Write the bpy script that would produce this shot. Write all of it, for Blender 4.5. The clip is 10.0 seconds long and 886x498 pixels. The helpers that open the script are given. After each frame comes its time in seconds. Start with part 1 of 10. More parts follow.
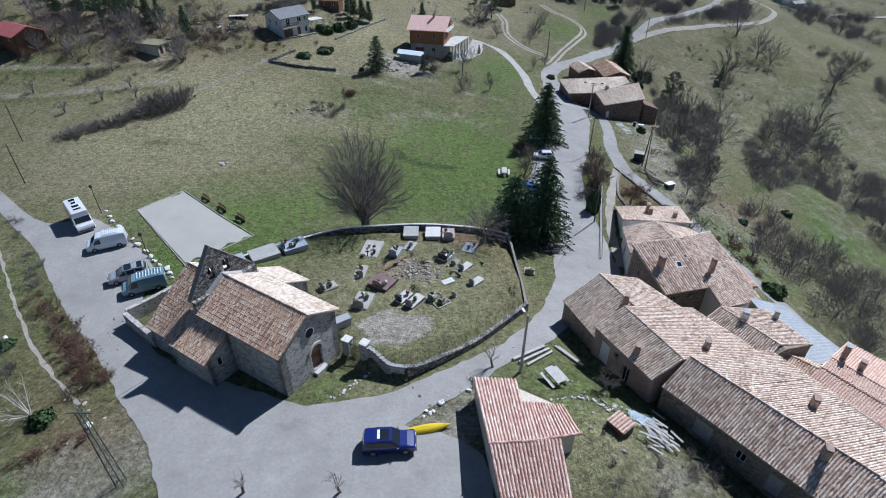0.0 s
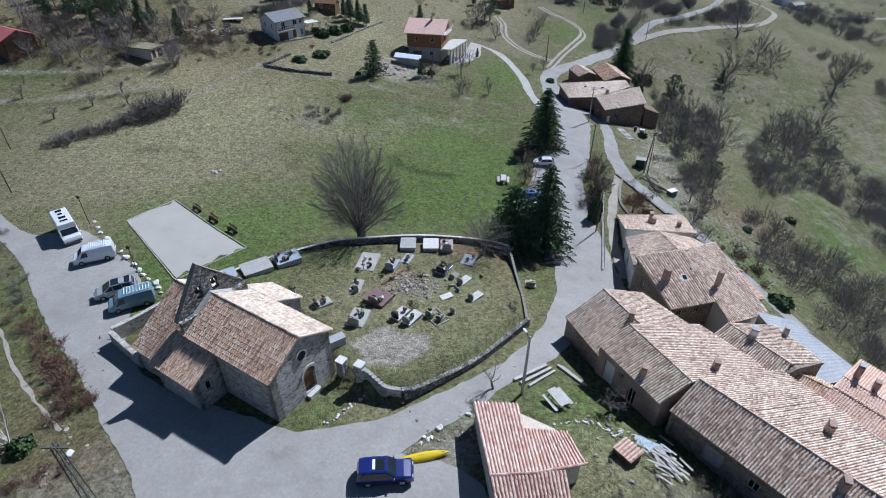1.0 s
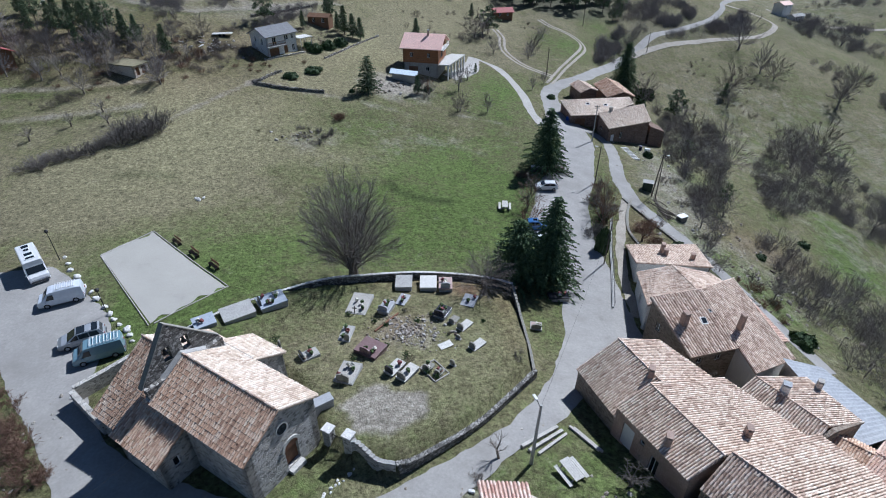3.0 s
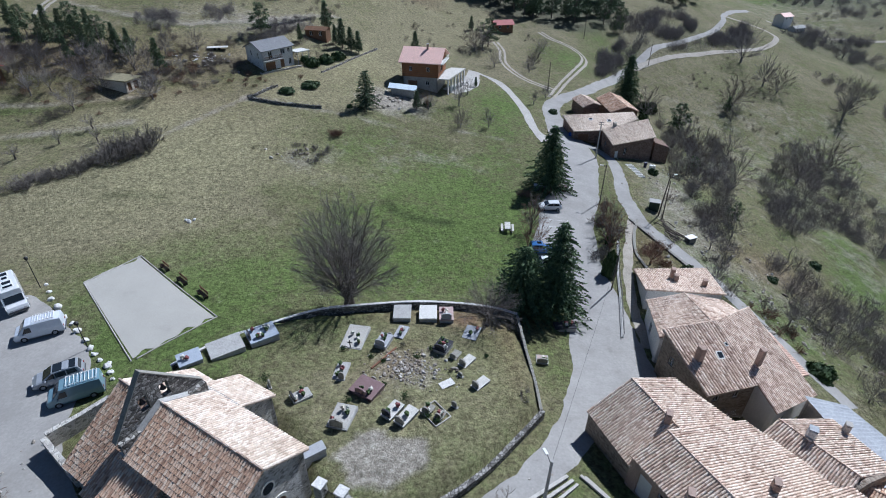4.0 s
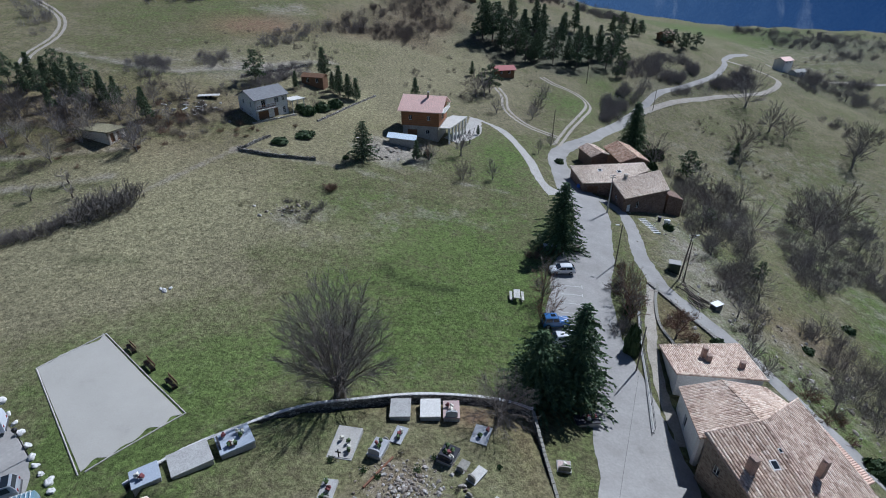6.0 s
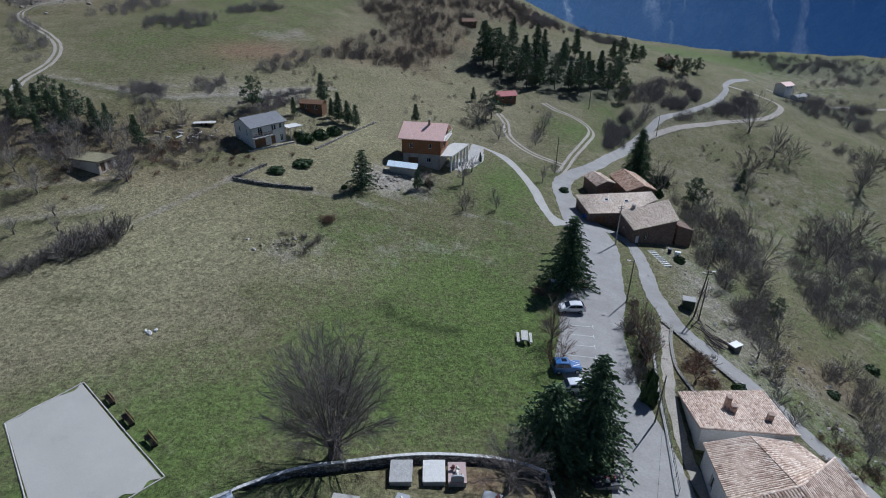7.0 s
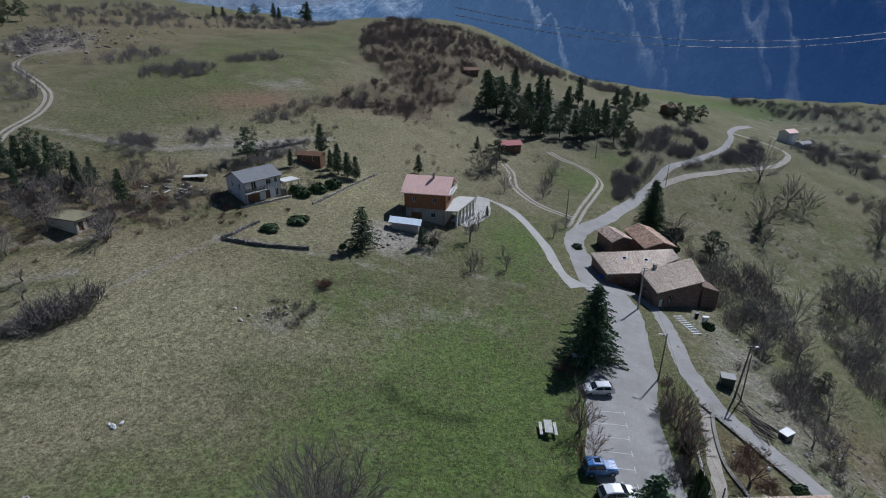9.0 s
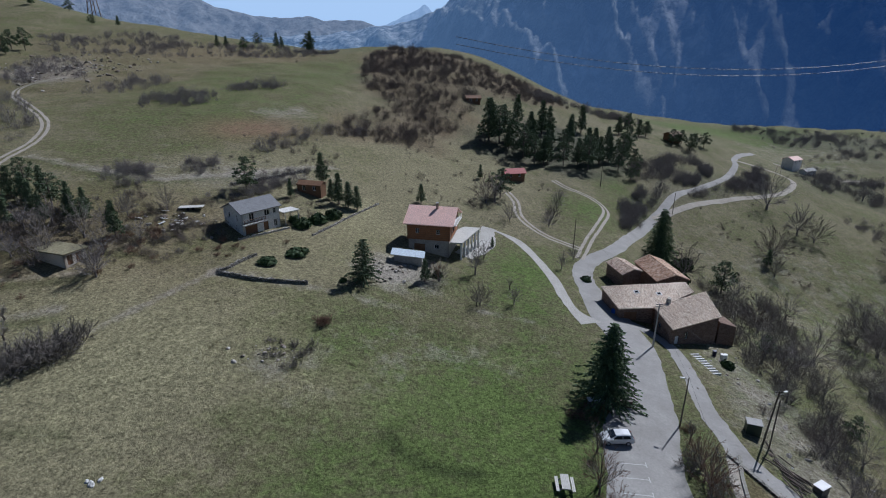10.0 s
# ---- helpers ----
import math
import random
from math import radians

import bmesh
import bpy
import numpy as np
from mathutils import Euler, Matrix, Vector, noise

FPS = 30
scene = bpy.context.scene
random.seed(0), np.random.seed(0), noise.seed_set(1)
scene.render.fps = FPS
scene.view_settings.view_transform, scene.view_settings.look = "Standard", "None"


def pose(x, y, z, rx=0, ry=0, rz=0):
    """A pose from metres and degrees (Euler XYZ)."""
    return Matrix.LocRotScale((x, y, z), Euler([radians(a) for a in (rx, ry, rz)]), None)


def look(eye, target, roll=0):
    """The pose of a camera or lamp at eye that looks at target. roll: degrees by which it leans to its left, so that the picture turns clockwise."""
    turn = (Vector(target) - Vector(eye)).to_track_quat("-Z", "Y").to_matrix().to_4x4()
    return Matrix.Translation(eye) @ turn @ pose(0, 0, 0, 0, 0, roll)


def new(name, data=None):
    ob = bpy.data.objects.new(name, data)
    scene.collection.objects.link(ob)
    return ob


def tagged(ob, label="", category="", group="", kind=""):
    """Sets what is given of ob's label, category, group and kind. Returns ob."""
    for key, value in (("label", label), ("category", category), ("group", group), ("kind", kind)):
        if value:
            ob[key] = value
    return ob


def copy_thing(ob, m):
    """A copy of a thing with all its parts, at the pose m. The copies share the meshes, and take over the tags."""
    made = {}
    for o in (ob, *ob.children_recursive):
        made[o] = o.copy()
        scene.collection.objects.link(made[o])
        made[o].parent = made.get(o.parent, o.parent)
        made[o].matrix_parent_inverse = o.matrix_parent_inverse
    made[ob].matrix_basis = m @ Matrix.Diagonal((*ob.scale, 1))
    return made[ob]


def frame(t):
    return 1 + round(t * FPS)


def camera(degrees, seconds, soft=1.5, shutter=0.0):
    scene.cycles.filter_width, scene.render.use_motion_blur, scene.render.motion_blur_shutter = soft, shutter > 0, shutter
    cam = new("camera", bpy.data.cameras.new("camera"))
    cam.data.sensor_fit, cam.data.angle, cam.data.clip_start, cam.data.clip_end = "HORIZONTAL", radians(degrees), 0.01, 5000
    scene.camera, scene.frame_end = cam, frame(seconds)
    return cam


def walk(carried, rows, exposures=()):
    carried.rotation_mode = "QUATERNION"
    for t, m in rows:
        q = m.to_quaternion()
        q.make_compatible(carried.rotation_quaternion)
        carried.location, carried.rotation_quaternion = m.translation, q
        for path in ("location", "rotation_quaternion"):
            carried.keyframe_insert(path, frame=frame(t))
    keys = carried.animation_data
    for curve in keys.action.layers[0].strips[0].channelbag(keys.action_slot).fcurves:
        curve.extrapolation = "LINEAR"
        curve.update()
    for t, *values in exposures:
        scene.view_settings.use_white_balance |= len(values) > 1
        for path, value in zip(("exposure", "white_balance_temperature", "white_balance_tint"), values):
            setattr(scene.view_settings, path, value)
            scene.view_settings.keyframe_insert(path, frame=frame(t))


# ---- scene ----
cam = camera(78.6, 10.0, 1.0)
METRES, EYE, TILT, LEAN, TURN = 42.0, 41.0, -35.0, 0.0, 0.0
ROWS = [
    (0.0, 0.0, 0.0, 0.0, -0.0, -0.0, -0.0),
    (0.5, -0.0001, 0.0248, 0.0187, -0.1, 0.01, 0.04),
    (1.0, 0.0003, 0.0511, 0.038, -0.18, 0.03, 0.09),
    (1.5, 0.0, 0.0791, 0.0592, -0.28, 0.05, 0.12),
    (2.0, -0.0008, 0.1102, 0.0823, -0.38, 0.23, 0.17),
    (2.5, -0.0022, 0.1446, 0.1063, -0.46, 0.51, 0.21),
    (4.0, -0.008, 0.261, 0.1906, -0.64, 1.65, 0.23),
    (4.5, -0.0097, 0.3044, 0.222, -0.68, 2.48, 0.22),
    (5.0, -0.0126, 0.3499, 0.2534, -0.72, 3.41, 0.21),
    (5.5, -0.0159, 0.3972, 0.2856, -0.76, 4.31, 0.23),
    (7.0, -0.0318, 0.54, 0.3875, -0.9, 7.52, 0.22),
    (7.5, -0.0381, 0.5879, 0.421, -0.94, 8.49, 0.22),
    (8.0, -0.0457, 0.6355, 0.4531, -0.96, 9.59, 0.23),
    (8.5, -0.0544, 0.6816, 0.4845, -1.0, 10.75, 0.28),
    (9.0, -0.0643, 0.7264, 0.5154, -1.06, 11.88, 0.32),
    (9.5, -0.073, 0.7704, 0.5462, -1.04, 13.02, 0.33),
    (10.0, -0.0814, 0.8135, 0.5727, -1.03, 14.54, 0.34),
]
walk(cam, [(t, pose(0, 0, EYE, TILT, LEAN, TURN) @ pose(METRES * x, METRES * y, METRES * z, 90 + pitch, roll, yaw)) for t, x, y, z, yaw, pitch, roll in ROWS],
     [(0.0, 0.23, 5450, 10.5), (2.5, 0.25, 5450, 10.5), (4.5, 0.23, 5450, 10.5), (5.5, 0.10, 5450, 10.5), (7.5, -0.17, 5450, 10.8), (9.0, -0.28, 5550, 11.8), (10.0, -0.27, 5600, 11.8)])

# ---- light ----
SUN_EL, SUN_AZ = radians(45.0), math.atan2(0.66, 0.75)
world = bpy.data.worlds.new("sky")
scene.world = world
world.use_nodes = True
wn = world.node_tree.nodes
sky = wn.new("ShaderNodeTexSky")
sky.sky_type, sky.sun_disc = "NISHITA", False
sky.sun_elevation, sky.sun_rotation = SUN_EL, SUN_AZ
sky.altitude, sky.dust_density, sky.ozone_density = 900, 0.15, 3.0
world.node_tree.links.new(sky.outputs[0], wn["Background"].inputs[0])
wn["Background"].inputs[1].default_value = 0.046
sun_data = bpy.data.lights.new("sun", "SUN")
sun_data.energy, sun_data.angle, sun_data.color = 5.0, radians(0.55), (1.0, 0.965, 0.92)
sun = new("sun", sun_data)
to_sun = Vector((math.sin(SUN_AZ) * math.cos(SUN_EL), math.cos(SUN_AZ) * math.cos(SUN_EL), math.sin(SUN_EL)))
sun.matrix_world = look(to_sun * 200, (0, 0, 0))


# ---- materials ----
def ramp_node(nt, colours):
    r = nt.nodes.new("ShaderNodeValToRGB")
    while len(r.color_ramp.elements) < len(colours):
        r.color_ramp.elements.new(0.5)
    for i, c in enumerate(colours):
        e = r.color_ramp.elements[i]
        e.position = i / max(1, len(colours) - 1) * 0.7 + 0.15
        e.color = (*c, 1)
    return r


def noise_node(nt, vec, scale, detail=5, rough=0.6):
    n = nt.nodes.new("ShaderNodeTexNoise")
    n.inputs["Scale"].default_value, n.inputs["Detail"].default_value, n.inputs["Roughness"].default_value = scale, detail, rough
    nt.links.new(vec, n.inputs["Vector"])
    return n


def mix_node(nt, fac, a, b, mode="MIX"):
    m = nt.nodes.new("ShaderNodeMix")
    m.data_type, m.blend_type = "RGBA", mode
    for sock, v in ((m.inputs[0], fac), (m.inputs[6], a), (m.inputs[7], b)):
        if isinstance(v, (int, float)):
            sock.default_value = v
        elif isinstance(v, tuple):
            sock.default_value = (*v, 1)
        else:
            nt.links.new(v, sock)
    return m.outputs[2]


def surface(name, colours, scale=1.0, rough=0.85, bump=0.3, grain=12.0, metal=0.0, vary="", stain=None, world_space=False, bump_dist=0.03, spec=0.3, contrast=1.0):
    """A weathered surface: colours laid by broad noise, fine grain, bump; vary: 'island' or 'object' picks the colour piece by piece."""
    m = bpy.data.materials.new(name)
    m.use_nodes = True
    nt = m.node_tree
    bs = nt.nodes["Principled BSDF"]
    if world_space:
        vec = nt.nodes.new("ShaderNodeNewGeometry").outputs["Position"]
    else:
        vec = nt.nodes.new("ShaderNodeTexCoord").outputs["Object"]
    broad = noise_node(nt, vec, scale, 6, 0.62)
    fine = noise_node(nt, vec, grain, 6, 0.7)
    r = ramp_node(nt, colours)

    def piecewise(rand):
        """Each piece its own tone, over broad patches of weathering."""
        a = nt.nodes.new("ShaderNodeMath")
        a.operation = "MULTIPLY_ADD"
        a.inputs[1].default_value, a.inputs[2].default_value = 0.56, -0.28
        nt.links.new(rand, a.inputs[0])
        b = nt.nodes.new("ShaderNodeMath")
        nt.links.new(a.outputs[0], b.inputs[0])
        nt.links.new(broad.outputs["Fac"], b.inputs[1])
        nt.links.new(b.outputs[0], r.inputs[0])

    if vary == "island":
        piecewise(nt.nodes.new("ShaderNodeNewGeometry").outputs["Random Per Island"])
    elif vary == "object":
        piecewise(nt.nodes.new("ShaderNodeObjectInfo").outputs["Random"])
    else:
        nt.links.new(broad.outputs["Fac"], r.inputs[0])
    g = nt.nodes.new("ShaderNodeMapRange")
    g.inputs[1].default_value, g.inputs[2].default_value, g.inputs[3].default_value, g.inputs[4].default_value = 0.3, 0.7, 1 - 0.34 * contrast, 1 + 0.32 * contrast
    nt.links.new(fine.outputs["Fac"], g.inputs[0])
    col = mix_node(nt, 1.0, r.outputs[0], g.outputs[0], "MULTIPLY")
    if stain:
        st = noise_node(nt, vec, scale * 0.45, 8, 0.7)
        sr = nt.nodes.new("ShaderNodeMapRange")
        sr.inputs[1].default_value, sr.inputs[2].default_value = 0.5, 0.68
        nt.links.new(st.outputs["Fac"], sr.inputs[0])
        sm = nt.nodes.new("ShaderNodeMath")
        sm.operation = "MULTIPLY"
        sm.inputs[1].default_value = 0.7
        nt.links.new(sr.outputs[0], sm.inputs[0])
        col = mix_node(nt, sm.outputs[0], col, stain)
    nt.links.new(col, bs.inputs["Base Color"])
    bs.inputs["Roughness"].default_value, bs.inputs["Metallic"].default_value = rough, metal
    bs.inputs["Specular IOR Level"].default_value = spec
    if bump:
        b = nt.nodes.new("ShaderNodeBump")
        b.inputs["Strength"].default_value, b.inputs["Distance"].default_value = bump, bump_dist
        nt.links.new(fine.outputs["Fac"], b.inputs["Height"])
        nt.links.new(b.outputs[0], bs.inputs["Normal"])
    return m


def masonry(name, colours, mortar, size=0.32, bump=0.8, flat=0.55):
    """Rubble stonework: stones of about size metres, mortar between them."""
    m = bpy.data.materials.new(name)
    m.use_nodes = True
    nt = m.node_tree
    bs = nt.nodes["Principled BSDF"]
    pos = nt.nodes.new("ShaderNodeNewGeometry").outputs["Position"]
    sc = nt.nodes.new("ShaderNodeMapping")
    sc.inputs["Scale"].default_value = (1, 1, 1 / flat)
    nt.links.new(pos, sc.inputs[0])
    warp = noise_node(nt, sc.outputs[0], 2.0, 3)
    wv = nt.nodes.new("ShaderNodeVectorMath")
    wv.operation = "MULTIPLY_ADD"
    wv.inputs[1].default_value = (0.18, 0.18, 0.18)
    nt.links.new(warp.outputs["Color"], wv.inputs[0])
    nt.links.new(sc.outputs[0], wv.inputs[2])
    cells, edge = nt.nodes.new("ShaderNodeTexVoronoi"), nt.nodes.new("ShaderNodeTexVoronoi")
    edge.feature = "DISTANCE_TO_EDGE"
    for v in (cells, edge):
        v.inputs["Scale"].default_value = 1 / size
        nt.links.new(wv.outputs[0], v.inputs["Vector"])
    r = ramp_node(nt, colours)
    sep = nt.nodes.new("ShaderNodeSeparateColor")
    nt.links.new(cells.outputs["Color"], sep.inputs[0])
    nt.links.new(sep.outputs[0], r.inputs[0])
    fine = noise_node(nt, pos, 9, 6, 0.7)
    g = nt.nodes.new("ShaderNodeMapRange")
    g.inputs[3].default_value, g.inputs[4].default_value = 0.65, 1.3
    nt.links.new(fine.outputs["Fac"], g.inputs[0])
    stone = mix_node(nt, 1.0, r.outputs[0], g.outputs[0], "MULTIPLY")
    e = nt.nodes.new("ShaderNodeMapRange")
    e.inputs[1].default_value, e.inputs[2].default_value = 0.02, 0.12
    nt.links.new(edge.outputs["Distance"], e.inputs[0])
    big = noise_node(nt, pos, 0.5, 5)
    bg = nt.nodes.new("ShaderNodeMapRange")
    bg.inputs[3].default_value, bg.inputs[4].default_value = 0.75, 1.2
    nt.links.new(big.outputs["Fac"], bg.inputs[0])
    col = mix_node(nt, 1.0, mix_node(nt, e.outputs[0], mortar, stone), bg.outputs[0], "MULTIPLY")
    nt.links.new(col, bs.inputs["Base Color"])
    bs.inputs["Roughness"].default_value, bs.inputs["Specular IOR Level"].default_value = 0.92, 0.2
    b = nt.nodes.new("ShaderNodeBump")
    b.inputs["Strength"].default_value, b.inputs["Distance"].default_value = bump, 0.05
    nt.links.new(e.outputs[0], b.inputs["Height"])
    nt.links.new(b.outputs[0], bs.inputs["Normal"])
    return m


def paint(name, colour, rough=0.35, metal=0.0, coat=0.0):
    m = bpy.data.materials.new(name)
    m.use_nodes = True
    nt = m.node_tree
    bs = nt.nodes["Principled BSDF"]
    n = noise_node(nt, nt.nodes.new("ShaderNodeTexCoord").outputs["Object"], 3.0, 6)
    g = nt.nodes.new("ShaderNodeMapRange")
    g.inputs[3].default_value, g.inputs[4].default_value = 0.82, 1.15
    nt.links.new(n.outputs["Fac"], g.inputs[0])
    nt.links.new(mix_node(nt, 1.0, colour, g.outputs[0], "MULTIPLY"), bs.inputs["Base Color"])
    bs.inputs["Roughness"].default_value, bs.inputs["Metallic"].default_value = rough, metal
    bs.inputs["Coat Weight"].default_value = coat
    return m


def window_glass(name, colour=(0.02, 0.025, 0.03)):
    m = bpy.data.materials.new(name)
    m.use_nodes = True
    bs = m.node_tree.nodes["Principled BSDF"]
    bs.inputs["Base Color"].default_value = (*colour, 1)
    bs.inputs["Roughness"].default_value, bs.inputs["Specular IOR Level"].default_value = 0.06, 0.6
    return m


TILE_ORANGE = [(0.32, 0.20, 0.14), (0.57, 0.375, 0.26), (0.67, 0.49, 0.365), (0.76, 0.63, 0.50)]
TILE_OLD = [(0.34, 0.24, 0.18), (0.58, 0.44, 0.345), (0.70, 0.57, 0.46), (0.80, 0.70, 0.60)]
TILE_PINK = [(0.44, 0.25, 0.20), (0.57, 0.37, 0.30), (0.64, 0.46, 0.385), (0.72, 0.60, 0.52)]
TILE_NEW = [(0.60, 0.39, 0.30), (0.70, 0.50, 0.40), (0.75, 0.57, 0.47)]
# pale farmhouse tiles, also put on the church's sunlit slopes
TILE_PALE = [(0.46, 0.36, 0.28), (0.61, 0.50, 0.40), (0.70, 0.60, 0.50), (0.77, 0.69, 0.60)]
M = {}
for key, cols in (("pale", TILE_PALE), ("orange", TILE_ORANGE), ("old", TILE_OLD), ("pink", TILE_PINK), ("new", TILE_NEW)):
    M["tile_" + key] = surface("clay_tile_" + key, cols, 0.7, 0.9, 0.4, 9, vary="island")
    M["piece_" + key] = surface("clay_tile_piece_" + key, cols, 0.7, 0.9, 0.4, 9, vary="object")
    M["deck_" + key] = surface("roof_pan_" + key, [tuple(c * 0.8 for c in k) for k in cols[:3]], 0.6, 0.95, 0.5, 6, world_space=True)
M["stone_wall"] = masonry("limestone_rubble", [(0.23, 0.22, 0.20), (0.36, 0.345, 0.32), (0.56, 0.54, 0.51), (0.44, 0.41, 0.36)], (0.47, 0.45, 0.415), 0.34)
M["stone_dark"] = masonry("grey_dry_stone", [(0.12, 0.115, 0.105), (0.24, 0.23, 0.215), (0.42, 0.405, 0.38)], (0.09, 0.085, 0.078), 0.34, 1.0)
M["stone_brown"] = masonry("brown_rubble", [(0.17, 0.13, 0.10), (0.26, 0.205, 0.16), (0.34, 0.285, 0.23)], (0.27, 0.235, 0.19), 0.30, 0.5)
M["stone_red"] = masonry("reddish_rubble", [(0.13, 0.085, 0.065), (0.21, 0.14, 0.11), (0.28, 0.20, 0.16)], (0.20, 0.15, 0.12), 0.30, 0.5)
M["render_grey"] = surface("old_lime_render", [(0.34, 0.32, 0.29), (0.42, 0.395, 0.36), (0.47, 0.44, 0.40)], 0.8, 0.92, 0.4, 7, world_space=True, stain=(0.25, 0.225, 0.20))
M["render_pink"] = surface("pink_brown_render", [(0.30, 0.215, 0.175), (0.38, 0.28, 0.23), (0.42, 0.32, 0.265)], 0.8, 0.92, 0.35, 7, world_space=True, stain=(0.23, 0.18, 0.15))
M["render_cream"] = surface("cream_render", [(0.52, 0.455, 0.385), (0.58, 0.515, 0.44), (0.62, 0.56, 0.49)], 0.7, 0.9, 0.2, 8, world_space=True)
M["render_white"] = surface("white_render", [(0.56, 0.55, 0.53), (0.66, 0.65, 0.63), (0.72, 0.71, 0.69)], 0.7, 0.9, 0.2, 8, world_space=True)
M["concrete"] = surface("grey_concrete", [(0.28, 0.275, 0.265), (0.36, 0.355, 0.34), (0.42, 0.415, 0.40)], 1.2, 0.9, 0.3, 10)
M["pale_stone"] = surface("pale_cut_stone", [(0.40, 0.385, 0.355), (0.50, 0.485, 0.45), (0.57, 0.555, 0.52)], 1.5, 0.85, 0.35, 9)
M["white_rock"] = surface("white_limestone", [(0.48, 0.47, 0.45), (0.60, 0.59, 0.57), (0.68, 0.67, 0.65)], 2.0, 0.9, 0.7, 6)
M["wood_brown"] = surface("brown_timber", [(0.13, 0.07, 0.04), (0.19, 0.105, 0.06), (0.24, 0.14, 0.085)], 1.5, 0.75, 0.4, 14)
M["wood_chalet"] = surface("chalet_timber", [(0.24, 0.10, 0.045), (0.32, 0.14, 0.065), (0.37, 0.18, 0.09)], 0.9, 0.7, 0.4, 14)
M["wood_grey"] = surface("weathered_wood", [(0.30, 0.28, 0.25), (0.42, 0.40, 0.37), (0.52, 0.50, 0.47)], 2.0, 0.9, 0.4, 15)
M["wood_door"] = surface("oak_door", [(0.16, 0.075, 0.045), (0.22, 0.11, 0.065)], 1.5, 0.7, 0.4, 16)
M["sheet_metal"] = surface("grey_sheet_metal", [(0.22, 0.235, 0.255), (0.30, 0.315, 0.335), (0.36, 0.375, 0.395)], 0.6, 0.65, 0.1, 5, metal=0.1)
M["asphalt"] = surface("worn_asphalt", [(0.17, 0.163, 0.153), (0.27, 0.26, 0.245), (0.31, 0.299, 0.282), (0.385, 0.372, 0.35)], 0.33, 0.93, 0.35, 3.5, world_space=True, stain=(0.225, 0.215, 0.20), bump_dist=0.012, contrast=0.42)
M["gravel"] = surface("pale_gravel", [(0.30, 0.285, 0.26), (0.38, 0.365, 0.335), (0.44, 0.425, 0.395)], 0.35, 0.95, 0.5, 8, world_space=True)
M["gravel_court"] = surface("court_gravel", [(0.27, 0.26, 0.235), (0.345, 0.333, 0.30), (0.365, 0.352, 0.318), (0.40, 0.385, 0.345)], 0.3, 0.95, 0.3, 10, world_space=True, contrast=0.4)
M["track"] = surface("dirt_track", [(0.23, 0.205, 0.17), (0.33, 0.30, 0.255), (0.39, 0.36, 0.315)], 0.5, 0.95, 0.5, 5, world_space=True)
M["glass"] = window_glass("window_glass")
M["white_paint"] = paint("white_paint", (0.72, 0.72, 0.71), 0.6)
M["road_paint"] = surface("worn_road_paint", [(0.40, 0.40, 0.39), (0.60, 0.60, 0.58)], 3, 0.85, 0.1, 12, world_space=True)
M["iron"] = paint("dark_iron", (0.03, 0.03, 0.032), 0.55, 0.6)
M["bark"] = surface("grey_brown_bark", [(0.10, 0.08, 0.065), (0.155, 0.13, 0.11), (0.20, 0.175, 0.15)], 2.0, 0.95, 0.6, 12)
M["twig"] = surface("bare_twigs", [(0.14, 0.125, 0.11), (0.20, 0.18, 0.16), (0.25, 0.23, 0.205)], 1.0, 0.95, 0.0, 4)
M["twig_red"] = surface("russet_twigs", [(0.14, 0.085, 0.06), (0.19, 0.12, 0.085), (0.24, 0.165, 0.12)], 1.0, 0.95, 0.0, 4)
M["twig_scrub"] = surface("thorn_scrub", [(0.16, 0.143, 0.137), (0.235, 0.213, 0.204), (0.32, 0.295, 0.282)], 0.3, 0.95, 0.0, 4)
M["twig_brown"] = surface("brown_scrub", [(0.115, 0.094, 0.084), (0.165, 0.138, 0.122), (0.22, 0.188, 0.168)], 0.3, 0.95, 0.0, 4)
M["white_bark"] = surface("white_birch_bark", [(0.34, 0.32, 0.29), (0.50, 0.48, 0.45), (0.60, 0.58, 0.55)], 3.0, 0.9, 0.2, 9)
M["twig_pale"] = surface("pale_twigs", [(0.22, 0.19, 0.165), (0.29, 0.255, 0.225)], 1.0, 0.95, 0.0, 4)
M["needles"] = surface("spruce_needles", [(0.044, 0.078, 0.040), (0.096, 0.15, 0.07), (0.165, 0.225, 0.105)], 1.0, 0.8, 0.0, 3, vary="island")
M["needles_pine"] = surface("pine_needles", [(0.05, 0.08, 0.045), (0.098, 0.138, 0.072), (0.16, 0.20, 0.11)], 1.0, 0.8, 0.0, 3, vary="island")
M["leaf"] = surface("evergreen_leaves", [(0.025, 0.05, 0.018), (0.045, 0.08, 0.026), (0.07, 0.11, 0.04)], 1.0, 0.7, 0.0, 3, vary="island")
M["roof_pink"] = surface("faded_pink_roof", [(0.74, 0.48, 0.41), (0.79, 0.54, 0.47), (0.82, 0.585, 0.515)], 0.5, 0.7, 0.1, 6, world_space=True)
M["roof_red"] = surface("red_roof", [(0.36, 0.10, 0.095), (0.44, 0.14, 0.13)], 0.6, 0.7, 0.2, 6, world_space=True)
M["slate"] = surface("grey_slate", [(0.11, 0.115, 0.125), (0.17, 0.175, 0.185), (0.21, 0.215, 0.225)], 1.2, 0.6, 0.3, 7, world_space=True)
M["sheet_blue"] = surface("pale_blue_sheet", [(0.45, 0.53, 0.60), (0.54, 0.62, 0.68)], 0.8, 0.5, 0.05, 4)
M["rubble"] = surface("broken_stone", [(0.13, 0.105, 0.085), (0.22, 0.185, 0.15), (0.33, 0.305, 0.27), (0.48, 0.46, 0.43)], 2.0, 0.95, 0.4, 8, vary="island")
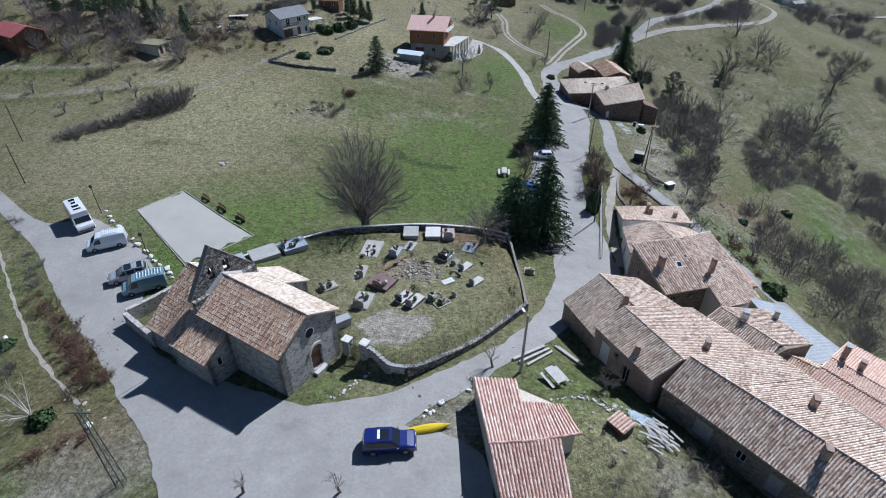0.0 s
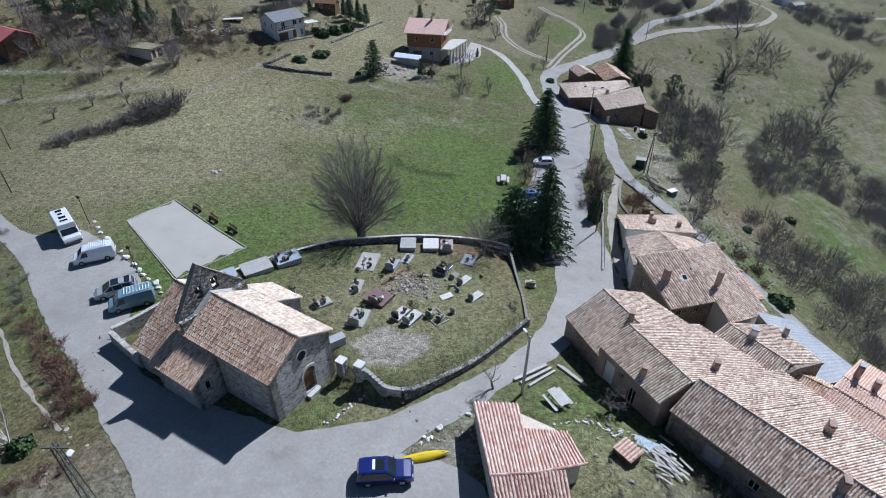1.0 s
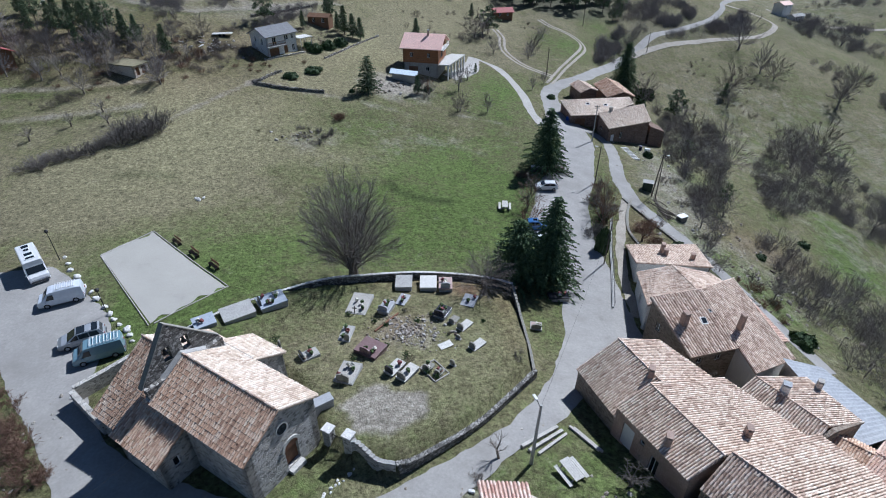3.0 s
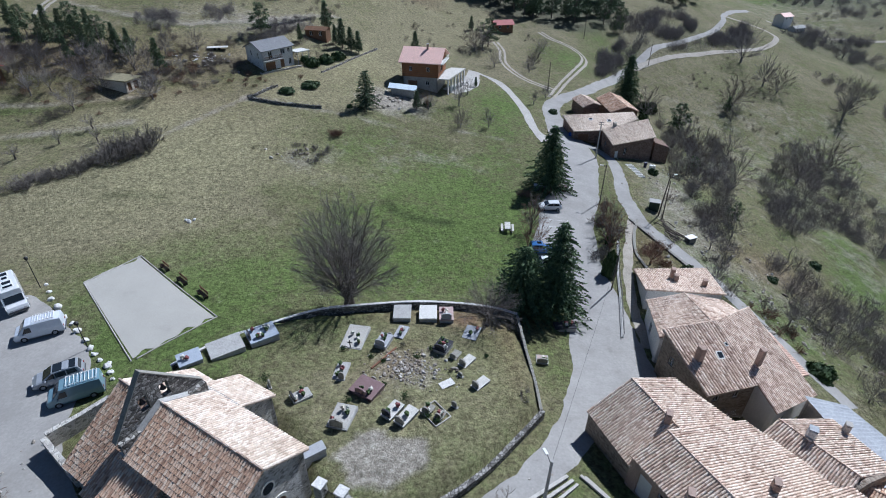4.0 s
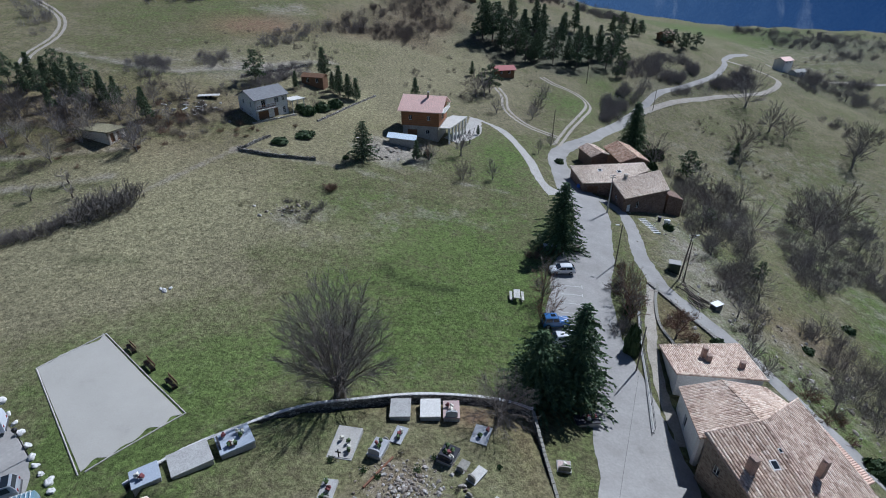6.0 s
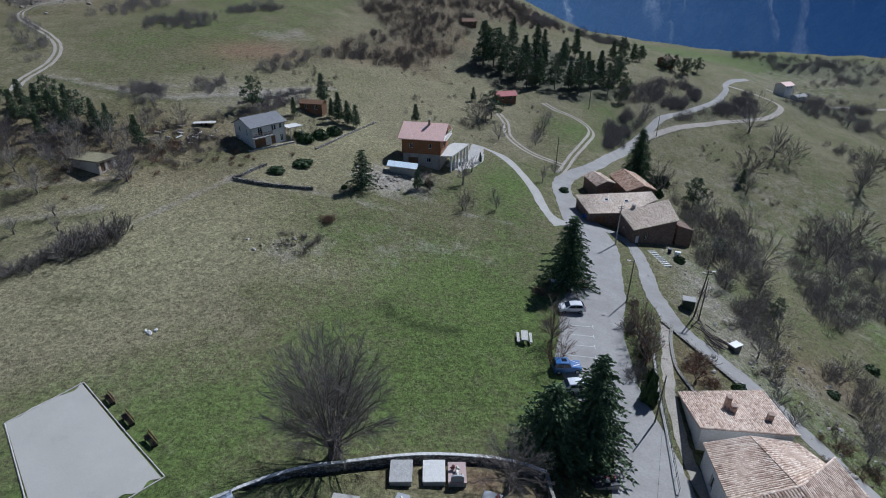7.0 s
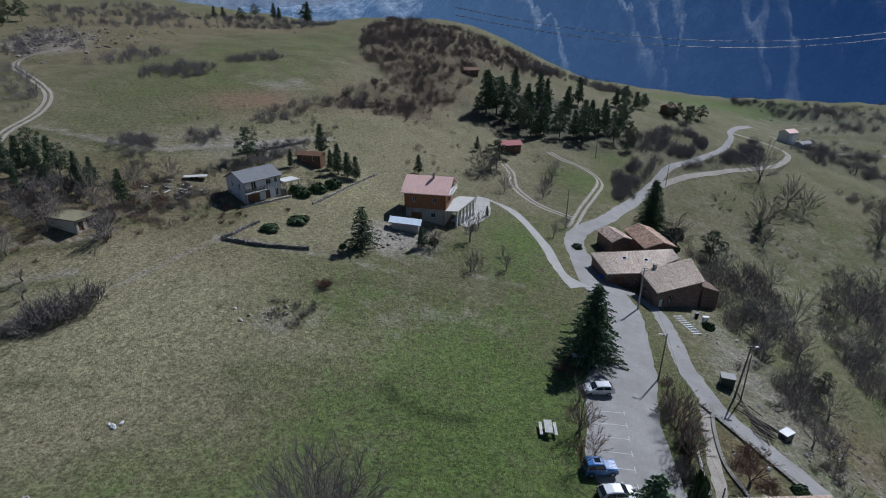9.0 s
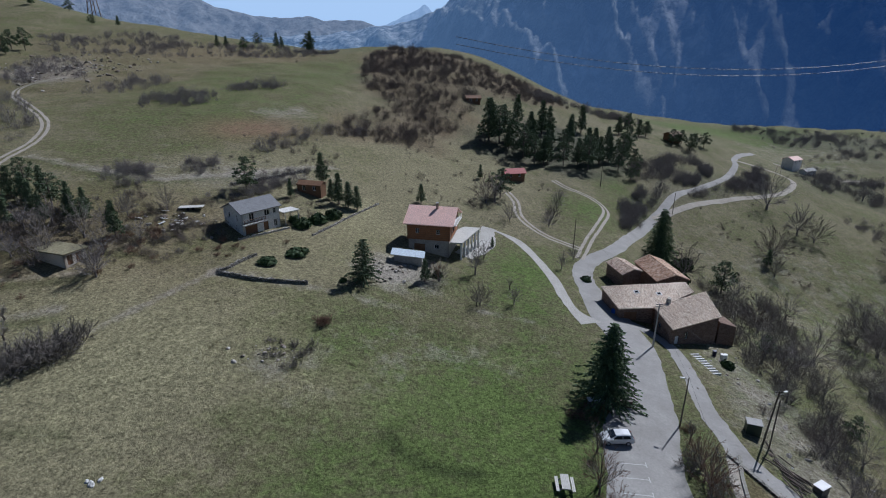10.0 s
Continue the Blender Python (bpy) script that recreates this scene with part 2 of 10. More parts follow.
M["grass_dry"] = surface("dry_grass", [(0.16, 0.14, 0.085), (0.22, 0.20, 0.125), (0.28, 0.26, 0.17)], 1.0, 0.95, 0.0, 4)
M["wood_pole"] = surface("tarred_pole_wood", [(0.10, 0.085, 0.07), (0.17, 0.15, 0.125)], 2.0, 0.9, 0.4, 14)
M["wood_pale"] = surface("sun_bleached_boards", [(0.40, 0.385, 0.36), (0.52, 0.505, 0.475), (0.60, 0.585, 0.55)], 2.0, 0.85, 0.3, 14)
M["rusty_steel"] = surface("rusty_steel", [(0.10, 0.065, 0.045), (0.16, 0.11, 0.08), (0.20, 0.17, 0.145)], 3.0, 0.8, 0.2, 14)
M["mast_steel"] = surface("dull_green_steel", [(0.075, 0.085, 0.07), (0.12, 0.13, 0.11)], 3.0, 0.7, 0.1, 12)
M["kayak_yellow"] = paint("yellow_plastic", (0.68, 0.50, 0.01), 0.35)
M["bin_grey"] = paint("grey_plastic", (0.10, 0.105, 0.11), 0.5)
M["bin_brown"] = paint("brown_plastic", (0.075, 0.05, 0.035), 0.5)
M["box_green"] = paint("dark_green_paint", (0.025, 0.05, 0.035), 0.5)
M["tarp_blue"] = paint("blue_tarpaulin", (0.02, 0.09, 0.42), 0.45)
M["tarp_dark"] = paint("dark_blue_plastic", (0.015, 0.02, 0.06), 0.5)
M["marble_grey"] = surface("grey_marble", [(0.30, 0.31, 0.33), (0.40, 0.41, 0.43)], 3, 0.35, 0.05, 20)
M["marble_blue"] = surface("blue_grey_granite", [(0.30, 0.34, 0.40), (0.40, 0.44, 0.50)], 3, 0.3, 0.05, 25)
M["marble_dark"] = surface("dark_granite", [(0.035, 0.035, 0.04), (0.07, 0.07, 0.08)], 3, 0.2, 0.05, 25)
M["marble_purple"] = surface("purple_granite", [(0.16, 0.10, 0.10), (0.24, 0.17, 0.17)], 3, 0.35, 0.05, 20)
M["marble_pink"] = surface("pink_marble", [(0.38, 0.28, 0.26), (0.46, 0.36, 0.33)], 3, 0.4, 0.05, 20)
M["white_slab"] = surface("pale_slab", [(0.52, 0.51, 0.48), (0.62, 0.61, 0.58)], 1.5, 0.8, 0.2, 9)
M["stone_slab"] = surface("lichen_stone", [(0.16, 0.155, 0.135), (0.26, 0.25, 0.22), (0.33, 0.32, 0.28)], 4, 0.9, 0.5, 12)
M["pot"] = surface("clay_pot", [(0.25, 0.12, 0.08), (0.33, 0.17, 0.11)], 4, 0.85, 0.1, 12)
M["flower_red"] = paint("red_flowers", (0.20, 0.06, 0.06), 0.8)
M["flower_white"] = paint("white_flowers", (0.6, 0.58, 0.5), 0.7)


# ---- the lie of the land ----
GRID_X = np.array([-170, -90, -50, -20, 5, 25, 45, 75, 130, 220.0])
GRID_Y = np.array([0, 35, 60, 85, 110, 140, 180, 240, 330, 470.0])
LEVELS = np.array([
    [-4.2, -2.8, -0.6, 1.6, 2.6, 1.9, -2.9, -14, -35.9, -67],
    [1, -2.1, -0.8, 0.9, 0, -2.6, -8.2, -18.5, -36.3, -60.2],
    [5.4, -0.9, -0.8, -1.1, -2.9, -6.1, -9.9, -21.2, -36.8, -56.1],
    [10.8, 0.9, -0.4, -3.1, -3.6, -5.6, -9.8, -21.8, -36.7, -53.9],
    [16.6, 4, 2.3, -0.7, -4.2, -5.2, -8.8, -19.3, -36.5, -52],
    [22.3, 11, 7, 2.4, -1.7, -4.7, -9.4, -20, -35.3, -49.2],
    [24.9, 17.4, 13.1, 5.9, -0.2, -3.7, -6.5, -20.5, -30.5, -44.5],
    [23.4, 25.6, 22.5, 14.1, 7.3, 3.5, 1.4, -4.5, -16.6, -37.2],
    [35.6, 31.3, 31, 28.9, 27.8, 23.8, 17.1, 8.9, -2.8, -26.9],
    [50.9, 39.7, 38.6, 35.3, 30.5, 25.3, 19.1, 9.2, -6.8, -18.2],
])
YARD = [(-9.6, 38.3), (-7.6, 37.3), (-3.6, 36.3), (-2.2, 37.4), (2.8, 41.6), (9.7, 49.4), (10.0, 54), (9.6, 63.1), (7, 64.5), (3.3, 65.2), (-3, 65), (-10, 63.7), (-14, 62.9), (-18.5, 61.3), (-24, 57.5), (-27, 52.5), (-21, 50), (-14, 46), (-10.2, 39.4)]


def hermite(v, knots):
    n = len(knots)
    v = np.clip(v, knots[0], knots[-1])
    i = np.clip(np.searchsorted(knots, v, side="right") - 1, 0, n - 2)
    h = knots[i + 1] - knots[i]
    u = (v - knots[i]) / h
    eye = np.eye(n)
    tang = np.array([(eye[min(k + 1, n - 1)] - eye[max(k - 1, 0)]) / (knots[min(k + 1, n - 1)] - knots[max(k - 1, 0)]) for k in range(n)])
    c = lambda a: a[:, None]
    return c(2 * u**3 - 3 * u * u + 1) * eye[i] + c((u**3 - 2 * u * u + u) * h) * tang[i] + c(3 * u * u - 2 * u**3) * eye[i + 1] + c((u**3 - u * u) * h) * tang[i + 1]


def smooth(a, b, v):
    u = np.clip((v - a) / (b - a), 0, 1)
    return u * u * (3 - 2 * u)


def inside_depth(x, y, poly):
    """Signed distance to a polygon's edge, positive inside."""
    d, ins = np.full(x.shape, 1e9), np.zeros(x.shape, bool)
    for (ax, ay), (bx, by) in zip(poly, poly[1:] + poly[:1]):
        ex, ey = bx - ax, by - ay
        f = np.clip(((x - ax) * ex + (y - ay) * ey) / (ex * ex + ey * ey), 0, 1)
        d = np.minimum(d, np.hypot(x - ax - f * ex, y - ay - f * ey))
        if by != ay:
            ins ^= ((ay > y) != (by > y)) & (x < ex * (y - ay) / (by - ay) + ax)
    return np.where(ins, d, -d)


def wobble(x, y, size):
    """Smooth uneven relief between -1 and 1, with lumps of about size metres."""
    u, v = x / size, y / size
    i, j = np.floor(u), np.floor(v)
    u, v = u - i, v - j
    u, v = u * u * (3 - 2 * u), v * v * (3 - 2 * v)

    def corner(a, b):
        h = np.sin(a * 127.1 + b * 311.7) * 43758.5453
        return (h - np.floor(h)) * 2 - 1
    low = corner(i, j) * (1 - u) + corner(i + 1, j) * u
    return low * (1 - v) + (corner(i, j + 1) * (1 - u) + corner(i + 1, j + 1) * u) * v


def ground_many(x, y):
    x, y = np.asarray(x, float), np.asarray(y, float)
    z = np.einsum("ij,jk,ik->i", hermite(y, GRID_Y), LEVELS, hermite(x, GRID_X))
    near = 1 - smooth(60, 110, np.hypot(x, y - 70))
    rough = 0.25 + smooth(45, 90, x) * 0.6 + smooth(150, 300, y) * 1.0
    z = z + rough * (0.20 * np.sin(x * 0.31 + 1.7 * np.sin(y * 0.13)) * np.sin(y * 0.27 + 0.8 * np.sin(x * 0.11)) * near + 0.5 * np.sin(x * 0.083 + 1.1 * np.sin(y * 0.05)) * np.sin(y * 0.071 + 0.6) * (1 - near) + 0.10 * near * np.sin(x * 0.71 + y * 0.35) * np.sin(y * 0.63 - x * 0.2))
    yard = 0.55 - 0.11 * (y - 51) - 0.05 * (x + 5) - 0.06 * np.maximum(0, x - 2)
    z = z + smooth(-0.3, 0.2, inside_depth(x, y, YARD)) * (yard - z)
    z = z + 1.9 * np.exp(-0.5 * ((x - 14.5) ** 2 + (y - 28) ** 2) / 22)
    # the gorge beyond the plateau and the valley side
    z = z - 0.45 * np.clip(x - 220 - 260 * smooth(220, 330, y), 0, 700) - 0.55 * np.clip(y - 500 - 40 * np.sin(x * 0.012), 0, 600)
    z = z + 0.06 * np.clip(-170 - x, 0, 900)
    # the scrub-covered hill, the rocky knoll above the farm track, and the hummocks of the rough pasture
    z = z + 11 * np.exp(-(((x - 25) / 60) ** 2 + ((y - 440) / 62) ** 2)) + 15 * np.exp(-(((x + 335) / 80) ** 2 + ((y - 500) / 80) ** 2))
    wild = np.maximum(smooth(185, 230, y) * (1 - 0.7 * smooth(20, 60, x)), smooth(72, 100, x) * (1 - smooth(170, 200, y)))
    z = z + wild * (0.9 * wobble(x, y, 19.0) + 0.5 * wobble(x, y, 7.5))
    return z


def ground(x, y):
    return float(ground_many(np.array([x]), np.array([y]))[0])


# ---- helpers for building ----
def thing(name, at=(0, 0, 0), label="", category="", group="", kind=""):
    ob = new(name)
    ob.location = at
    ob.empty_display_size = 0.2
    return tagged(ob, label, category, group, kind)


def root_of(ob):
    while ob.parent:
        ob = ob.parent
    return ob


def mesh_object(name, verts, faces, mat, parent=None, label="", flat=True):
    me = bpy.data.meshes.new(name)
    v = np.asarray(verts, float).reshape(-1, 3)
    if parent is not None:
        v = v - np.array(root_of(parent).location)
    me.from_pydata(v.tolist(), [], [tuple(int(i) for i in f) for f in faces])
    me.materials.append(mat)
    if not flat:
        me.shade_smooth()
    ob = new(name, me)
    ob.parent = parent
    return tagged(ob, label)


def part(name, bm, mat, parent=None, label="", flat=True, weld=False):
    """Links a bmesh, given in the root's frame of the world, as one mesh under a thing or part."""
    me = bpy.data.meshes.new(name)
    if weld:
        bmesh.ops.remove_doubles(bm, verts=bm.verts, dist=0.0005)
    if parent is not None:
        bmesh.ops.translate(bm, verts=bm.verts, vec=-root_of(parent).location)
    bmesh.ops.recalc_face_normals(bm, faces=bm.faces)
    bm.to_mesh(me)
    bm.free()
    me.materials.append(mat)
    if not flat:
        me.shade_smooth()
    ob = new(name, me)
    ob.parent = parent
    return tagged(ob, label)


def box(bm, x0, y0, z0, x1, y1, z1, bevel=0.0, m=None):
    r = bmesh.ops.create_cube(bm, size=1)
    vs = r["verts"]
    bmesh.ops.scale(bm, vec=(x1 - x0, y1 - y0, z1 - z0), verts=vs)
    bmesh.ops.translate(bm, vec=((x0 + x1) / 2, (y0 + y1) / 2, (z0 + z1) / 2), verts=vs)
    if bevel:
        es = list({e for v in vs for e in v.link_edges})
        out = bmesh.ops.bevel(bm, geom=es, offset=bevel, segments=2, affect="EDGES", profile=0.5)
        vs = list({v for f in out["faces"] for v in f.verts} | {v for v in vs if v.is_valid})
    if m is not None:
        bmesh.ops.transform(bm, matrix=m, verts=vs)
    return vs


def prism(bm, low, high):
    """A solid between two rings of points of equal count."""
    a, b = [bm.verts.new(p) for p in low], [bm.verts.new(p) for p in high]
    n = len(a)
    bm.faces.new(a[::-1])
    bm.faces.new(b)
    for i in range(n):
        bm.faces.new((a[i], a[(i + 1) % n], b[(i + 1) % n], b[i]))
    return a + b


def slab(bm, poly, z0, z1):
    return prism(bm, [(x, y, z0) for x, y in poly], [(x, y, z1) for x, y in poly])


def tube(bm, pts, radii, n=6):
    """A tapered round bar along points."""
    rings = []
    for i, p in enumerate(pts):
        p = Vector(p)
        d = (Vector(pts[min(i + 1, len(pts) - 1)]) - Vector(pts[max(i - 1, 0)])).normalized()
        u = d.orthogonal().normalized()
        w = d.cross(u)
        r = radii[i] if isinstance(radii, (list, tuple)) else radii
        rings.append([bm.verts.new(p + (u * math.cos(k * math.tau / n) + w * math.sin(k * math.tau / n)) * r) for k in range(n)])
    for a, b in zip(rings, rings[1:]):
        for k in range(n):
            bm.faces.new((a[k], a[(k + 1) % n], b[(k + 1) % n], b[k]))
    bm.faces.new(rings[0][::-1])
    bm.faces.new(rings[-1])


def blob(bm, centre, size, rng, sub=2, rough=0.25):
    """An uneven stone."""
    vs = bmesh.ops.create_icosphere(bm, subdivisions=sub, radius=1)["verts"]
    o = Vector((rng.random() * 50, rng.random() * 50, 0))
    turn = Euler((rng.random() * 0.6, rng.random() * 0.6, rng.random() * 6)).to_matrix()
    for v in vs:
        k = 1 + rough * 2 * noise.noise(v.co * 1.3 + o)
        v.co = turn @ Vector((v.co.x * size[0] * k, v.co.y * size[1] * k, v.co.z * size[2] * k)) + Vector(centre)


# ---- ground, one sheet ----
def axis(lo, hi, step, mid_lo, mid_hi, mid_step, far_lo, far_hi, grow=1.06):
    """Grid lines: close together near the village, wider on the hills, growing to the horizon."""
    out = list(np.arange(lo, hi + step / 2, step))
    for sign, mid, far in ((1, mid_hi, far_hi), (-1, mid_lo, far_lo)):
        v, s, line = (out[-1] if sign > 0 else out[0]), mid_step, []
        while (v - far) * sign < 0:
            if (v - mid) * sign > 0:
                s *= grow
            v += s * sign
            line.append(v)
        out = out + line if sign > 0 else line[::-1] + out
    return np.array(out)


AX, AY = axis(-62, 62, 0.9, -165, 190, 1.7, -3800, 4200), axis(14, 130, 0.9, 10, 345, 1.7, -500, 4600)
gx, gy = np.meshgrid(AX, AY)
fx, fy = gx.ravel(), gy.ravel()
fz = ground_many(fx, fy)
nx, ny = len(AX), len(AY)
idx = np.arange(nx * ny).reshape(ny, nx)
quads = np.stack([idx[:-1, :-1], idx[:-1, 1:], idx[1:, 1:], idx[1:, :-1]], -1).reshape(-1, 4)
ground_me = bpy.data.meshes.new("ground")
ground_me.from_pydata(np.stack([fx, fy, fz], -1).tolist(), [], quads.tolist())
ground_me.shade_smooth()


def patch(cx, cy, rx, ry, turn=0.0):
    c, s = math.cos(radians(turn)), math.sin(radians(turn))
    u, v = (fx - cx) * c + (fy - cy) * s, -(fx - cx) * s + (fy - cy) * c
    return np.exp(-0.5 * ((u / rx) ** 2 + (v / ry) ** 2))


def stripe(x0, y0, x1, y1, w):
    ex, ey = x1 - x0, y1 - y0
    f = np.clip(((fx - x0) * ex + (fy - y0) * ey) / (ex * ex + ey * ey), 0, 1)
    return np.exp(-0.5 * (((fx - x0 - f * ex) ** 2 + (fy - y0 - f * ey) ** 2) / (w * w)))


def region(poly, soft=4.0):
    """1 inside a plan, fading to 0 across its ragged edge."""
    d = inside_depth(fx, fy, poly) + soft * 0.8 * wobble(fx, fy, soft * 1.6)
    return smooth(-soft, soft, d)


def trail(path, w):
    return np.max([stripe(*p, *q, w) for p, q in zip(path, path[1:])], axis=0)


# how lush the turf is, how stony, how red the earth, how bleached: each a property of the soil; two more masks darken
# woodland and narrow strips
UPPER_FIELD = [(-91, 167), (-97, 182), (-106, 208), (-108, 246), (-103, 334), (-48, 405), (-35, 292), (-46, 247), (-58, 211), (-56, 194), (-66, 179), (-80, 168)]
SCRUB_HILL = [(-35, 292), (-44, 386), (-29, 445), (3, 400), (30, 380), (60, 390), (67, 324), (41, 308), (21, 303), (4, 250), (-7, 226), (-23, 221), (-39, 210), (-21, 266)]
PINE_HILL = [(13, 255), (46, 288), (57, 280), (80, 280), (69, 238), (46, 226), (36, 231), (24, 236), (14, 243)]
GREEN_BANK = [(83, 116), (90, 115), (96, 96), (87, 84), (79, 87), (76, 101)]
TERRACES = []
lush = 0.36 + 0.46 * patch(6, 92, 17, 24) + 0.28 * patch(-10, 88, 17, 15) + 0.8 * patch(-33, 66, 9, 12, 40) + 0.75 * patch(15, 148, 5, 13) + 0.9 * patch(41, 194, 9, 15, -20) + 0.5 * patch(63, 222, 8, 12)
lush += 0.5 * patch(12, 34, 7, 7) + 0.45 * patch(-9, 34, 4, 3) + 0.25 * patch(118, 180, 20, 14, 40) + 0.6 * region(GREEN_BANK, 5) + 0.5 * patch(50, 75, 3, 9, 30) + 0.22 * region(UPPER_FIELD, 6) + 0.75 * patch(215, 445, 60, 30) + 0.3 * patch(-24, 120, 10, 6)
lush += -0.1 * patch(-42, 95, 18, 14) + 0.2 * patch(-30, 24, 9, 8) - 0.03 * smooth(48, 72, fx) + 0.3 * patch(-45, 32, 9, 18) - 0.45 * patch(-52, 90, 15, 14) - 0.12 * patch(-25, 150, 60, 14) - 0.25 * patch(15, 124, 14, 4) - 0.3 * patch(-30, 180, 60, 12) - 0.25 * patch(30, 250, 60, 40) - 0.3 * patch(20, 185, 20, 20)
# each bank's lit top and shaded foot painted as pale and dark strips
for path in ([(-97, 117), (-80, 121), (-62, 126)], [(-92, 107), (-76, 111), (-60, 116)], [(-88, 132), (-74, 133.5), (-58, 134.5)], [(-62, 166), (-48, 173), (-38, 184), (-30, 190)], [(-98, 170), (-80, 166), (-64, 164)]):
    bank_top, bank_foot = trail(path, 0.9), trail([(x + 0.6, y - 2.0) for x, y in path], 0.8)
    lush += 0.35 * bank_foot - 0.2 * bank_top
    TERRACES.append((bank_top, bank_foot))
lush -= 0.12 * smooth(150, 190, fy) * (1 - region(UPPER_FIELD, 8))
bare = 0.10 + 0.62 * region([(-8.9, 41.8), (-6.6, 44.4), (-2.1, 43.8), (-1.5, 41.3), (-3.9, 38.7), (-6.9, 38.9)], 0.9) + 0.3 * patch(-3.3, 53.4, 2.8, 2.4) + 0.25 * patch(-26, 107, 3, 2) + 0.26 * patch(46, 108, 5, 20, -8) + 0.14 * patch(56, 84, 9, 16) + 0.36 * patch(-29, 25, 5, 4) + 0.5 * patch(-10, 138, 6, 5) + 0.16 * patch(-6, 113, 13, 4)
bare += 0.3 * stripe(-53.8, 109.5, -41.0, 129.6, 0.7) + 0.24 * stripe(-41, 129.5, -24, 128, 1.0) + 0.16 * trail([(-22.2, 127.6), (-13.4, 126.0), (-6.4, 124.4)], 1.0) + 0.2 * trail([(4, 128), (8, 127), (14.8, 125.6)], 0.5) + 0.10 * stripe(-33, 96, -8, 106, 0.8)
bare += 0.34 * region([(-187, 286), (-191, 315), (-177, 327), (-144, 274), (-160, 266), (-172, 268)], 12) + 0.2 * patch(19, 25, 3, 3) + 0.35 * patch(2, 31, 5, 2.5, 35) + 0.16 * patch(-62, 172, 20, 6, 20) + 0.2 * patch(-46, 172, 9, 4, 30) + 0.25 * patch(-52, 226, 9, 5, 25) + 0.12 * smooth(60, 90, fx) * smooth(230, 190, fy) + 0.14 * region([(163, 300), (250, 350), (330, 430), (300, 470), (200, 400)], 8)
earth = 1.3 * patch(-57, 205, 9, 6, 25) + 0.65 * region(SCRUB_HILL, 8) + 0.4 * patch(-40, 36, 3, 7, 40) + 0.35 * patch(7.5, 62, 2.5, 3)  + 0.5 * patch(-78, 134, 26, 9, -10) + 0.3 * patch(-150, 290, 50, 60) + 0.35 * patch(-120, 380, 90, 30) + 0.3 * patch(-60, 150, 25, 7) + 0.5 * patch(-31, 30, 4, 3) + 0.6 * patch(35, 86, 3, 6) + 0.5 * patch(60, 92, 8, 5) + 0.45 * patch(0, 64, 9, 1.6) + 0.6 * patch(2.8, 62.4, 2.0, 1.2) + 0.55 * patch(-4.6, 54.2, 2.4, 2.0, 30) + 0.3 * patch(8, 56, 1.2, 6)
# darkens the ground beneath pines, scrub and far woods
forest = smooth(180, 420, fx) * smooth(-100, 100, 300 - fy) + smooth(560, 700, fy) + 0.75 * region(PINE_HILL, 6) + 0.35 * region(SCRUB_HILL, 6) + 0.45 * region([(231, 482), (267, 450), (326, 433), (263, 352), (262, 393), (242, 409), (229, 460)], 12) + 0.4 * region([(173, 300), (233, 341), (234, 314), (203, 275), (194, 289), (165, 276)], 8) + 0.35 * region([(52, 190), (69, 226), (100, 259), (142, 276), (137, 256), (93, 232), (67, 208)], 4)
# dark ditch lines and ruts in the meadow
damp = 1.0 * trail([(-9.0, 96.2), (-7.8, 93.4), (-5.1, 91.2), (-1.3, 89.6), (1.9, 89.5)], 0.65) + 0.5 * trail([(-53.6, 91.8), (-48.1, 92.5), (-44.9, 92.1)], 0.7) + 0.4 * trail([(-24, 118), (-14, 121), (-5, 119.5), (6, 117)], 0.5) + 0.35 * trail([(-30, 98), (-27, 94), (-26, 90)], 0.6)
bleached = 0.72 * patch(-50, 95, 17, 15, 30) + 0.5 * patch(-38, 114, 14, 8, 45) + 0.5 * patch(-54, 121, 9, 7) + 0.55 * region([(-38, 131), (-14, 129), (-3, 148), (-20, 172), (-38, 150)], 3) + 0.4 * patch(-20, 104, 10, 4) + 0.3 * region([(-60, 150), (-20, 150), (10, 185), (30, 210), (10, 250), (-30, 215), (-70, 172)], 8) + 0.5 * patch(-66, 118, 12, 5, 25) + 0.55 * patch(-2, 50, 9, 9) + 0.2 * patch(40, 62, 8, 14) + 0.9 * patch(14, 27, 4, 4) + 0.5 * patch(-6, 34, 3, 2)
mown = np.abs(np.hypot(fx - 8.6, (fy - 117) * 1.2) - 4.4)
bleached += 0.45 * np.exp(-(mown / 0.4) ** 2) * smooth(-5, 2, 118 - fy + 1.2 * (9 - fx)) + 0.35 * np.exp(-((mown - 1.6) / 0.4) ** 2) * smooth(-5, 2, 118 - fy + 1.2 * (9 - fx))
# painted relief of the banks: stony pale above, shaded tone below
for bank_top, bank_foot in TERRACES:
    bare += 0.26 * bank_top
    damp += 0.45 * bank_foot
for key, val in (("lush", lush), ("bare", bare), ("earth", earth), ("forest", forest), ("damp", damp), ("bleached", bleached)):
    att = ground_me.attributes.new(key, "FLOAT", "POINT")
    att.data.foreach_set("value", np.clip(val, 0, 1).astype(np.float32))


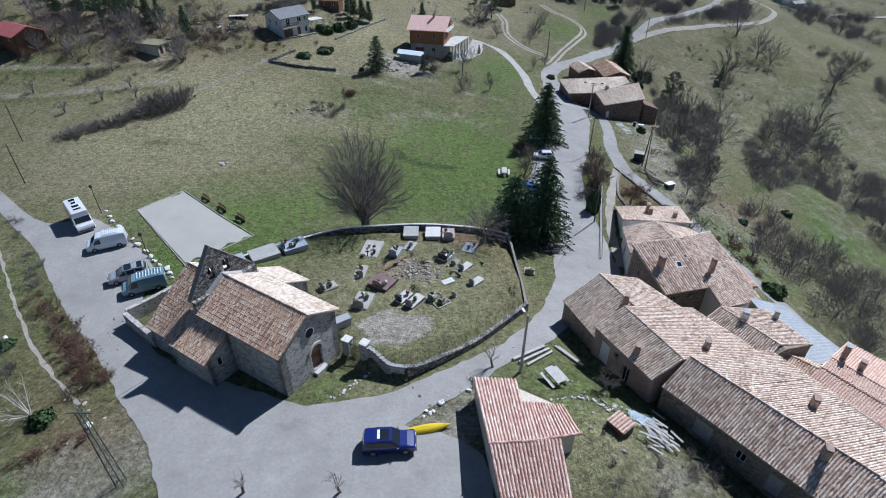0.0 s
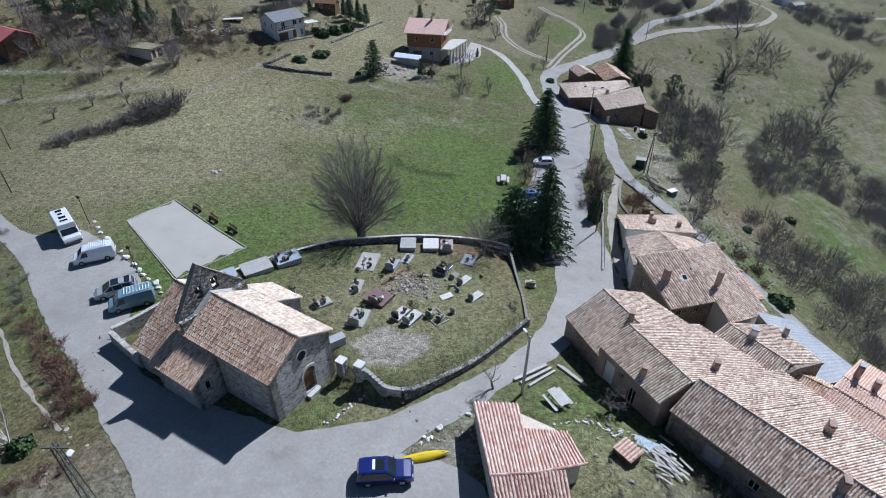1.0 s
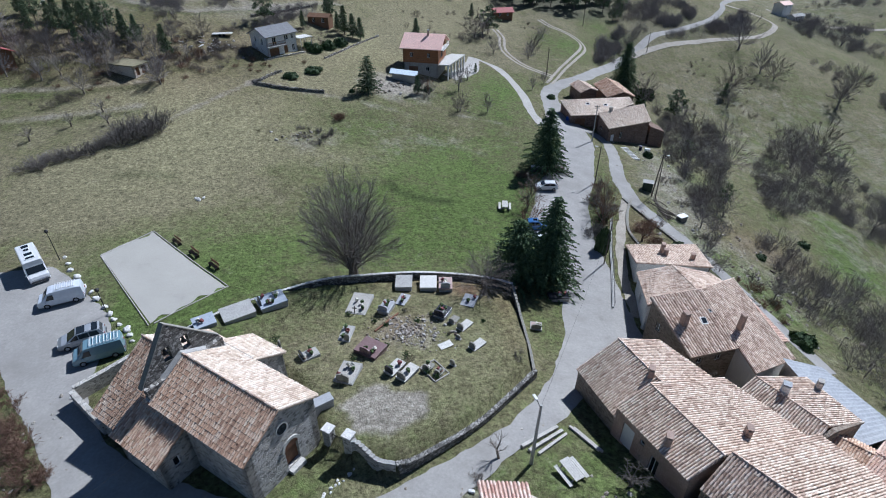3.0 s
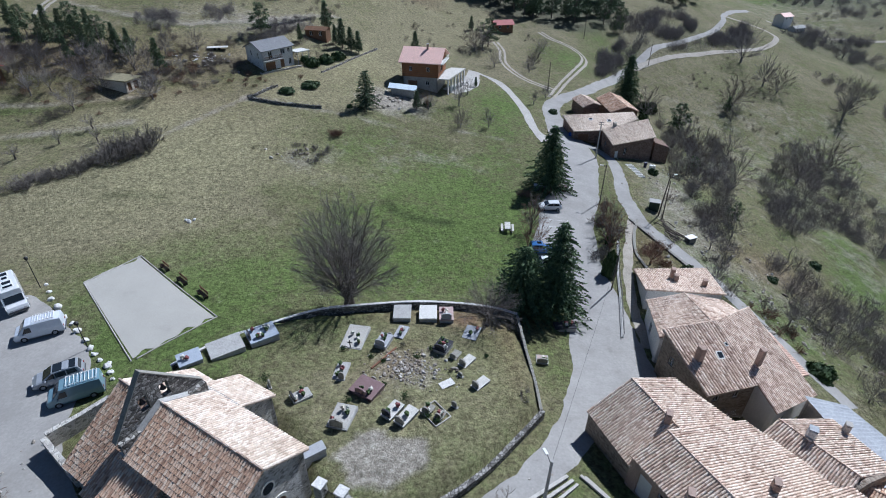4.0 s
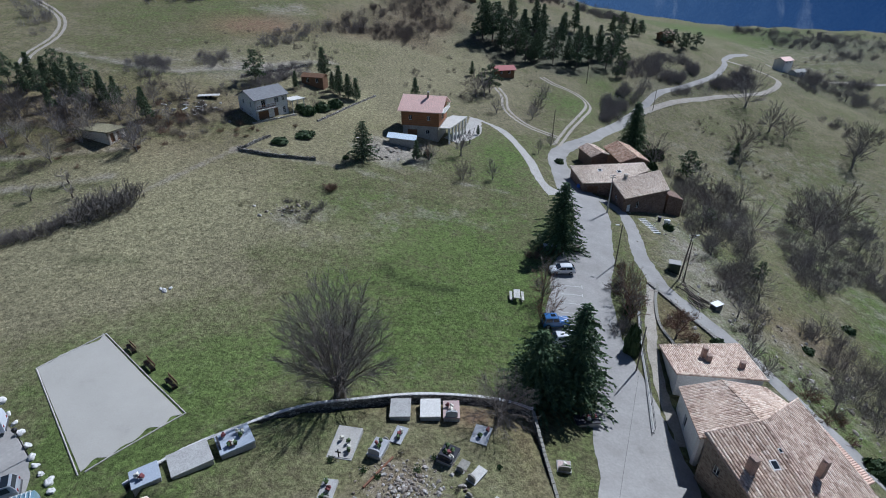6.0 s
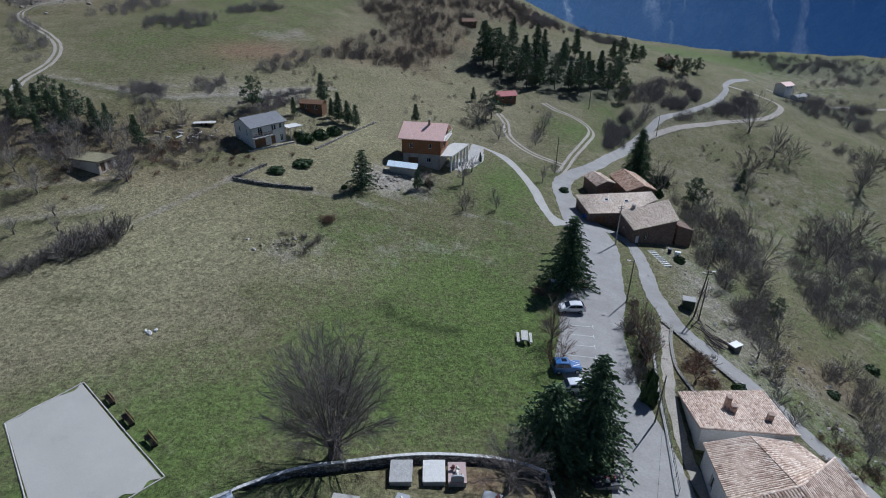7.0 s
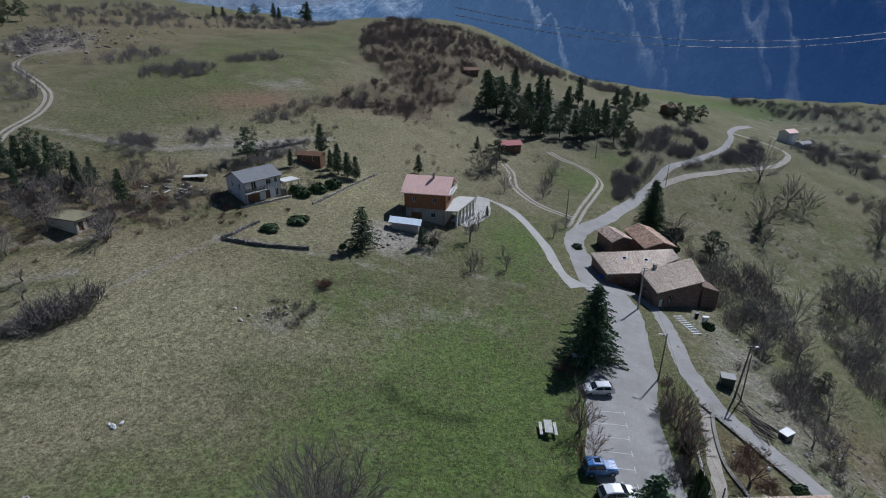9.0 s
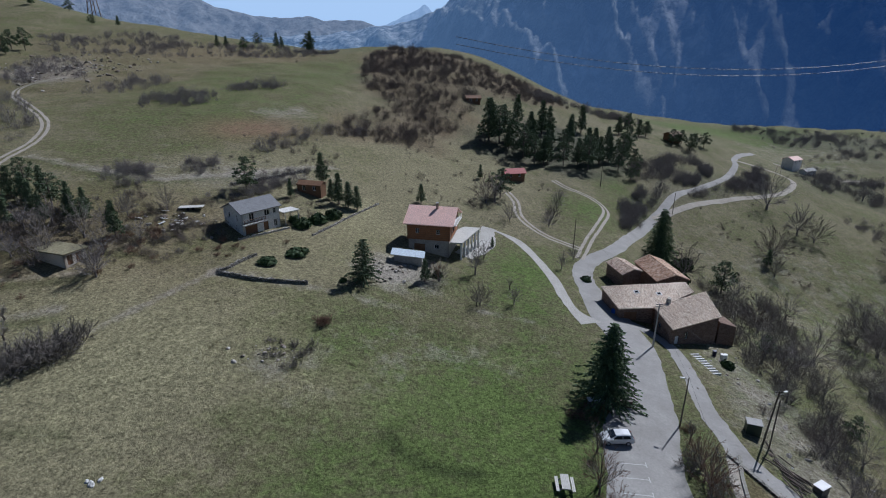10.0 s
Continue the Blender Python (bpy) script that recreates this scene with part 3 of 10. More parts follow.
def turf():
    m = bpy.data.materials.new("turf")
    m.use_nodes = True
    nt = m.node_tree
    bs = nt.nodes["Principled BSDF"]
    pos = nt.nodes.new("ShaderNodeNewGeometry").outputs["Position"]

    def att(k):
        a = nt.nodes.new("ShaderNodeAttribute")
        a.attribute_name = k
        return a.outputs["Fac"]

    def math_node(op, a, b, clamp=False):
        n = nt.nodes.new("ShaderNodeMath")
        n.operation, n.use_clamp = op, clamp
        for s, v in ((n.inputs[0], a), (n.inputs[1], b)):
            if isinstance(v, (int, float)):
                s.default_value = v
            else:
                nt.links.new(v, s)
        return n.outputs[0]

    n1, n2, n3, n4 = noise_node(nt, pos, 0.09, 7, 0.65), noise_node(nt, pos, 0.45, 7, 0.74), noise_node(nt, pos, 2.6, 7, 0.8), noise_node(nt, pos, 0.22, 9, 0.78)
    n5 = noise_node(nt, pos, 1.1, 6, 0.75)

    def spread(n, lo, hi, a, b):
        g = nt.nodes.new("ShaderNodeMapRange")
        for i, v in enumerate((lo, hi, a, b)):
            g.inputs[i + 1].default_value = v
        nt.links.new(n.outputs["Fac"], g.inputs[0])
        return g.outputs[0]

    # straw to green, by soil, by broad patches and by tufts
    n6 = noise_node(nt, pos, 0.035, 5, 0.6)
    k = math_node("ADD", att("lush"), math_node("MULTIPLY", math_node("SUBTRACT", n1.outputs["Fac"], 0.5), 1.5))
    k = math_node("ADD", k, math_node("MULTIPLY", math_node("SUBTRACT", n6.outputs["Fac"], 0.5), 0.9))
    k = math_node("ADD", k, math_node("MULTIPLY", math_node("SUBTRACT", n2.outputs["Fac"], 0.5), 1.7))
    k = math_node("SUBTRACT", k, math_node("MULTIPLY", att("bleached"), 0.35))
    k = math_node("ADD", k, math_node("MULTIPLY", math_node("SUBTRACT", n5.outputs["Fac"], 0.5), 1.2), True)
    r = nt.nodes.new("ShaderNodeValToRGB")
    stops = ((0.0, (0.172, 0.154, 0.096)), (0.28, (0.131, 0.126, 0.066)), (0.6, (0.114, 0.124, 0.055)), (1.0, (0.094, 0.130, 0.039)))
    while len(r.color_ramp.elements) < 4:
        r.color_ramp.elements.new(0.5)
    for e, (p, c) in zip(r.color_ramp.elements, stops):
        e.position, e.color = p, (*c, 1)
    nt.links.new(k, r.inputs[0])
    straw = math_node("MULTIPLY", att("bleached"), math_node("MULTIPLY", n4.outputs["Fac"], 1.6), True)
    grass = mix_node(nt, straw, r.outputs[0], (0.265, 0.246, 0.142))
    b = math_node("ADD", math_node("SUBTRACT", att("bare"), 0.62), math_node("MULTIPLY", n4.outputs["Fac"], 0.95))
    b = math_node("MULTIPLY", math_node("SUBTRACT", b, 0.05), 3.2, True)
    stones = nt.nodes.new("ShaderNodeValToRGB")
    stones.color_ramp.elements[0].position, stones.color_ramp.elements[1].position = 0.40, 0.64
    stones.color_ramp.elements[0].color, stones.color_ramp.elements[1].color = (0.235, 0.212, 0.172, 1), (0.345, 0.318, 0.27, 1)
    nt.links.new(n3.outputs["Fac"], stones.inputs[0])
    col = mix_node(nt, b, grass, stones.outputs[0])
    e = math_node("MULTIPLY", att("earth"), math_node("MULTIPLY", n2.outputs["Fac"], 1.7), True)
    col = mix_node(nt, e, col, (0.195, 0.132, 0.085))
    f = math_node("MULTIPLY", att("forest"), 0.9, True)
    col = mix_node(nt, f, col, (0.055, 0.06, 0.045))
    d = math_node("MULTIPLY", att("damp"), math_node("MULTIPLY", n2.outputs["Fac"], 1.6), True)
    col = mix_node(nt, d, col, (0.045, 0.058, 0.022))
    calm = math_node("SUBTRACT", 1.0, math_node("MULTIPLY", b, 0.7))
    col = mix_node(nt, calm, col, mix_node(nt, 1.0, col, spread(n3, 0.35, 0.65, 0.42, 1.62), "MULTIPLY"))
    col = mix_node(nt, 1.0, col, spread(n5, 0.36, 0.64, 0.66, 1.34), "MULTIPLY")
    nt.links.new(col, bs.inputs["Base Color"])
    bs.inputs["Roughness"].default_value, bs.inputs["Specular IOR Level"].default_value = 0.95, 0.1
    bump = nt.nodes.new("ShaderNodeBump")
    bump.inputs["Strength"].default_value, bump.inputs["Distance"].default_value = 1.0, 0.25
    nt.links.new(n3.outputs["Fac"], bump.inputs["Height"])
    nt.links.new(bump.outputs[0], bs.inputs["Normal"])
    return m


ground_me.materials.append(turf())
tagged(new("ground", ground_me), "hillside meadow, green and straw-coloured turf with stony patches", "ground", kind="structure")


# ---- mountains across the gorge ----
def mountain_mat(name, dark, pale, air, thick_air, glow, scree=0.5):
    """Woods and rock with scree chutes; the blue air between is painted on as a glow."""
    m = bpy.data.materials.new(name)
    m.use_nodes = True
    nt = m.node_tree
    bs = nt.nodes["Principled BSDF"]
    geo = nt.nodes.new("ShaderNodeNewGeometry")
    pos = geo.outputs["Position"]
    warp = noise_node(nt, pos, 0.006, 4, 0.6)
    wv = nt.nodes.new("ShaderNodeVectorMath")
    wv.operation = "MULTIPLY_ADD"
    wv.inputs[1].default_value = (150, 150, 60)
    nt.links.new(warp.outputs["Color"], wv.inputs[0])
    nt.links.new(pos, wv.inputs[2])
    mp = nt.nodes.new("ShaderNodeMapping")
    mp.inputs["Scale"].default_value = (0.04, 0.003, 0.006)
    nt.links.new(wv.outputs[0], mp.inputs[0])
    streak = noise_node(nt, mp.outputs[0], 1.0, 6, 0.62)
    woods = noise_node(nt, pos, 0.02, 10, 0.8)
    broad = noise_node(nt, pos, 0.0028, 5, 0.6)

    def rng_map(sock, lo, hi, a, b):
        g = nt.nodes.new("ShaderNodeMapRange")
        for i, v in enumerate((lo, hi, a, b)):
            g.inputs[i + 1].default_value = v
        nt.links.new(sock, g.inputs[0])
        return g.outputs[0]

    def times(a, b):
        n = nt.nodes.new("ShaderNodeMath")
        n.operation, n.use_clamp = "MULTIPLY", True
        nt.links.new(a, n.inputs[0])
        nt.links.new(b, n.inputs[1])
        return n.outputs[0]

    chute = times(times(rng_map(streak.outputs["Fac"], 0.62, 0.70, 0, scree), rng_map(broad.outputs["Fac"], 0.45, 0.60, 0, 1)), rng_map(woods.outputs["Fac"], 0.42, 0.58, 0.1, 1))
    rock = times(rng_map(woods.outputs["Fac"], 0.46, 0.60, 0, 0.9), rng_map(broad.outputs["Fac"], 0.44, 0.58, 0.08, 1))
    col = mix_node(nt, 1.0, dark, rng_map(woods.outputs["Fac"], 0.32, 0.68, 0.15, 2.1), "MULTIPLY")
    col = mix_node(nt, rock, col, tuple(c * 0.62 for c in pale))
    col = mix_node(nt, chute, col, pale)
    nt.links.new(col, bs.inputs["Base Color"])
    bs.inputs["Roughness"].default_value, bs.inputs["Specular IOR Level"].default_value = 1.0, 0.0
    bump = nt.nodes.new("ShaderNodeBump")
    bump.inputs["Strength"].default_value, bump.inputs["Distance"].default_value = 1.0, 26.0
    nt.links.new(woods.outputs["Fac"], bump.inputs["Height"])
    nt.links.new(bump.outputs[0], bs.inputs["Normal"])
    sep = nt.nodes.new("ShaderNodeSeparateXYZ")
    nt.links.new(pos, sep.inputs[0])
    # haze put into the emission colour, thicker towards the west
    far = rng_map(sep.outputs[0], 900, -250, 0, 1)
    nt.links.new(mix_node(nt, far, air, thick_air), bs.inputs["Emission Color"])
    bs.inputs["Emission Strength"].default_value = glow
    return m


def mountain(name, az0, az1, d0, d1, foot, crest, mat, label, seed, step=0.3, gully=0.16):
    """A range seen across the valley: crest gives (azimuth, elevation) knots; azimuth in degrees east of north, d in metres."""
    az = np.arange(az0, az1 + step, step)
    fr = np.linspace(0, 1, 64)
    ca, ce = [k[0] for k in crest], [k[1] for k in crest]
    verts = []
    for f in fr:
        for a in az:
            d = d0 + (d1 - d0) * f
            top = 41 + d1 * math.tan(radians(float(np.interp(a, ca, ce)) + 0.16 * noise.fractal(Vector((a * 0.5, 3, seed)), 0.8, 2.1, 5)))
            lean = a + 13.0 * (f - 0.5)
            spur = 1 - 2 * abs(noise.noise(Vector((lean * 0.12 + 0.5 * noise.noise(Vector((a * 0.1, f * 2, seed + 3))), f * 0.7, seed))))
            rib = 1 - 2 * abs(noise.noise(Vector((lean * 0.42 + 0.5 * noise.noise(Vector((a * 0.3, f * 5, seed + 9))), f * 1.6, seed + 7))))
            crag = noise.fractal(Vector((a * 0.8, f * 9, seed)), 0.8, 2.1, 6)
            swell = math.sin(min(1.0, f) * math.pi) ** 0.6
            z = foot + (top - foot) * f ** 0.95 + (top - foot) * gully * swell * (spur + 0.45 * rib) + 26 * swell * crag
            verts.append((math.sin(radians(a)) * d, math.cos(radians(a)) * d + 40, z))
    n = len(az)
    faces = [(r * n + i, r * n + i + 1, (r + 1) * n + i + 1, (r + 1) * n + i) for r in range(len(fr) - 1) for i in range(n - 1)]
    return tagged(mesh_object(name, verts, faces, mat, None, flat=False), label, "mountain", kind="structure")


# airlight painted in as glow, stronger on each farther range
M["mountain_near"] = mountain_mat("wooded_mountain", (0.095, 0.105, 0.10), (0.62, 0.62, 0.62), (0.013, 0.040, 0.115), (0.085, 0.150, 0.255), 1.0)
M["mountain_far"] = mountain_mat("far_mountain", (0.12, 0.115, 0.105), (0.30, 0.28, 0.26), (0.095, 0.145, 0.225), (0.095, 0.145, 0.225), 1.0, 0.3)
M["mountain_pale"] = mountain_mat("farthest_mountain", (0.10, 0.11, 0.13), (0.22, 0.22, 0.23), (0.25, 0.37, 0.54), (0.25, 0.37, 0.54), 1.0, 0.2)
mountain("backdrop_mountain", -18, 78, 1150, 2350, -330, ((-18, 0.6), (-9, 1.2), (-4, 1.9), (0, 3.0), (1.6, 4.1), (5, 6.5), (12, 10.5), (24, 13), (78, 13)), M["mountain_near"], "steep wooded mountainside across the gorge, blue haze painted on as a glow", 3.1, 0.25, 0.13)
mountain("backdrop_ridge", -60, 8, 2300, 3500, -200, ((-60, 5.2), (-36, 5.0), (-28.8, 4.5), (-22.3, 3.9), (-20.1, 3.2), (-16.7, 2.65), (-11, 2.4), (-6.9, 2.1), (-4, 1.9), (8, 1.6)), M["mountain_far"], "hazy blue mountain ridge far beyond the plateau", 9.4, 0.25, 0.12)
mountain("backdrop_peak", -12, 6, 3900, 4400, 0, ((-12, 1.5), (-4.5, 1.9), (-2.6, 3.0), (-1.5, 3.4), (-0.9, 3.95), (-0.5, 3.7), (0, 3.1), (2.0, 2.7), (6, 2.2)), M["mountain_pale"], "bare peak on the skyline, paled by a painted haze glow", 5.2, 0.2, 0.04)

# the open sky low over the ranges
sky_mat = bpy.data.materials.new("hazy_sky")
sky_mat.use_nodes = True
sb = sky_mat.node_tree.nodes["Principled BSDF"]
sb.inputs["Base Color"].default_value, sb.inputs["Roughness"].default_value = (0, 0, 0, 1), 1.0
sb.inputs["Specular IOR Level"].default_value = 0.0
sb.inputs["Emission Color"].default_value, sb.inputs["Emission Strength"].default_value = (0.52, 0.70, 0.92, 1), 1.0
sky_v = [(math.sin(radians(a)) * 5200, math.cos(radians(a)) * 5200, z) for z in (-300, 1200) for a in range(-60, 41, 4)]
mesh_object("backdrop_sky", sky_v, [(i, i + 1, 27 + i, 26 + i) for i in range(25)], sky_mat)
tagged(bpy.data.objects["backdrop_sky"], "pale blue sky low over the mountains", "sky", kind="structure")

# ---- roads ----
def spline(rows, n):
    """Catmull-Rom through rows of numbers, n steps for each span."""
    r = [np.array(v, float) for v in rows]
    r = [2 * r[0] - r[1]] + r + [2 * r[-1] - r[-2]]
    out = []
    for i in range(1, len(r) - 2):
        p0, p1, p2, p3 = r[i - 1:i + 3]
        for k in range(n):
            t = k / n
            out.append(0.5 * (2 * p1 + (p2 - p0) * t + (2 * p0 - 5 * p1 + 4 * p2 - p3) * t * t + (3 * p1 - p0 - 3 * p2 + p3) * t**3))
    return out + [r[-2]]


ROAD_LINES = []


def off_road(x, y, gap):
    """True where a plant of that reach stands clear of every road and track."""
    return all((np.hypot(r[:, 0] - x, r[:, 1] - y) - r[:, 2]).min() > gap for r in ROAD_LINES)


def ribbon(name, pairs, mat, lift, label, across=8, n=10, ragged=0.18, category="road"):
    """A paved strip between two edges that lies on the ground: pairs of left x, y and right x, y."""
    rows = spline(pairs, n)
    ROAD_LINES.append(np.array([((r[0] + r[2]) / 2, (r[1] + r[3]) / 2, math.hypot(r[0] - r[2], r[1] - r[3]) / 2) for r in rows]))
    verts, k = [], across
    for j, (lx, ly, rx, ry) in enumerate(rows):
        w = max(0.1, math.hypot(rx - lx, ry - ly))
        a, b = ragged * noise.noise(Vector((lx * 0.7, ly * 0.7, 1))) * 2 / w, ragged * noise.noise(Vector((rx * 0.7, ry * 0.7, 5))) * 2 / w
        for i in range(k + 1):
            f = a + (1 - a + b) * i / k
            verts.append((lx + (rx - lx) * f, ly + (ry - ly) * f))
    v = np.array(verts)
    z = ground_many(v[:, 0], v[:, 1]) + lift
    faces = [(r * (k + 1) + i, r * (k + 1) + i + 1, (r + 1) * (k + 1) + i + 1, (r + 1) * (k + 1) + i) for r in range(len(rows) - 1) for i in range(k)]
    ob = mesh_object(name, np.column_stack([v, z]), faces, mat, None, flat=False)
    return tagged(ob, label, category, kind="structure")


def lane(centre, width):
    out = []
    c = [Vector(p) for p in centre]
    for i, p in enumerate(c):
        d = (c[min(i + 1, len(c) - 1)] - c[max(i - 1, 0)]).normalized()
        w = width[i] if isinstance(width, (list, tuple)) else width
        out.append((p.x - d.y * w / 2, p.y + d.x * w / 2, p.x + d.y * w / 2, p.y - d.x * w / 2))
    return out


ribbon("road", [(-92, 98, -95, 103), (-80, 83, -84, 88), (-66.1, 69.3, -70, 75.5), (-55.2, 59.9, -58, 66.5), (-49, 53, -51, 67.3), (-44.6, 48.1, -44.5, 62.5), (-41, 44.5, -37.5, 56), (-38.5, 42.1, -34.5, 46), (-34, 37.6, -30, 40), (-30, 33, -24, 36.2), (-26, 29, -19, 34.5), (-23.5, 25.5, -10, 31.2), (-21.5, 22, -4.6, 30.4), (-20.5, 15, 3.4, 27), (-20, 6, 3.6, 15)], M["asphalt"], 0.05, "worn grey asphalt road and forecourt before the church", 22, 12)
ribbon("road", [(-15.5, 31.5, -13, 27), (-10.5, 32.4, -6, 28.5), (-4.5, 34.2, -1, 32.4), (-0.2, 37, 3.1, 35.2), (3.9, 39.9, 6.8, 39), (8.6, 44.6, 11.6, 42.9), (12.3, 50.5, 17.4, 49.6), (15.0, 57.5, 24.8, 56.4), (16.0, 63.7, 25.2, 64.2), (17.8, 70, 25.2, 72.5), (15.6, 78, 24.6, 78.6), (14.6, 84, 25.4, 88), (16.6, 91, 27, 94.5), (18.4, 98.7, 29.2, 100.4), (23, 106.7, 31.6, 110), (26.6, 120, 34, 121), (25.5, 130, 33.2, 133), (26.2, 141, 31.4, 142), (27.2, 151, 31.6, 150), (31.5, 160, 35, 157.5), (41.5, 171, 44.5, 169), (51.4, 186.5, 54, 184.8), (65.2, 207, 67.5, 205.2), (75.8, 221.1, 78, 219.4), (83.6, 231.2, 85.6, 229.4), (98, 244.3, 99.6, 242.1), (112, 256.6, 113.6, 254.6), (126, 274, 128.4, 272.4), (136, 289, 138.4, 288), (140, 298, 142.3, 297), (154, 318.2, 156.6, 316.6), (177, 346.5, 179, 344.3)], M["asphalt"], 0.058, "narrow grey asphalt village road", 8, 8)
ribbon("lane", lane([(31.5, 130.5), (35.2, 127.6), (37.6, 122.2), (36.8, 113), (35.4, 106), (35.2, 100.6), (35.7, 95), (38.4, 89.6), (42.2, 82.6), (46.5, 71), (51, 58)], [2.6, 2.6, 2.6, 2.7, 3.0, 3.2, 3.0, 2.8, 2.7, 2.6, 2.5]), M["asphalt"], 0.05, "narrow lower lane of worn asphalt", 5, 8)
ribbon("lane", lane([(35.2, 99), (32.6, 92), (29.8, 84), (27.8, 77), (26.6, 70), (26.2, 63)], [1.2, 1.4, 1.5, 1.5, 1.5, 1.5]), M["track"], 0.045, "gravel footway below the road", 4, 8, category="path")
ribbon("driveway", [(8.5, 172.5, 11.5, 172), (14.5, 167.7, 18.2, 166), (18.3, 158.3, 21, 155.5), (20.3, 146.5, 22.9, 144), (21.2, 134.2, 23.6, 132), (22.6, 126, 27, 128)], M["gravel"], 0.065, "pale gravel driveway to the chalet", 4, 10)
ribbon("driveway", lane([(3, 150.5), (6, 155), (9, 161), (10, 168), (10.5, 172)], [4, 5, 4.5, 3.5, 3]), M["gravel"], 0.06, "pale gravel yard before the chalet", 4, 8)
ribbon("lane", lane([(68.5, 209), (76.7, 216.1), (93.1, 228.3), (111.9, 240.1), (127.6, 247.9), (144, 261), (154.8, 271.7), (161, 282), (158, 289), (150, 294), (141, 297)], 2.5), M["track"], 0.16, "pale hillside lane with a hairpin bend", 4, 8)
ribbon("lane", lane([(160, 288), (182, 331), (188.7, 325), (199.3, 321.8), (224, 326), (260, 330), (320, 345)][1:], 2.6), M["track"], 0.22, "pale lane on the far plateau", 3, 6)
for off in (-0.75, 0.75):
    for path in ([(31, 159.5), (37, 173), (43.5, 186), (49.4, 199.6), (47.3, 207), (40.4, 213), (37, 219)], [(33, 166), (25, 173.7), (20.6, 184), (21, 195.3), (19.6, 204)], [(-99, 158), (-101.2, 165.1), (-102.9, 179.5), (-109, 193.9), (-122.3, 209.6), (-144.9, 234.4), (-158.2, 257.3), (-152, 275)]):
        c = lane(path, abs(off) * 2)
        ribbon("track", lane([(p[0], p[1]) if off < 0 else (p[2], p[3]) for p in c], 0.8), M["track"], 0.07, "pale wheel rut of a farm track", 2, 10, 0.1, "track")
ribbon("footpath", lane([(-66, 67), (-59.4, 59.2), (-53.8, 52.5), (-49.3, 47.2), (-43.9, 41.4), (-38, 36.2), (-33.8, 32.9)], 0.34), M["track"], 0.04, "narrow trodden footpath in grass", 2, 10, 0.15, "path")
ribbon("court", [(-41.7, 76.4, -27.0, 63.4), (-43.5, 73.5, -29.2, 60.6), (-45.8, 70, -33, 56)], M["gravel_court"], 0.05, "grey gravel court for ball games", 30, 16, 0.45, "court")


# ---- roofs and walls ----
def roof(parent, R0, R1, E0, E1, key, pieces=0, spacing=0.24, row=0.38, seed=1, name="roof", thick=0.16, ridge_tiles=True):
    """A slope of round clay tiles from the ridge R0-R1 down to the eave E0-E1."""
    R0, R1, E0, E1 = (np.array(p, float) for p in (R0, R1, E0, E1))
    rng = np.random.default_rng(seed)
    bm = bmesh.new()
    low = [Vector(p) - Vector((0, 0, thick)) for p in (R0, R1, E1, E0)]
    prism(bm, low, [Vector(p) for p in (R0, R1, E1, E0)])
    deck = part(name, bm, M["deck_" + key], parent)
    across = (R1 - R0 + E1 - E0) / 2
    cols = max(2, int(np.linalg.norm(across) / spacing))
    seg = 4
    verts, faces, singles = [], [], 0
    ang = np.linspace(0, math.pi, seg + 1)
    for c in range(cols):
        f = (c + 0.5) / cols
        a, b = R0 + (R1 - R0) * f, E0 + (E1 - E0) * f
        L = np.linalg.norm(b - a)
        d = (b - a) / L
        s = across / np.linalg.norm(across)
        s = s - d * (s @ d)
        s /= np.linalg.norm(s)
        up = np.cross(s, d)
        if up[2] < 0:
            up, s = -up, -s
        rows = max(1, int(L / row))
        wob = rng.normal(0, 0.012)
        for k in range(rows):
            p = a + d * (L * k / rows - 0.03) + s * (wob + rng.normal(0, 0.010)) + up * 0.006
            ln = L / rows + 0.08
            tilt = rng.normal(0, 0.014)
            r0, r1 = spacing * 0.35, spacing * 0.42
            ring0 = [p + s * (math.cos(t) * r0 + tilt) + up * (math.sin(t) * r0 * 0.95) for t in ang]
            ring1 = [p + d * ln + s * (math.cos(t) * r1 - tilt) + up * (math.sin(t) * r1 * 0.95 + 0.012) for t in ang]
            vv = ring0 + ring1
            ff = [(i, i + 1, seg + 2 + i, seg + 1 + i) for i in range(seg)] + [tuple(range(seg + 1, 2 * seg + 2))]
            if singles < pieces and c % 2 == 0:
                if singles == 0:
                    base = p.copy()
                    mesh_object("roof_tile", vv, ff, M["piece_" + key], deck)
                    first = deck.children[0].data
                else:
                    o = new("roof_tile", first)
                    o.parent = deck
                    o.location = p - base
                singles += 1
                continue
            n = len(verts)
            verts += vv
            faces += [tuple(i + n for i in q) for q in ff]
    tiles = mesh_object("roof_tiles", verts, faces, M["tile_" + key], deck)
    tagged(tiles, kind="stuff")
    if ridge_tiles:
        bm = bmesh.new()
        L = np.linalg.norm(R1 - R0)
        n = max(2, int(L / 0.42))
        for k in range(n):
            p, q = R0 + (R1 - R0) * k / n, R0 + (R1 - R0) * (k + 1.12) / n
            tube(bm, [p + (0, 0, 0.02), q + (0, 0, 0.045)], [0.10, 0.125], 7)
        part("ridge_tiles", bm, M["tile_" + key], deck)
    return deck


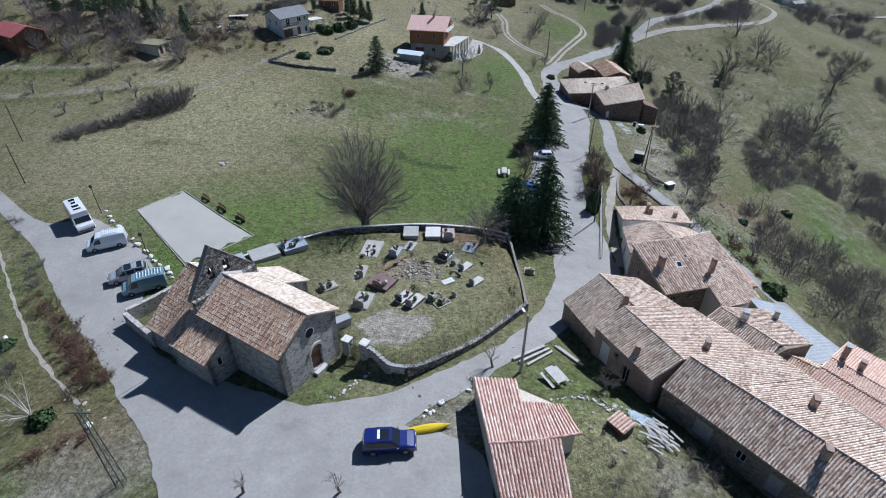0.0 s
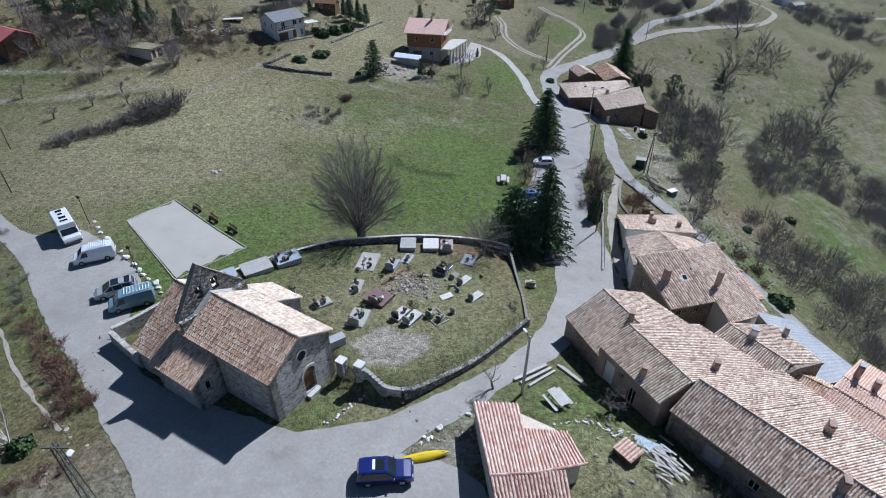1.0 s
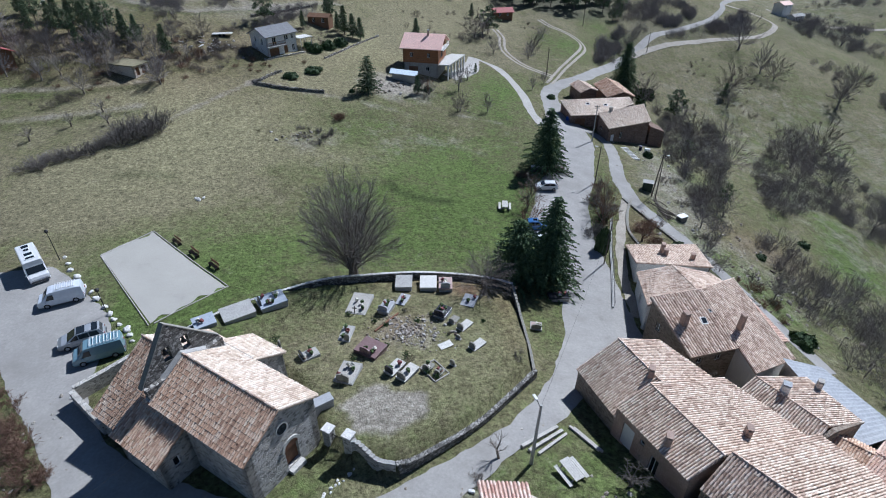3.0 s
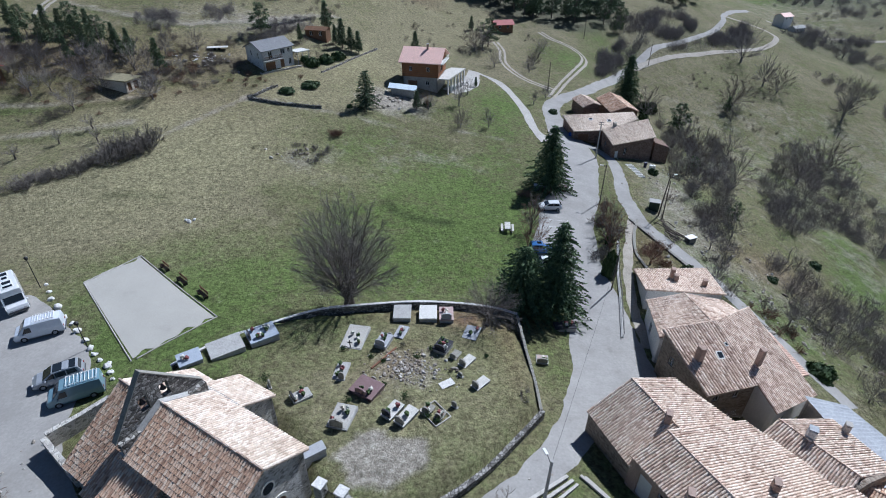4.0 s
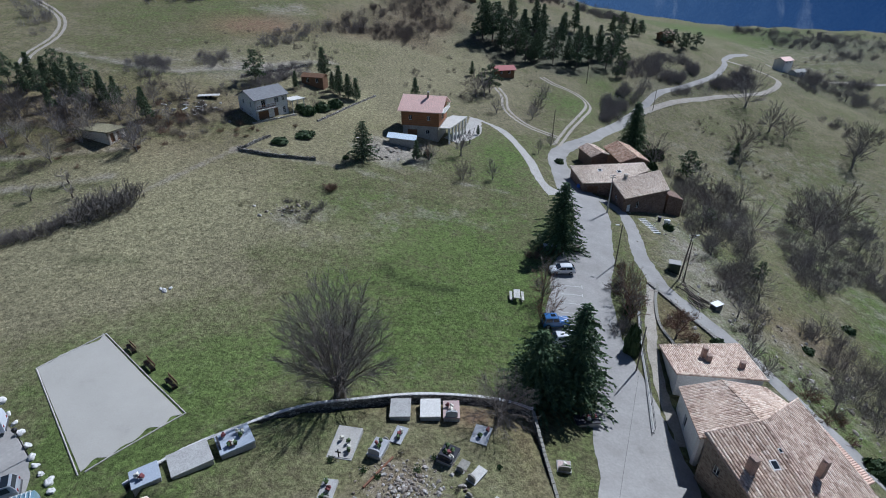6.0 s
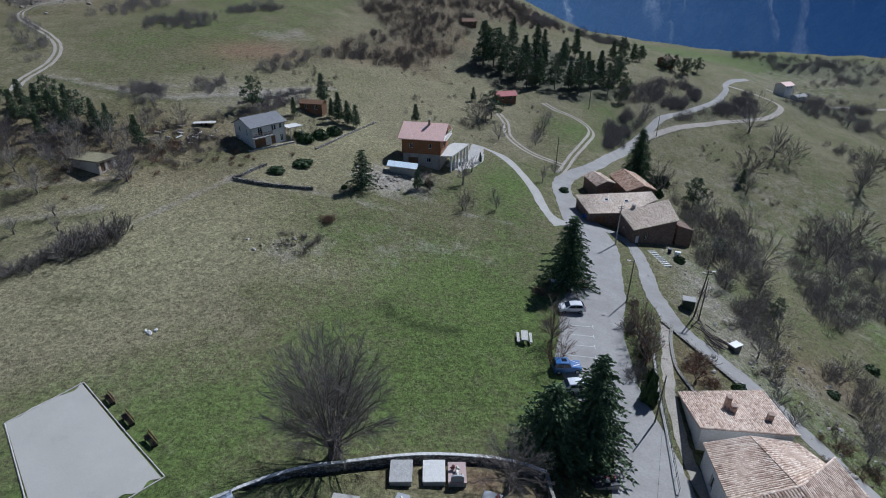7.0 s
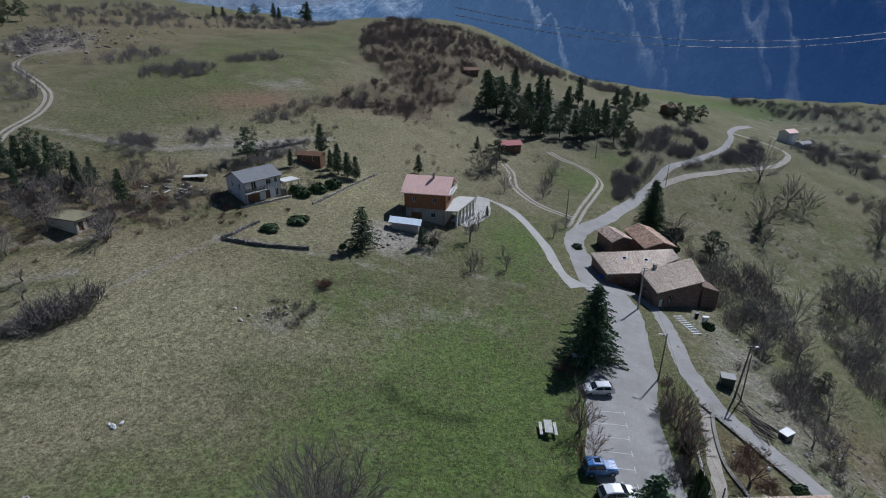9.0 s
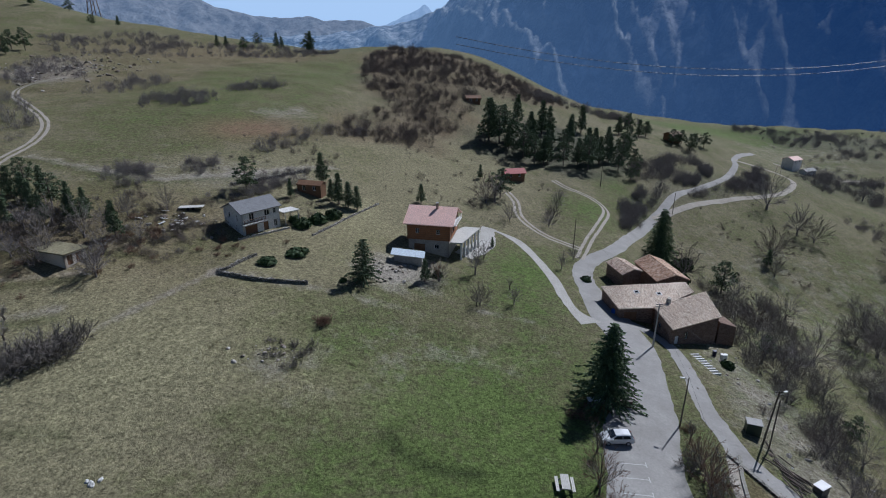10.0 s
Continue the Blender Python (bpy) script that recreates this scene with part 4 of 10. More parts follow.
def wall(bm, p0, p1, z0, tops, thick=0.45, holes=(), turn=1):
    """One wall from p0 to p1 (outside on the right hand), its top following (distance, height) pairs, with holes (s0, s1, z0, z1)."""
    p0, p1 = Vector((*p0, 0)), Vector((*p1, 0))
    L = (p1 - p0).length
    e = (p1 - p0) / L
    nrm = Vector((e.y, -e.x, 0)) * turn
    zmin = min(z for _, z in tops)

    def solid(poly):
        prism(bm, [p0 + e * s + Vector((0, 0, z)) for s, z in poly], [p0 + e * s - nrm * thick + Vector((0, 0, z)) for s, z in poly])

    cs = sorted({0, L, *[h[0] for h in holes], *[h[1] for h in holes]})
    cz = sorted({z0, zmin, *[h[2] for h in holes if z0 < h[2] < zmin], *[h[3] for h in holes if z0 < h[3] < zmin]})
    for a, b in zip(cs, cs[1:]):
        for c, d in zip(cz, cz[1:]):
            if not any(h[0] <= (a + b) / 2 <= h[1] and h[2] <= (c + d) / 2 <= h[3] for h in holes):
                solid([(a, c), (b, c), (b, d), (a, d)])
    if max(z for _, z in tops) > zmin + 0.02:
        solid([(0, zmin)] + [(L, zmin)] + [(s, max(z, zmin + 0.01)) for s, z in reversed(tops)])


def fill(parent, p0, p1, hole, kind="window", depth=0.16, frame_mat="white_paint", shutter=None, thick=0.07, turn=1):
    """A window or door set into a hole of a wall."""
    p0, p1 = Vector((*p0, 0)), Vector((*p1, 0))
    e = (p1 - p0).normalized()
    nrm = Vector((e.y, -e.x, 0)) * turn
    s0, s1, z0, z1 = hole

    def bar(bm, a, b, c, d, out, t):
        q = [(a, c), (b, c), (b, d), (a, d)]
        prism(bm, [p0 + e * s + nrm * out + Vector((0, 0, z)) for s, z in q], [p0 + e * s + nrm * (out - t) + Vector((0, 0, z)) for s, z in q])

    bm = bmesh.new()
    w = thick
    for q in ((s0, s0 + w, z0, z1), (s1 - w, s1, z0, z1), (s0 + w, s1 - w, z1 - w, z1), (s0 + w, s1 - w, z0, z0 + w)):
        bar(bm, *q, -depth, 0.06)
    if kind == "window" and s1 - s0 > 0.7:
        bar(bm, (s0 + s1) / 2 - 0.03, (s0 + s1) / 2 + 0.03, z0 + w, z1 - w, -depth, 0.06)
    win = part(kind, bm, M[frame_mat], parent)
    bm = bmesh.new()
    bar(bm, s0 + w, s1 - w, z0 + w, z1 - w, -depth - 0.02, 0.03)
    part("pane" if kind == "window" else "door_leaf", bm, M["glass"] if kind == "window" else M[frame_mat if kind == "door" else "glass"], win)
    if shutter:
        for a, b in ((s0 - (s1 - s0) / 2 - 0.03, s0 - 0.03), (s1 + 0.03, s1 + (s1 - s0) / 2 + 0.03)):
            bm = bmesh.new()
            bar(bm, a, b, z0, z1, 0.05, 0.045)
            part("shutter", bm, M[shutter], win)
    return win


def walls_of(parent, corners, z0, roofz, mat, thick=0.45, holes=None, name="wall", drop=0.17, inset=0.0):
    """Walls round a plan, going round with the outside on the right hand, up to the roof's underside."""
    holes = holes or {}
    n = len(corners)
    turn = 1 if sum(corners[i][0] * corners[(i + 1) % n][1] - corners[(i + 1) % n][0] * corners[i][1] for i in range(n)) > 0 else -1
    for i in range(n):
        p, q = corners[i], corners[(i + 1) % n]
        L = math.hypot(q[0] - p[0], q[1] - p[1])
        tops = [(L * k / 8, roofz(p[0] + (q[0] - p[0]) * k / 8, p[1] + (q[1] - p[1]) * k / 8) - drop) for k in range(9)]
        bm = bmesh.new()
        hs = [h[:4] for h in holes.get(i, ())]
        wall(bm, p, q, z0, tops, thick, hs, turn)
        w = part(name, bm, M[mat], parent, weld=True)
        for h in holes.get(i, ()):
            opt = h[4] if len(h) > 4 else {}
            fill(w, p, q, h[:4], turn=turn, **opt)


def plane(*pts):
    """The height function of the plane through three points."""
    a, b, c = (np.array(p, float) for p in pts[:3])
    nn = np.cross(b - a, c - a)
    return lambda x, y: a[2] - (nn[0] * (x - a[0]) + nn[1] * (y - a[1])) / nn[2]


def chimney(parent, x, y, z0, h, w=0.55, d=0.55, mat="render_pink", cap="flat", yaw=0.0):
    bm = bmesh.new()
    m = pose(x, y, 0, 0, 0, yaw)
    box(bm, -w / 2, -d / 2, z0 - 0.5, w / 2, d / 2, z0 + h, 0.02, m)
    stack = part("chimney", bm, M[mat], parent)
    bm = bmesh.new()
    for sx in (-1, 1):
        for sy in (-1, 1):
            box(bm, sx * w * 0.38 - 0.05, sy * d * 0.38 - 0.05, z0 + h, sx * w * 0.38 + 0.05, sy * d * 0.38 + 0.05, z0 + h + 0.18, 0, m)
    box(bm, -w / 2 - 0.03, -d / 2 - 0.03, z0 + h + 0.18, w / 2 + 0.03, d / 2 + 0.03, z0 + h + 0.23, 0.015, m)
    part("chimney_cap", bm, M["sheet_metal" if cap == "metal" else mat], stack)


# ---- the church ----
CH, CU, CV = np.array([-14.0, 33.0]), np.array([-0.845, 0.535]), np.array([0.535, 0.845])


def cp(u, v, z=None):
    p = CH + CU * u + CV * v
    return (p[0], p[1]) if z is None else (p[0], p[1], z)


church = thing("church", (*cp(6, 3.6), 0.6), "small stone village church with clay tile roofs and a bell gable", "church")
nave_z = lambda v: 8.55 - 0.57 * abs(v - 3.6)
vv_of = lambda x, y: float(np.dot(np.array([x, y]) - CH, CV))
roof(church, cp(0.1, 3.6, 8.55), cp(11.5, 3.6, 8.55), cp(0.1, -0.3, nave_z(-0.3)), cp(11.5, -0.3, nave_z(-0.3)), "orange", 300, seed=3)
# yard-side slope in paler tiles: its sunlight is put into the colour
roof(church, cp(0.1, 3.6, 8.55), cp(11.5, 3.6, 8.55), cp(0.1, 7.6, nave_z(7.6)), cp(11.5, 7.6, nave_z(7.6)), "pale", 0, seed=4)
nave_roof = lambda x, y: nave_z(vv_of(x, y))
FU = 0.35
walls_of(church, [cp(FU, 7.2), cp(FU, 0), cp(11.5, 0), cp(11.5, 7.2)], 0.2, nave_roof, "stone_wall", 0.7, {0: [(7.2 - 4.85, 7.2 - 3.45, 1.35, 3.75, {"kind": "door", "frame_mat": "wood_door", "depth": 0.3})]})
# round window and door arch on the front
bm = bmesh.new()
tube(bm, [cp(FU - 0.10, 3.65, 6.25), cp(FU + 0.1, 3.65, 6.25)], 0.62, 20)
rw = part("round_window", bm, M["pale_stone"], church)
bm = bmesh.new()
tube(bm, [cp(FU - 0.13, 3.65, 6.25), cp(FU + 0.06, 3.65, 6.25)], 0.48, 20)
part("pane", bm, M["glass"], rw)
for k in range(9):
    bm = bmesh.new()
    t0, t1 = math.pi * k / 9, math.pi * (k + 1) / 9
    q = [(4.15 + math.cos(t) * r, 3.55 + math.sin(t) * r) for t, r in ((t0, 0.72), (t1, 0.72), (t1, 1.0), (t0, 1.0))]
    prism(bm, [cp(FU - 0.10, v, z) for v, z in q], [cp(FU + 0.25, v, z) for v, z in q])
    part("arch_stone", bm, M["pale_stone"], church)
bm = bmesh.new()
q = [(4.15 + math.cos(math.pi * k / 10) * 0.72, 3.55 + math.sin(math.pi * k / 10) * 0.72) for k in range(11)]
prism(bm, [cp(FU - 0.05, v, z) for v, z in q], [cp(FU + 0.2, v, z) for v, z in q])
part("door_arch", bm, M["wood_door"], church)
bm = bmesh.new()
slab(bm, [cp(FU - 0.5, 3.4), cp(FU - 0.5, 4.9), cp(FU, 4.9), cp(FU, 3.4)], 0.6, 1.2)
part("doorstep", bm, M["pale_stone"], church)
# bell gable
bm = bmesh.new()
wall(bm, cp(11.52, 7.3), cp(11.52, -0.1), 5.0, [(0, 7.5), (7.4, 7.5)], 0.5)
gable = part("bell_gable", bm, M["stone_dark"], church, "grey rubble bell gable with two openings", weld=True)
GA, GL, GR = (3.15, 11.95), (-0.1, 7.5), (7.3, 7.5)


def gz(v):
    foot = GL if v < GA[0] else GR
    return GA[1] + (foot[1] - GA[1]) * (v - GA[0]) / (foot[0] - GA[0])


bm = bmesh.new()
for poly in ([GL, (2.25, 7.5), (2.25, gz(2.25))], [(4.7, 7.5), GR, (4.7, gz(4.7))], [(2.25, 7.5), (4.7, 7.5), (4.7, 8.45), (2.25, 8.45)], [(2.95, 8.45), (4.0, 8.45), (4.0, 9.85), (2.95, 9.85)], [(2.25, 9.85), (4.7, 9.85), (4.7, gz(4.7)), GA, (2.25, gz(2.25))]):
    prism(bm, [cp(11.52, v, z) for v, z in poly], [cp(12.02, v, z) for v, z in poly])
part("gable_head", bm, M["stone_dark"], gable, weld=True)
for a, b in (((-0.2, 7.4), GA), (GA, (7.4, 7.42))):
    bm = bmesh.new()
    q = [a, b, (b[0], b[1] + 0.1), (a[0], a[1] + 0.1)]
    prism(bm, [cp(11.5, v, z) for v, z in q], [cp(12.04, v, z) for v, z in q])
    part("coping", bm, M["stone_slab"], gable)
for v in (2.6, 4.35):
    bm = bmesh.new()
    prof = [(0.06, 0.0), (0.10, -0.1), (0.14, -0.3), (0.22, -0.45), (0.24, -0.5)]
    c = Vector(cp(11.77, v, 9.6))
    tube(bm, [c + Vector((0, 0, z)) for _, z in prof], [r for r, _ in prof], 12)
    tube(bm, [Vector(cp(11.77, v - 0.36, 9.63)), Vector(cp(11.77, v + 0.36, 9.63))], 0.05, 6)
    part("bell", bm, M["iron"], gable, "dark bronze bell")
# mortar flashing at the foot of the gable
for v0, v1 in ((3.6, -0.25), (3.6, 7.5)):
    bm = bmesh.new()
    q = [cp(11.48, v0, 8.75), cp(11.0, v0, 8.66), cp(11.0, v1, nave_z(v1) + 0.12), cp(11.48, v1, nave_z(v1) + 0.25)]
    prism(bm, [(x, y, z - 0.1) for x, y, z in q], q)
    part("flashing", bm, M["concrete"], church)
# side chapel
ch_z = lambda v: 5.95 + 0.52 * v
roof(church, cp(7.0, 0, ch_z(0)), cp(13.0, 0, ch_z(0)), cp(7.0, -3.2, ch_z(-3.2)), cp(13.0, -3.2, ch_z(-3.2)), "orange", 120, seed=5, ridge_tiles=False)
walls_of(church, [cp(7.2, 0), cp(7.2, -2.8), cp(13.0, -2.8), cp(13.0, 0)], 0.2, lambda x, y: ch_z(vv_of(x, y)), "stone_wall", 0.5, {0: [(1.2, 1.75, 2.6, 3.7)]})
# chancel behind the gable
cn_z = lambda v: 7.5 - 0.66 * abs(v - 3.7)
# sunlit slope again painted lighter, by pale tiles against orange
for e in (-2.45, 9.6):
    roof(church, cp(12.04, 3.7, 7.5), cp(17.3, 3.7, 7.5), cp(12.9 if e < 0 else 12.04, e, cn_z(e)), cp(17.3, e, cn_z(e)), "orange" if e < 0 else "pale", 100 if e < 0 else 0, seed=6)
walls_of(church, [cp(12.4, -2.2), cp(17.1, -2.2), cp(17.1, 9.3), cp(12.4, 9.3)], -0.6, lambda x, y: cn_z(vv_of(x, y)), "stone_wall", 0.6)
# sacristy on the yard side
sc_z = lambda v: 6.35 - 0.57 * (v - 7.5)
# paler tile colour stands in for sun on this side
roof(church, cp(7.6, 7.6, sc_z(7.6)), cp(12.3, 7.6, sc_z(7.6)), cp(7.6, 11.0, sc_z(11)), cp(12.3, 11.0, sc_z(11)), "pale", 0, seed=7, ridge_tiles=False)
walls_of(church, [cp(7.8, 10.7), cp(7.8, 7.2), cp(12.2, 7.2), cp(12.2, 10.7)], -0.3, lambda x, y: sc_z(vv_of(x, y)), "stone_wall", 0.5)
# small walled court behind the chancel
court = thing("walled_court", (*cp(20.5, 1.2), 0), "small stone-walled court with a timber lean-to beside the church", "yard wall")
for i, (a, b) in enumerate((((17.3, -1.9), (23.4, -1.3)), ((23.4, -1.3), (22.8, 4.2)), ((22.8, 4.2), (17.3, 4.4)))):
    bm = bmesh.new()
    pa, pb = cp(*a), cp(*b)
    L = math.hypot(pb[0] - pa[0], pb[1] - pa[1])
    wall(bm, pa, pb, -1.2, [(0, 1.7), (L * 0.5, 1.55), (L, 1.6)], 0.5)
    part("wall", bm, M["stone_wall"], court)
bm = bmesh.new()
q = [cp(17.4, 0.6, 2.5), cp(20.2, 0.9, 1.9), cp(20.0, 3.6, 1.9), cp(17.4, 3.4, 2.5)]
prism(bm, [(x, y, z - 0.1) for x, y, z in q], q)
part("lean_to_roof", bm, M["wood_grey"], court)
bm = bmesh.new()
slab(bm, [cp(17.5, -1.3), cp(20.4, -1.1), cp(20.2, 0.6), cp(17.5, 0.5)], -0.6, 0.9)
part("shed", bm, M["wood_brown"], court, "brown timber bin")

# ---- the terraced row ----
RO, RA, RN = np.array([18.1, 49.6]), np.array([0.377, -0.926]), np.array([0.926, 0.377])


def rp(s, n, z=None):
    p = RO + RA * s + RN * n
    return (p[0], p[1]) if z is None else (p[0], p[1], z)


def two_slopes(ridge0, ridge1, west0, west1, east0, east1):
    """Height of a gabled roof given by its ridge and eaves."""
    w, e = plane(ridge0, ridge1, west0), plane(ridge0, ridge1, east0)
    return lambda x, y: min(w(x, y), e(x, y))


def row_house(name, label, ridge, west, east, key, wallmat, base, seed, holes=None, pieces=120):
    h = thing(name, (*[(a + b) / 2 for a, b in zip(west[0][:2], east[1][:2])], base), label, "house", "terraced row")
    roof(h, ridge[0], ridge[1], west[0], west[1], key, pieces, seed=seed)
    roof(h, ridge[0], ridge[1], east[0], east[1], key, 0, seed=seed + 50, ridge_tiles=False)
    rz = two_slopes(*ridge, *west, *east)

    def inset(p, q, d):
        v = Vector((q[0] - p[0], q[1] - p[1])).normalized()
        return (p[0] + v.x * d, p[1] + v.y * d)

    cs = [inset(west[0], east[0], 0.3), inset(west[1], east[1], 0.3), inset(east[1], west[1], 0.3), inset(east[0], west[0], 0.3)]
    walls_of(h, cs, base, rz, wallmat, 0.45, holes)
    return h


W = "window"
rh1 = row_house("terraced_house", "old terraced house with a weathered clay tile roof, brown rubble wall", [rp(0, 0, 2.8), rp(6.6, 0, 2.85)], [rp(0, -4.6, 0.3), rp(6.6, -4.9, 0.5)], [rp(0, 5.9, 0.4), rp(6.6, 8, -0.4)], "old", "stone_brown", -6.0, 11, {3: [(3.0, 4.0, -2.8, -1.2, {})]}, 200)
rh2 = row_house("terraced_house", "pink-brown rendered terraced house with a weathered clay tile roof", [rp(6.4, -1.6, 3.5), rp(14.8, -1.3, 3.6)], [rp(6.4, -5.1, 2.0), rp(14.8, -4.6, 2.2)], [rp(6.4, 8.6, -0.1), rp(14.8, 11.2, -0.9)], "old", "render_pink", -4.5, 12, {0: [(1.1, 2.5, -1.9, 0.9, {"kind": "door", "frame_mat": "white_paint"}), (4.6, 5.5, -1.7, 0.5, {"kind": W}), (3.2, 3.7, 0.4, 1.0, {"kind": W})]}, 250)
rh3 = row_house("terraced_house", "long stone barn house with a broad clay tile roof", [rp(14.9, -0.8, 3.95), rp(29.8, 3.4, 4.05)], [rp(15.6, -4.1, 2.05), rp(30.5, -0.3, 2.1)], [rp(14.9, 11.0, 0.2), rp(29.8, 12.5, 0.6)], "old", "stone_brown", -3.5, 13, {0: [(3.5, 5.2, -0.9, 1.1, {"kind": "door", "frame_mat": "wood_grey"}), (7.4, 8.3, -0.2, 0.9, {"kind": W}), (10.2, 11.4, -1.2, 1.0, {"kind": "door", "frame_mat": "wood_grey"})]}, 300)
rh4 = row_house("terraced_house", "stone house end with a worn clay tile roof", [rp(29.8, 3.3, 4.0), rp(41, 6.0, 4.0)], [rp(30.4, -1.0, 1.7), rp(41, 2.0, 1.7)], [rp(29.8, 12.5, 0.6), rp(41, 14, 0.6)], "old", "stone_brown", -3.0, 14, None, 0)
for h, s, n, z, hh in ((rh1, 5.2, -0.3, 2.7, 0.9), (rh2, 11.6, -3.9, 2.5, 0.9), (rh2, 13.3, 3.4, 1.7, 1.1), (rh3, 22.6, 6.4, 2.0, 1.3), (rh3, 26.9, 1.6, 3.0, 1.5)):
    x, y = rp(s, n)
    chimney(h, x, y, z, hh, 0.5, 0.75, "render_pink", "flat", -22)

# ---- houses packed behind the row ----
h5 = row_house("house", "old house with a mossy clay tile roof behind the row", [(31.6, 46.8, 0.2), (35.4, 40.7, 0.2)], [(29.0, 45.4, -0.9), (33.4, 39.2, -1.0)], [(37.9, 48.0, -1.3), (40.2, 42.2, -1.3)], "old", "stone_brown", -9, 21, None, 0)
chimney(h5, 33.5, 44.9, 0.1, 0.9, 0.7, 0.7, "render_white", "metal", -30)
chimney(h5, 38.2, 46.4, -1.2, 0.9, 0.5, 0.6, "render_grey", "flat", -30)
h6 = row_house("house", "low house with a mottled brown tile roof", [(36.2, 41.2, -1.2), (39.2, 38.3, -1.2)], [(34.2, 39.4, -2.0), (37.1, 36.6, -2.0)], [(37.6, 42.4, -2.2), (40.5, 39.6, -2.2)], "orange", "stone_brown", -9, 22, None, 0)
shed = thing("metal_roofed_shed", (42, 47, -8), "outbuilding with a grey corrugated sheet metal roof", "shed")
bm = bmesh.new()
n = 60
A0, A1, B0, B1 = (Vector(p) for p in ((38.6, 52.6, -3.2), (40.0, 41.0, -3.4), (43.6, 52.4, -4.6), (46.8, 43.6, -4.7)))
ring = []
for i in range(n + 1):
    f = i / n
    up = Vector((0, 0, 0.035 * math.sin(i * math.pi / 1.5)))
    ring.append((bm.verts.new(A0.lerp(A1, f) + up), bm.verts.new(B0.lerp(B1, f) + up)))
for a, b in zip(ring, ring[1:]):
    bm.faces.new((a[0], a[1], b[1], b[0]))
part("roof", bm, M["sheet_metal"], shed, flat=False)
walls_of(shed, [(38.9, 52.3), (40.3, 41.4), (46.4, 44.0), (43.3, 52.1)], -13, plane(A0, A1, B0), "render_grey", 0.3)
pk1 = row_house("house", "house with a pink clay tile roof in the row", [(39.0, 38.9, -1.1), (45.5, 29.5, -1.1)], [(36.6, 37.2, -1.9), (42.6, 27.6, -1.9)], [(41.0, 40.4, -1.7), (47.5, 31.0, -1.7)], "new", "render_cream", -8, 23, None, 0)
pk2 = row_house("house", "newer house with a smooth salmon-pink tile roof", [(40.6, 40.0, -0.8), (47.0, 30.5, -0.8)], [(39.2, 38.7, -1.0), (45.8, 29.4, -1.0)], [(45.0, 43.4, -2.0), (51.5, 34.0, -2.0)], "new", "render_cream", -10, 24, None, 0)
chimney(pk2, 42.0, 40.0, -0.7, 1.3, 0.5, 0.6, "render_pink", "metal", -35)
chimney(pk2, 42.8, 38.4, -0.9, 0.9, 0.5, 0.6, "render_pink", "flat", -35)

# big house across the street
b2 = thing("house", (32, 56, -7), "large stone house with broad brown tile roof and chimneys", "house")
A, B, C, D = (25.0, 59.1, 0.35), (31.6, 60.7, 0.2), (33.4, 52.9, -1.95), (27.4, 51.4, -1.9)
roof(b2, A, B, D, C, "old", 200, seed=31, spacing=0.33)
E_, F_, G_ = (38.6, 65.6, -1.9), (42.0, 54.6, -5.4), (34.0, 49.7, -2.6)
roof(b2, B, E_, G_, F_, "old", 100, seed=32, spacing=0.33)
pa, pb = plane(A, B, D), plane(B, E_, G_)
walls_of(b2, [(25.3, 58.9), (27.6, 51.8), (33.3, 53.1), (31.5, 60.4)], -8, pa, "stone_brown", 0.5, {0: [(1.5, 2.3, -3.2, -2.0, {"kind": W})], 1: [(1.0, 1.8, -3.6, -2.7, {"kind": W}), (3.4, 4.2, -3.6, -2.7, {"kind": W})]})
walls_of(b2, [(31.6, 60.3), (34.1, 50.1), (41.7, 54.8), (38.3, 65.2)], -13, pb, "render_white", 0.4, {1: [(2.0, 3.0, -6.5, -5.0, {"kind": W})]})
chimney(b2, 27.9, 55.6, -0.6, 1.4, 0.6, 0.8, "render_pink", "flat", 15)
chimney(b2, 34.6, 55.6, -1.1, 1.5, 0.45, 0.6, "render_pink", "flat", 15)
for x, y, pl, sz in ((30.6, 56.2, pa, 0.75), (31.8, 57.6, pa, 0.35)):
    bm = bmesh.new()
    q = [(x - sz / 2, y - sz * 0.7), (x + sz / 2, y - sz * 0.55), (x + sz / 2 - 0.1, y + sz * 0.7), (x - sz / 2 - 0.1, y + sz * 0.55)]
    prism(bm, [(a, b, pl(a, b)) for a, b in q], [(a, b, pl(a, b) + 0.17) for a, b in q])
    sk = part("skylight", bm, M["white_paint"], b2)
    bm = bmesh.new()
    q = [(x + (a - x) * 0.75, y + (b - y) * 0.75) for a, b in q]
    prism(bm, [(a, b, pl(a, b) + 0.15) for a, b in q], [(a, b, pl(a, b) + 0.19) for a, b in q])
    part("pane", bm, M["glass"], sk)
lean = thing("shed", (42.2, 60, -9), "low lean-to with a clay tile roof against the big house", "shed")
roof(lean, (38.6, 63.5, -3.6), (41.3, 57.0, -5.0), (41.4, 65.0, -4.9), (43.6, 58.3, -6.2), "new", 0, seed=33, ridge_tiles=False)
walls_of(lean, [(38.7, 63.3), (41.2, 57.2), (43.3, 58.4), (41.2, 64.7)], -15, plane((38.6, 63.5, -3.6), (41.3, 57, -5), (41.4, 65, -4.9)), "stone_brown", 0.3)

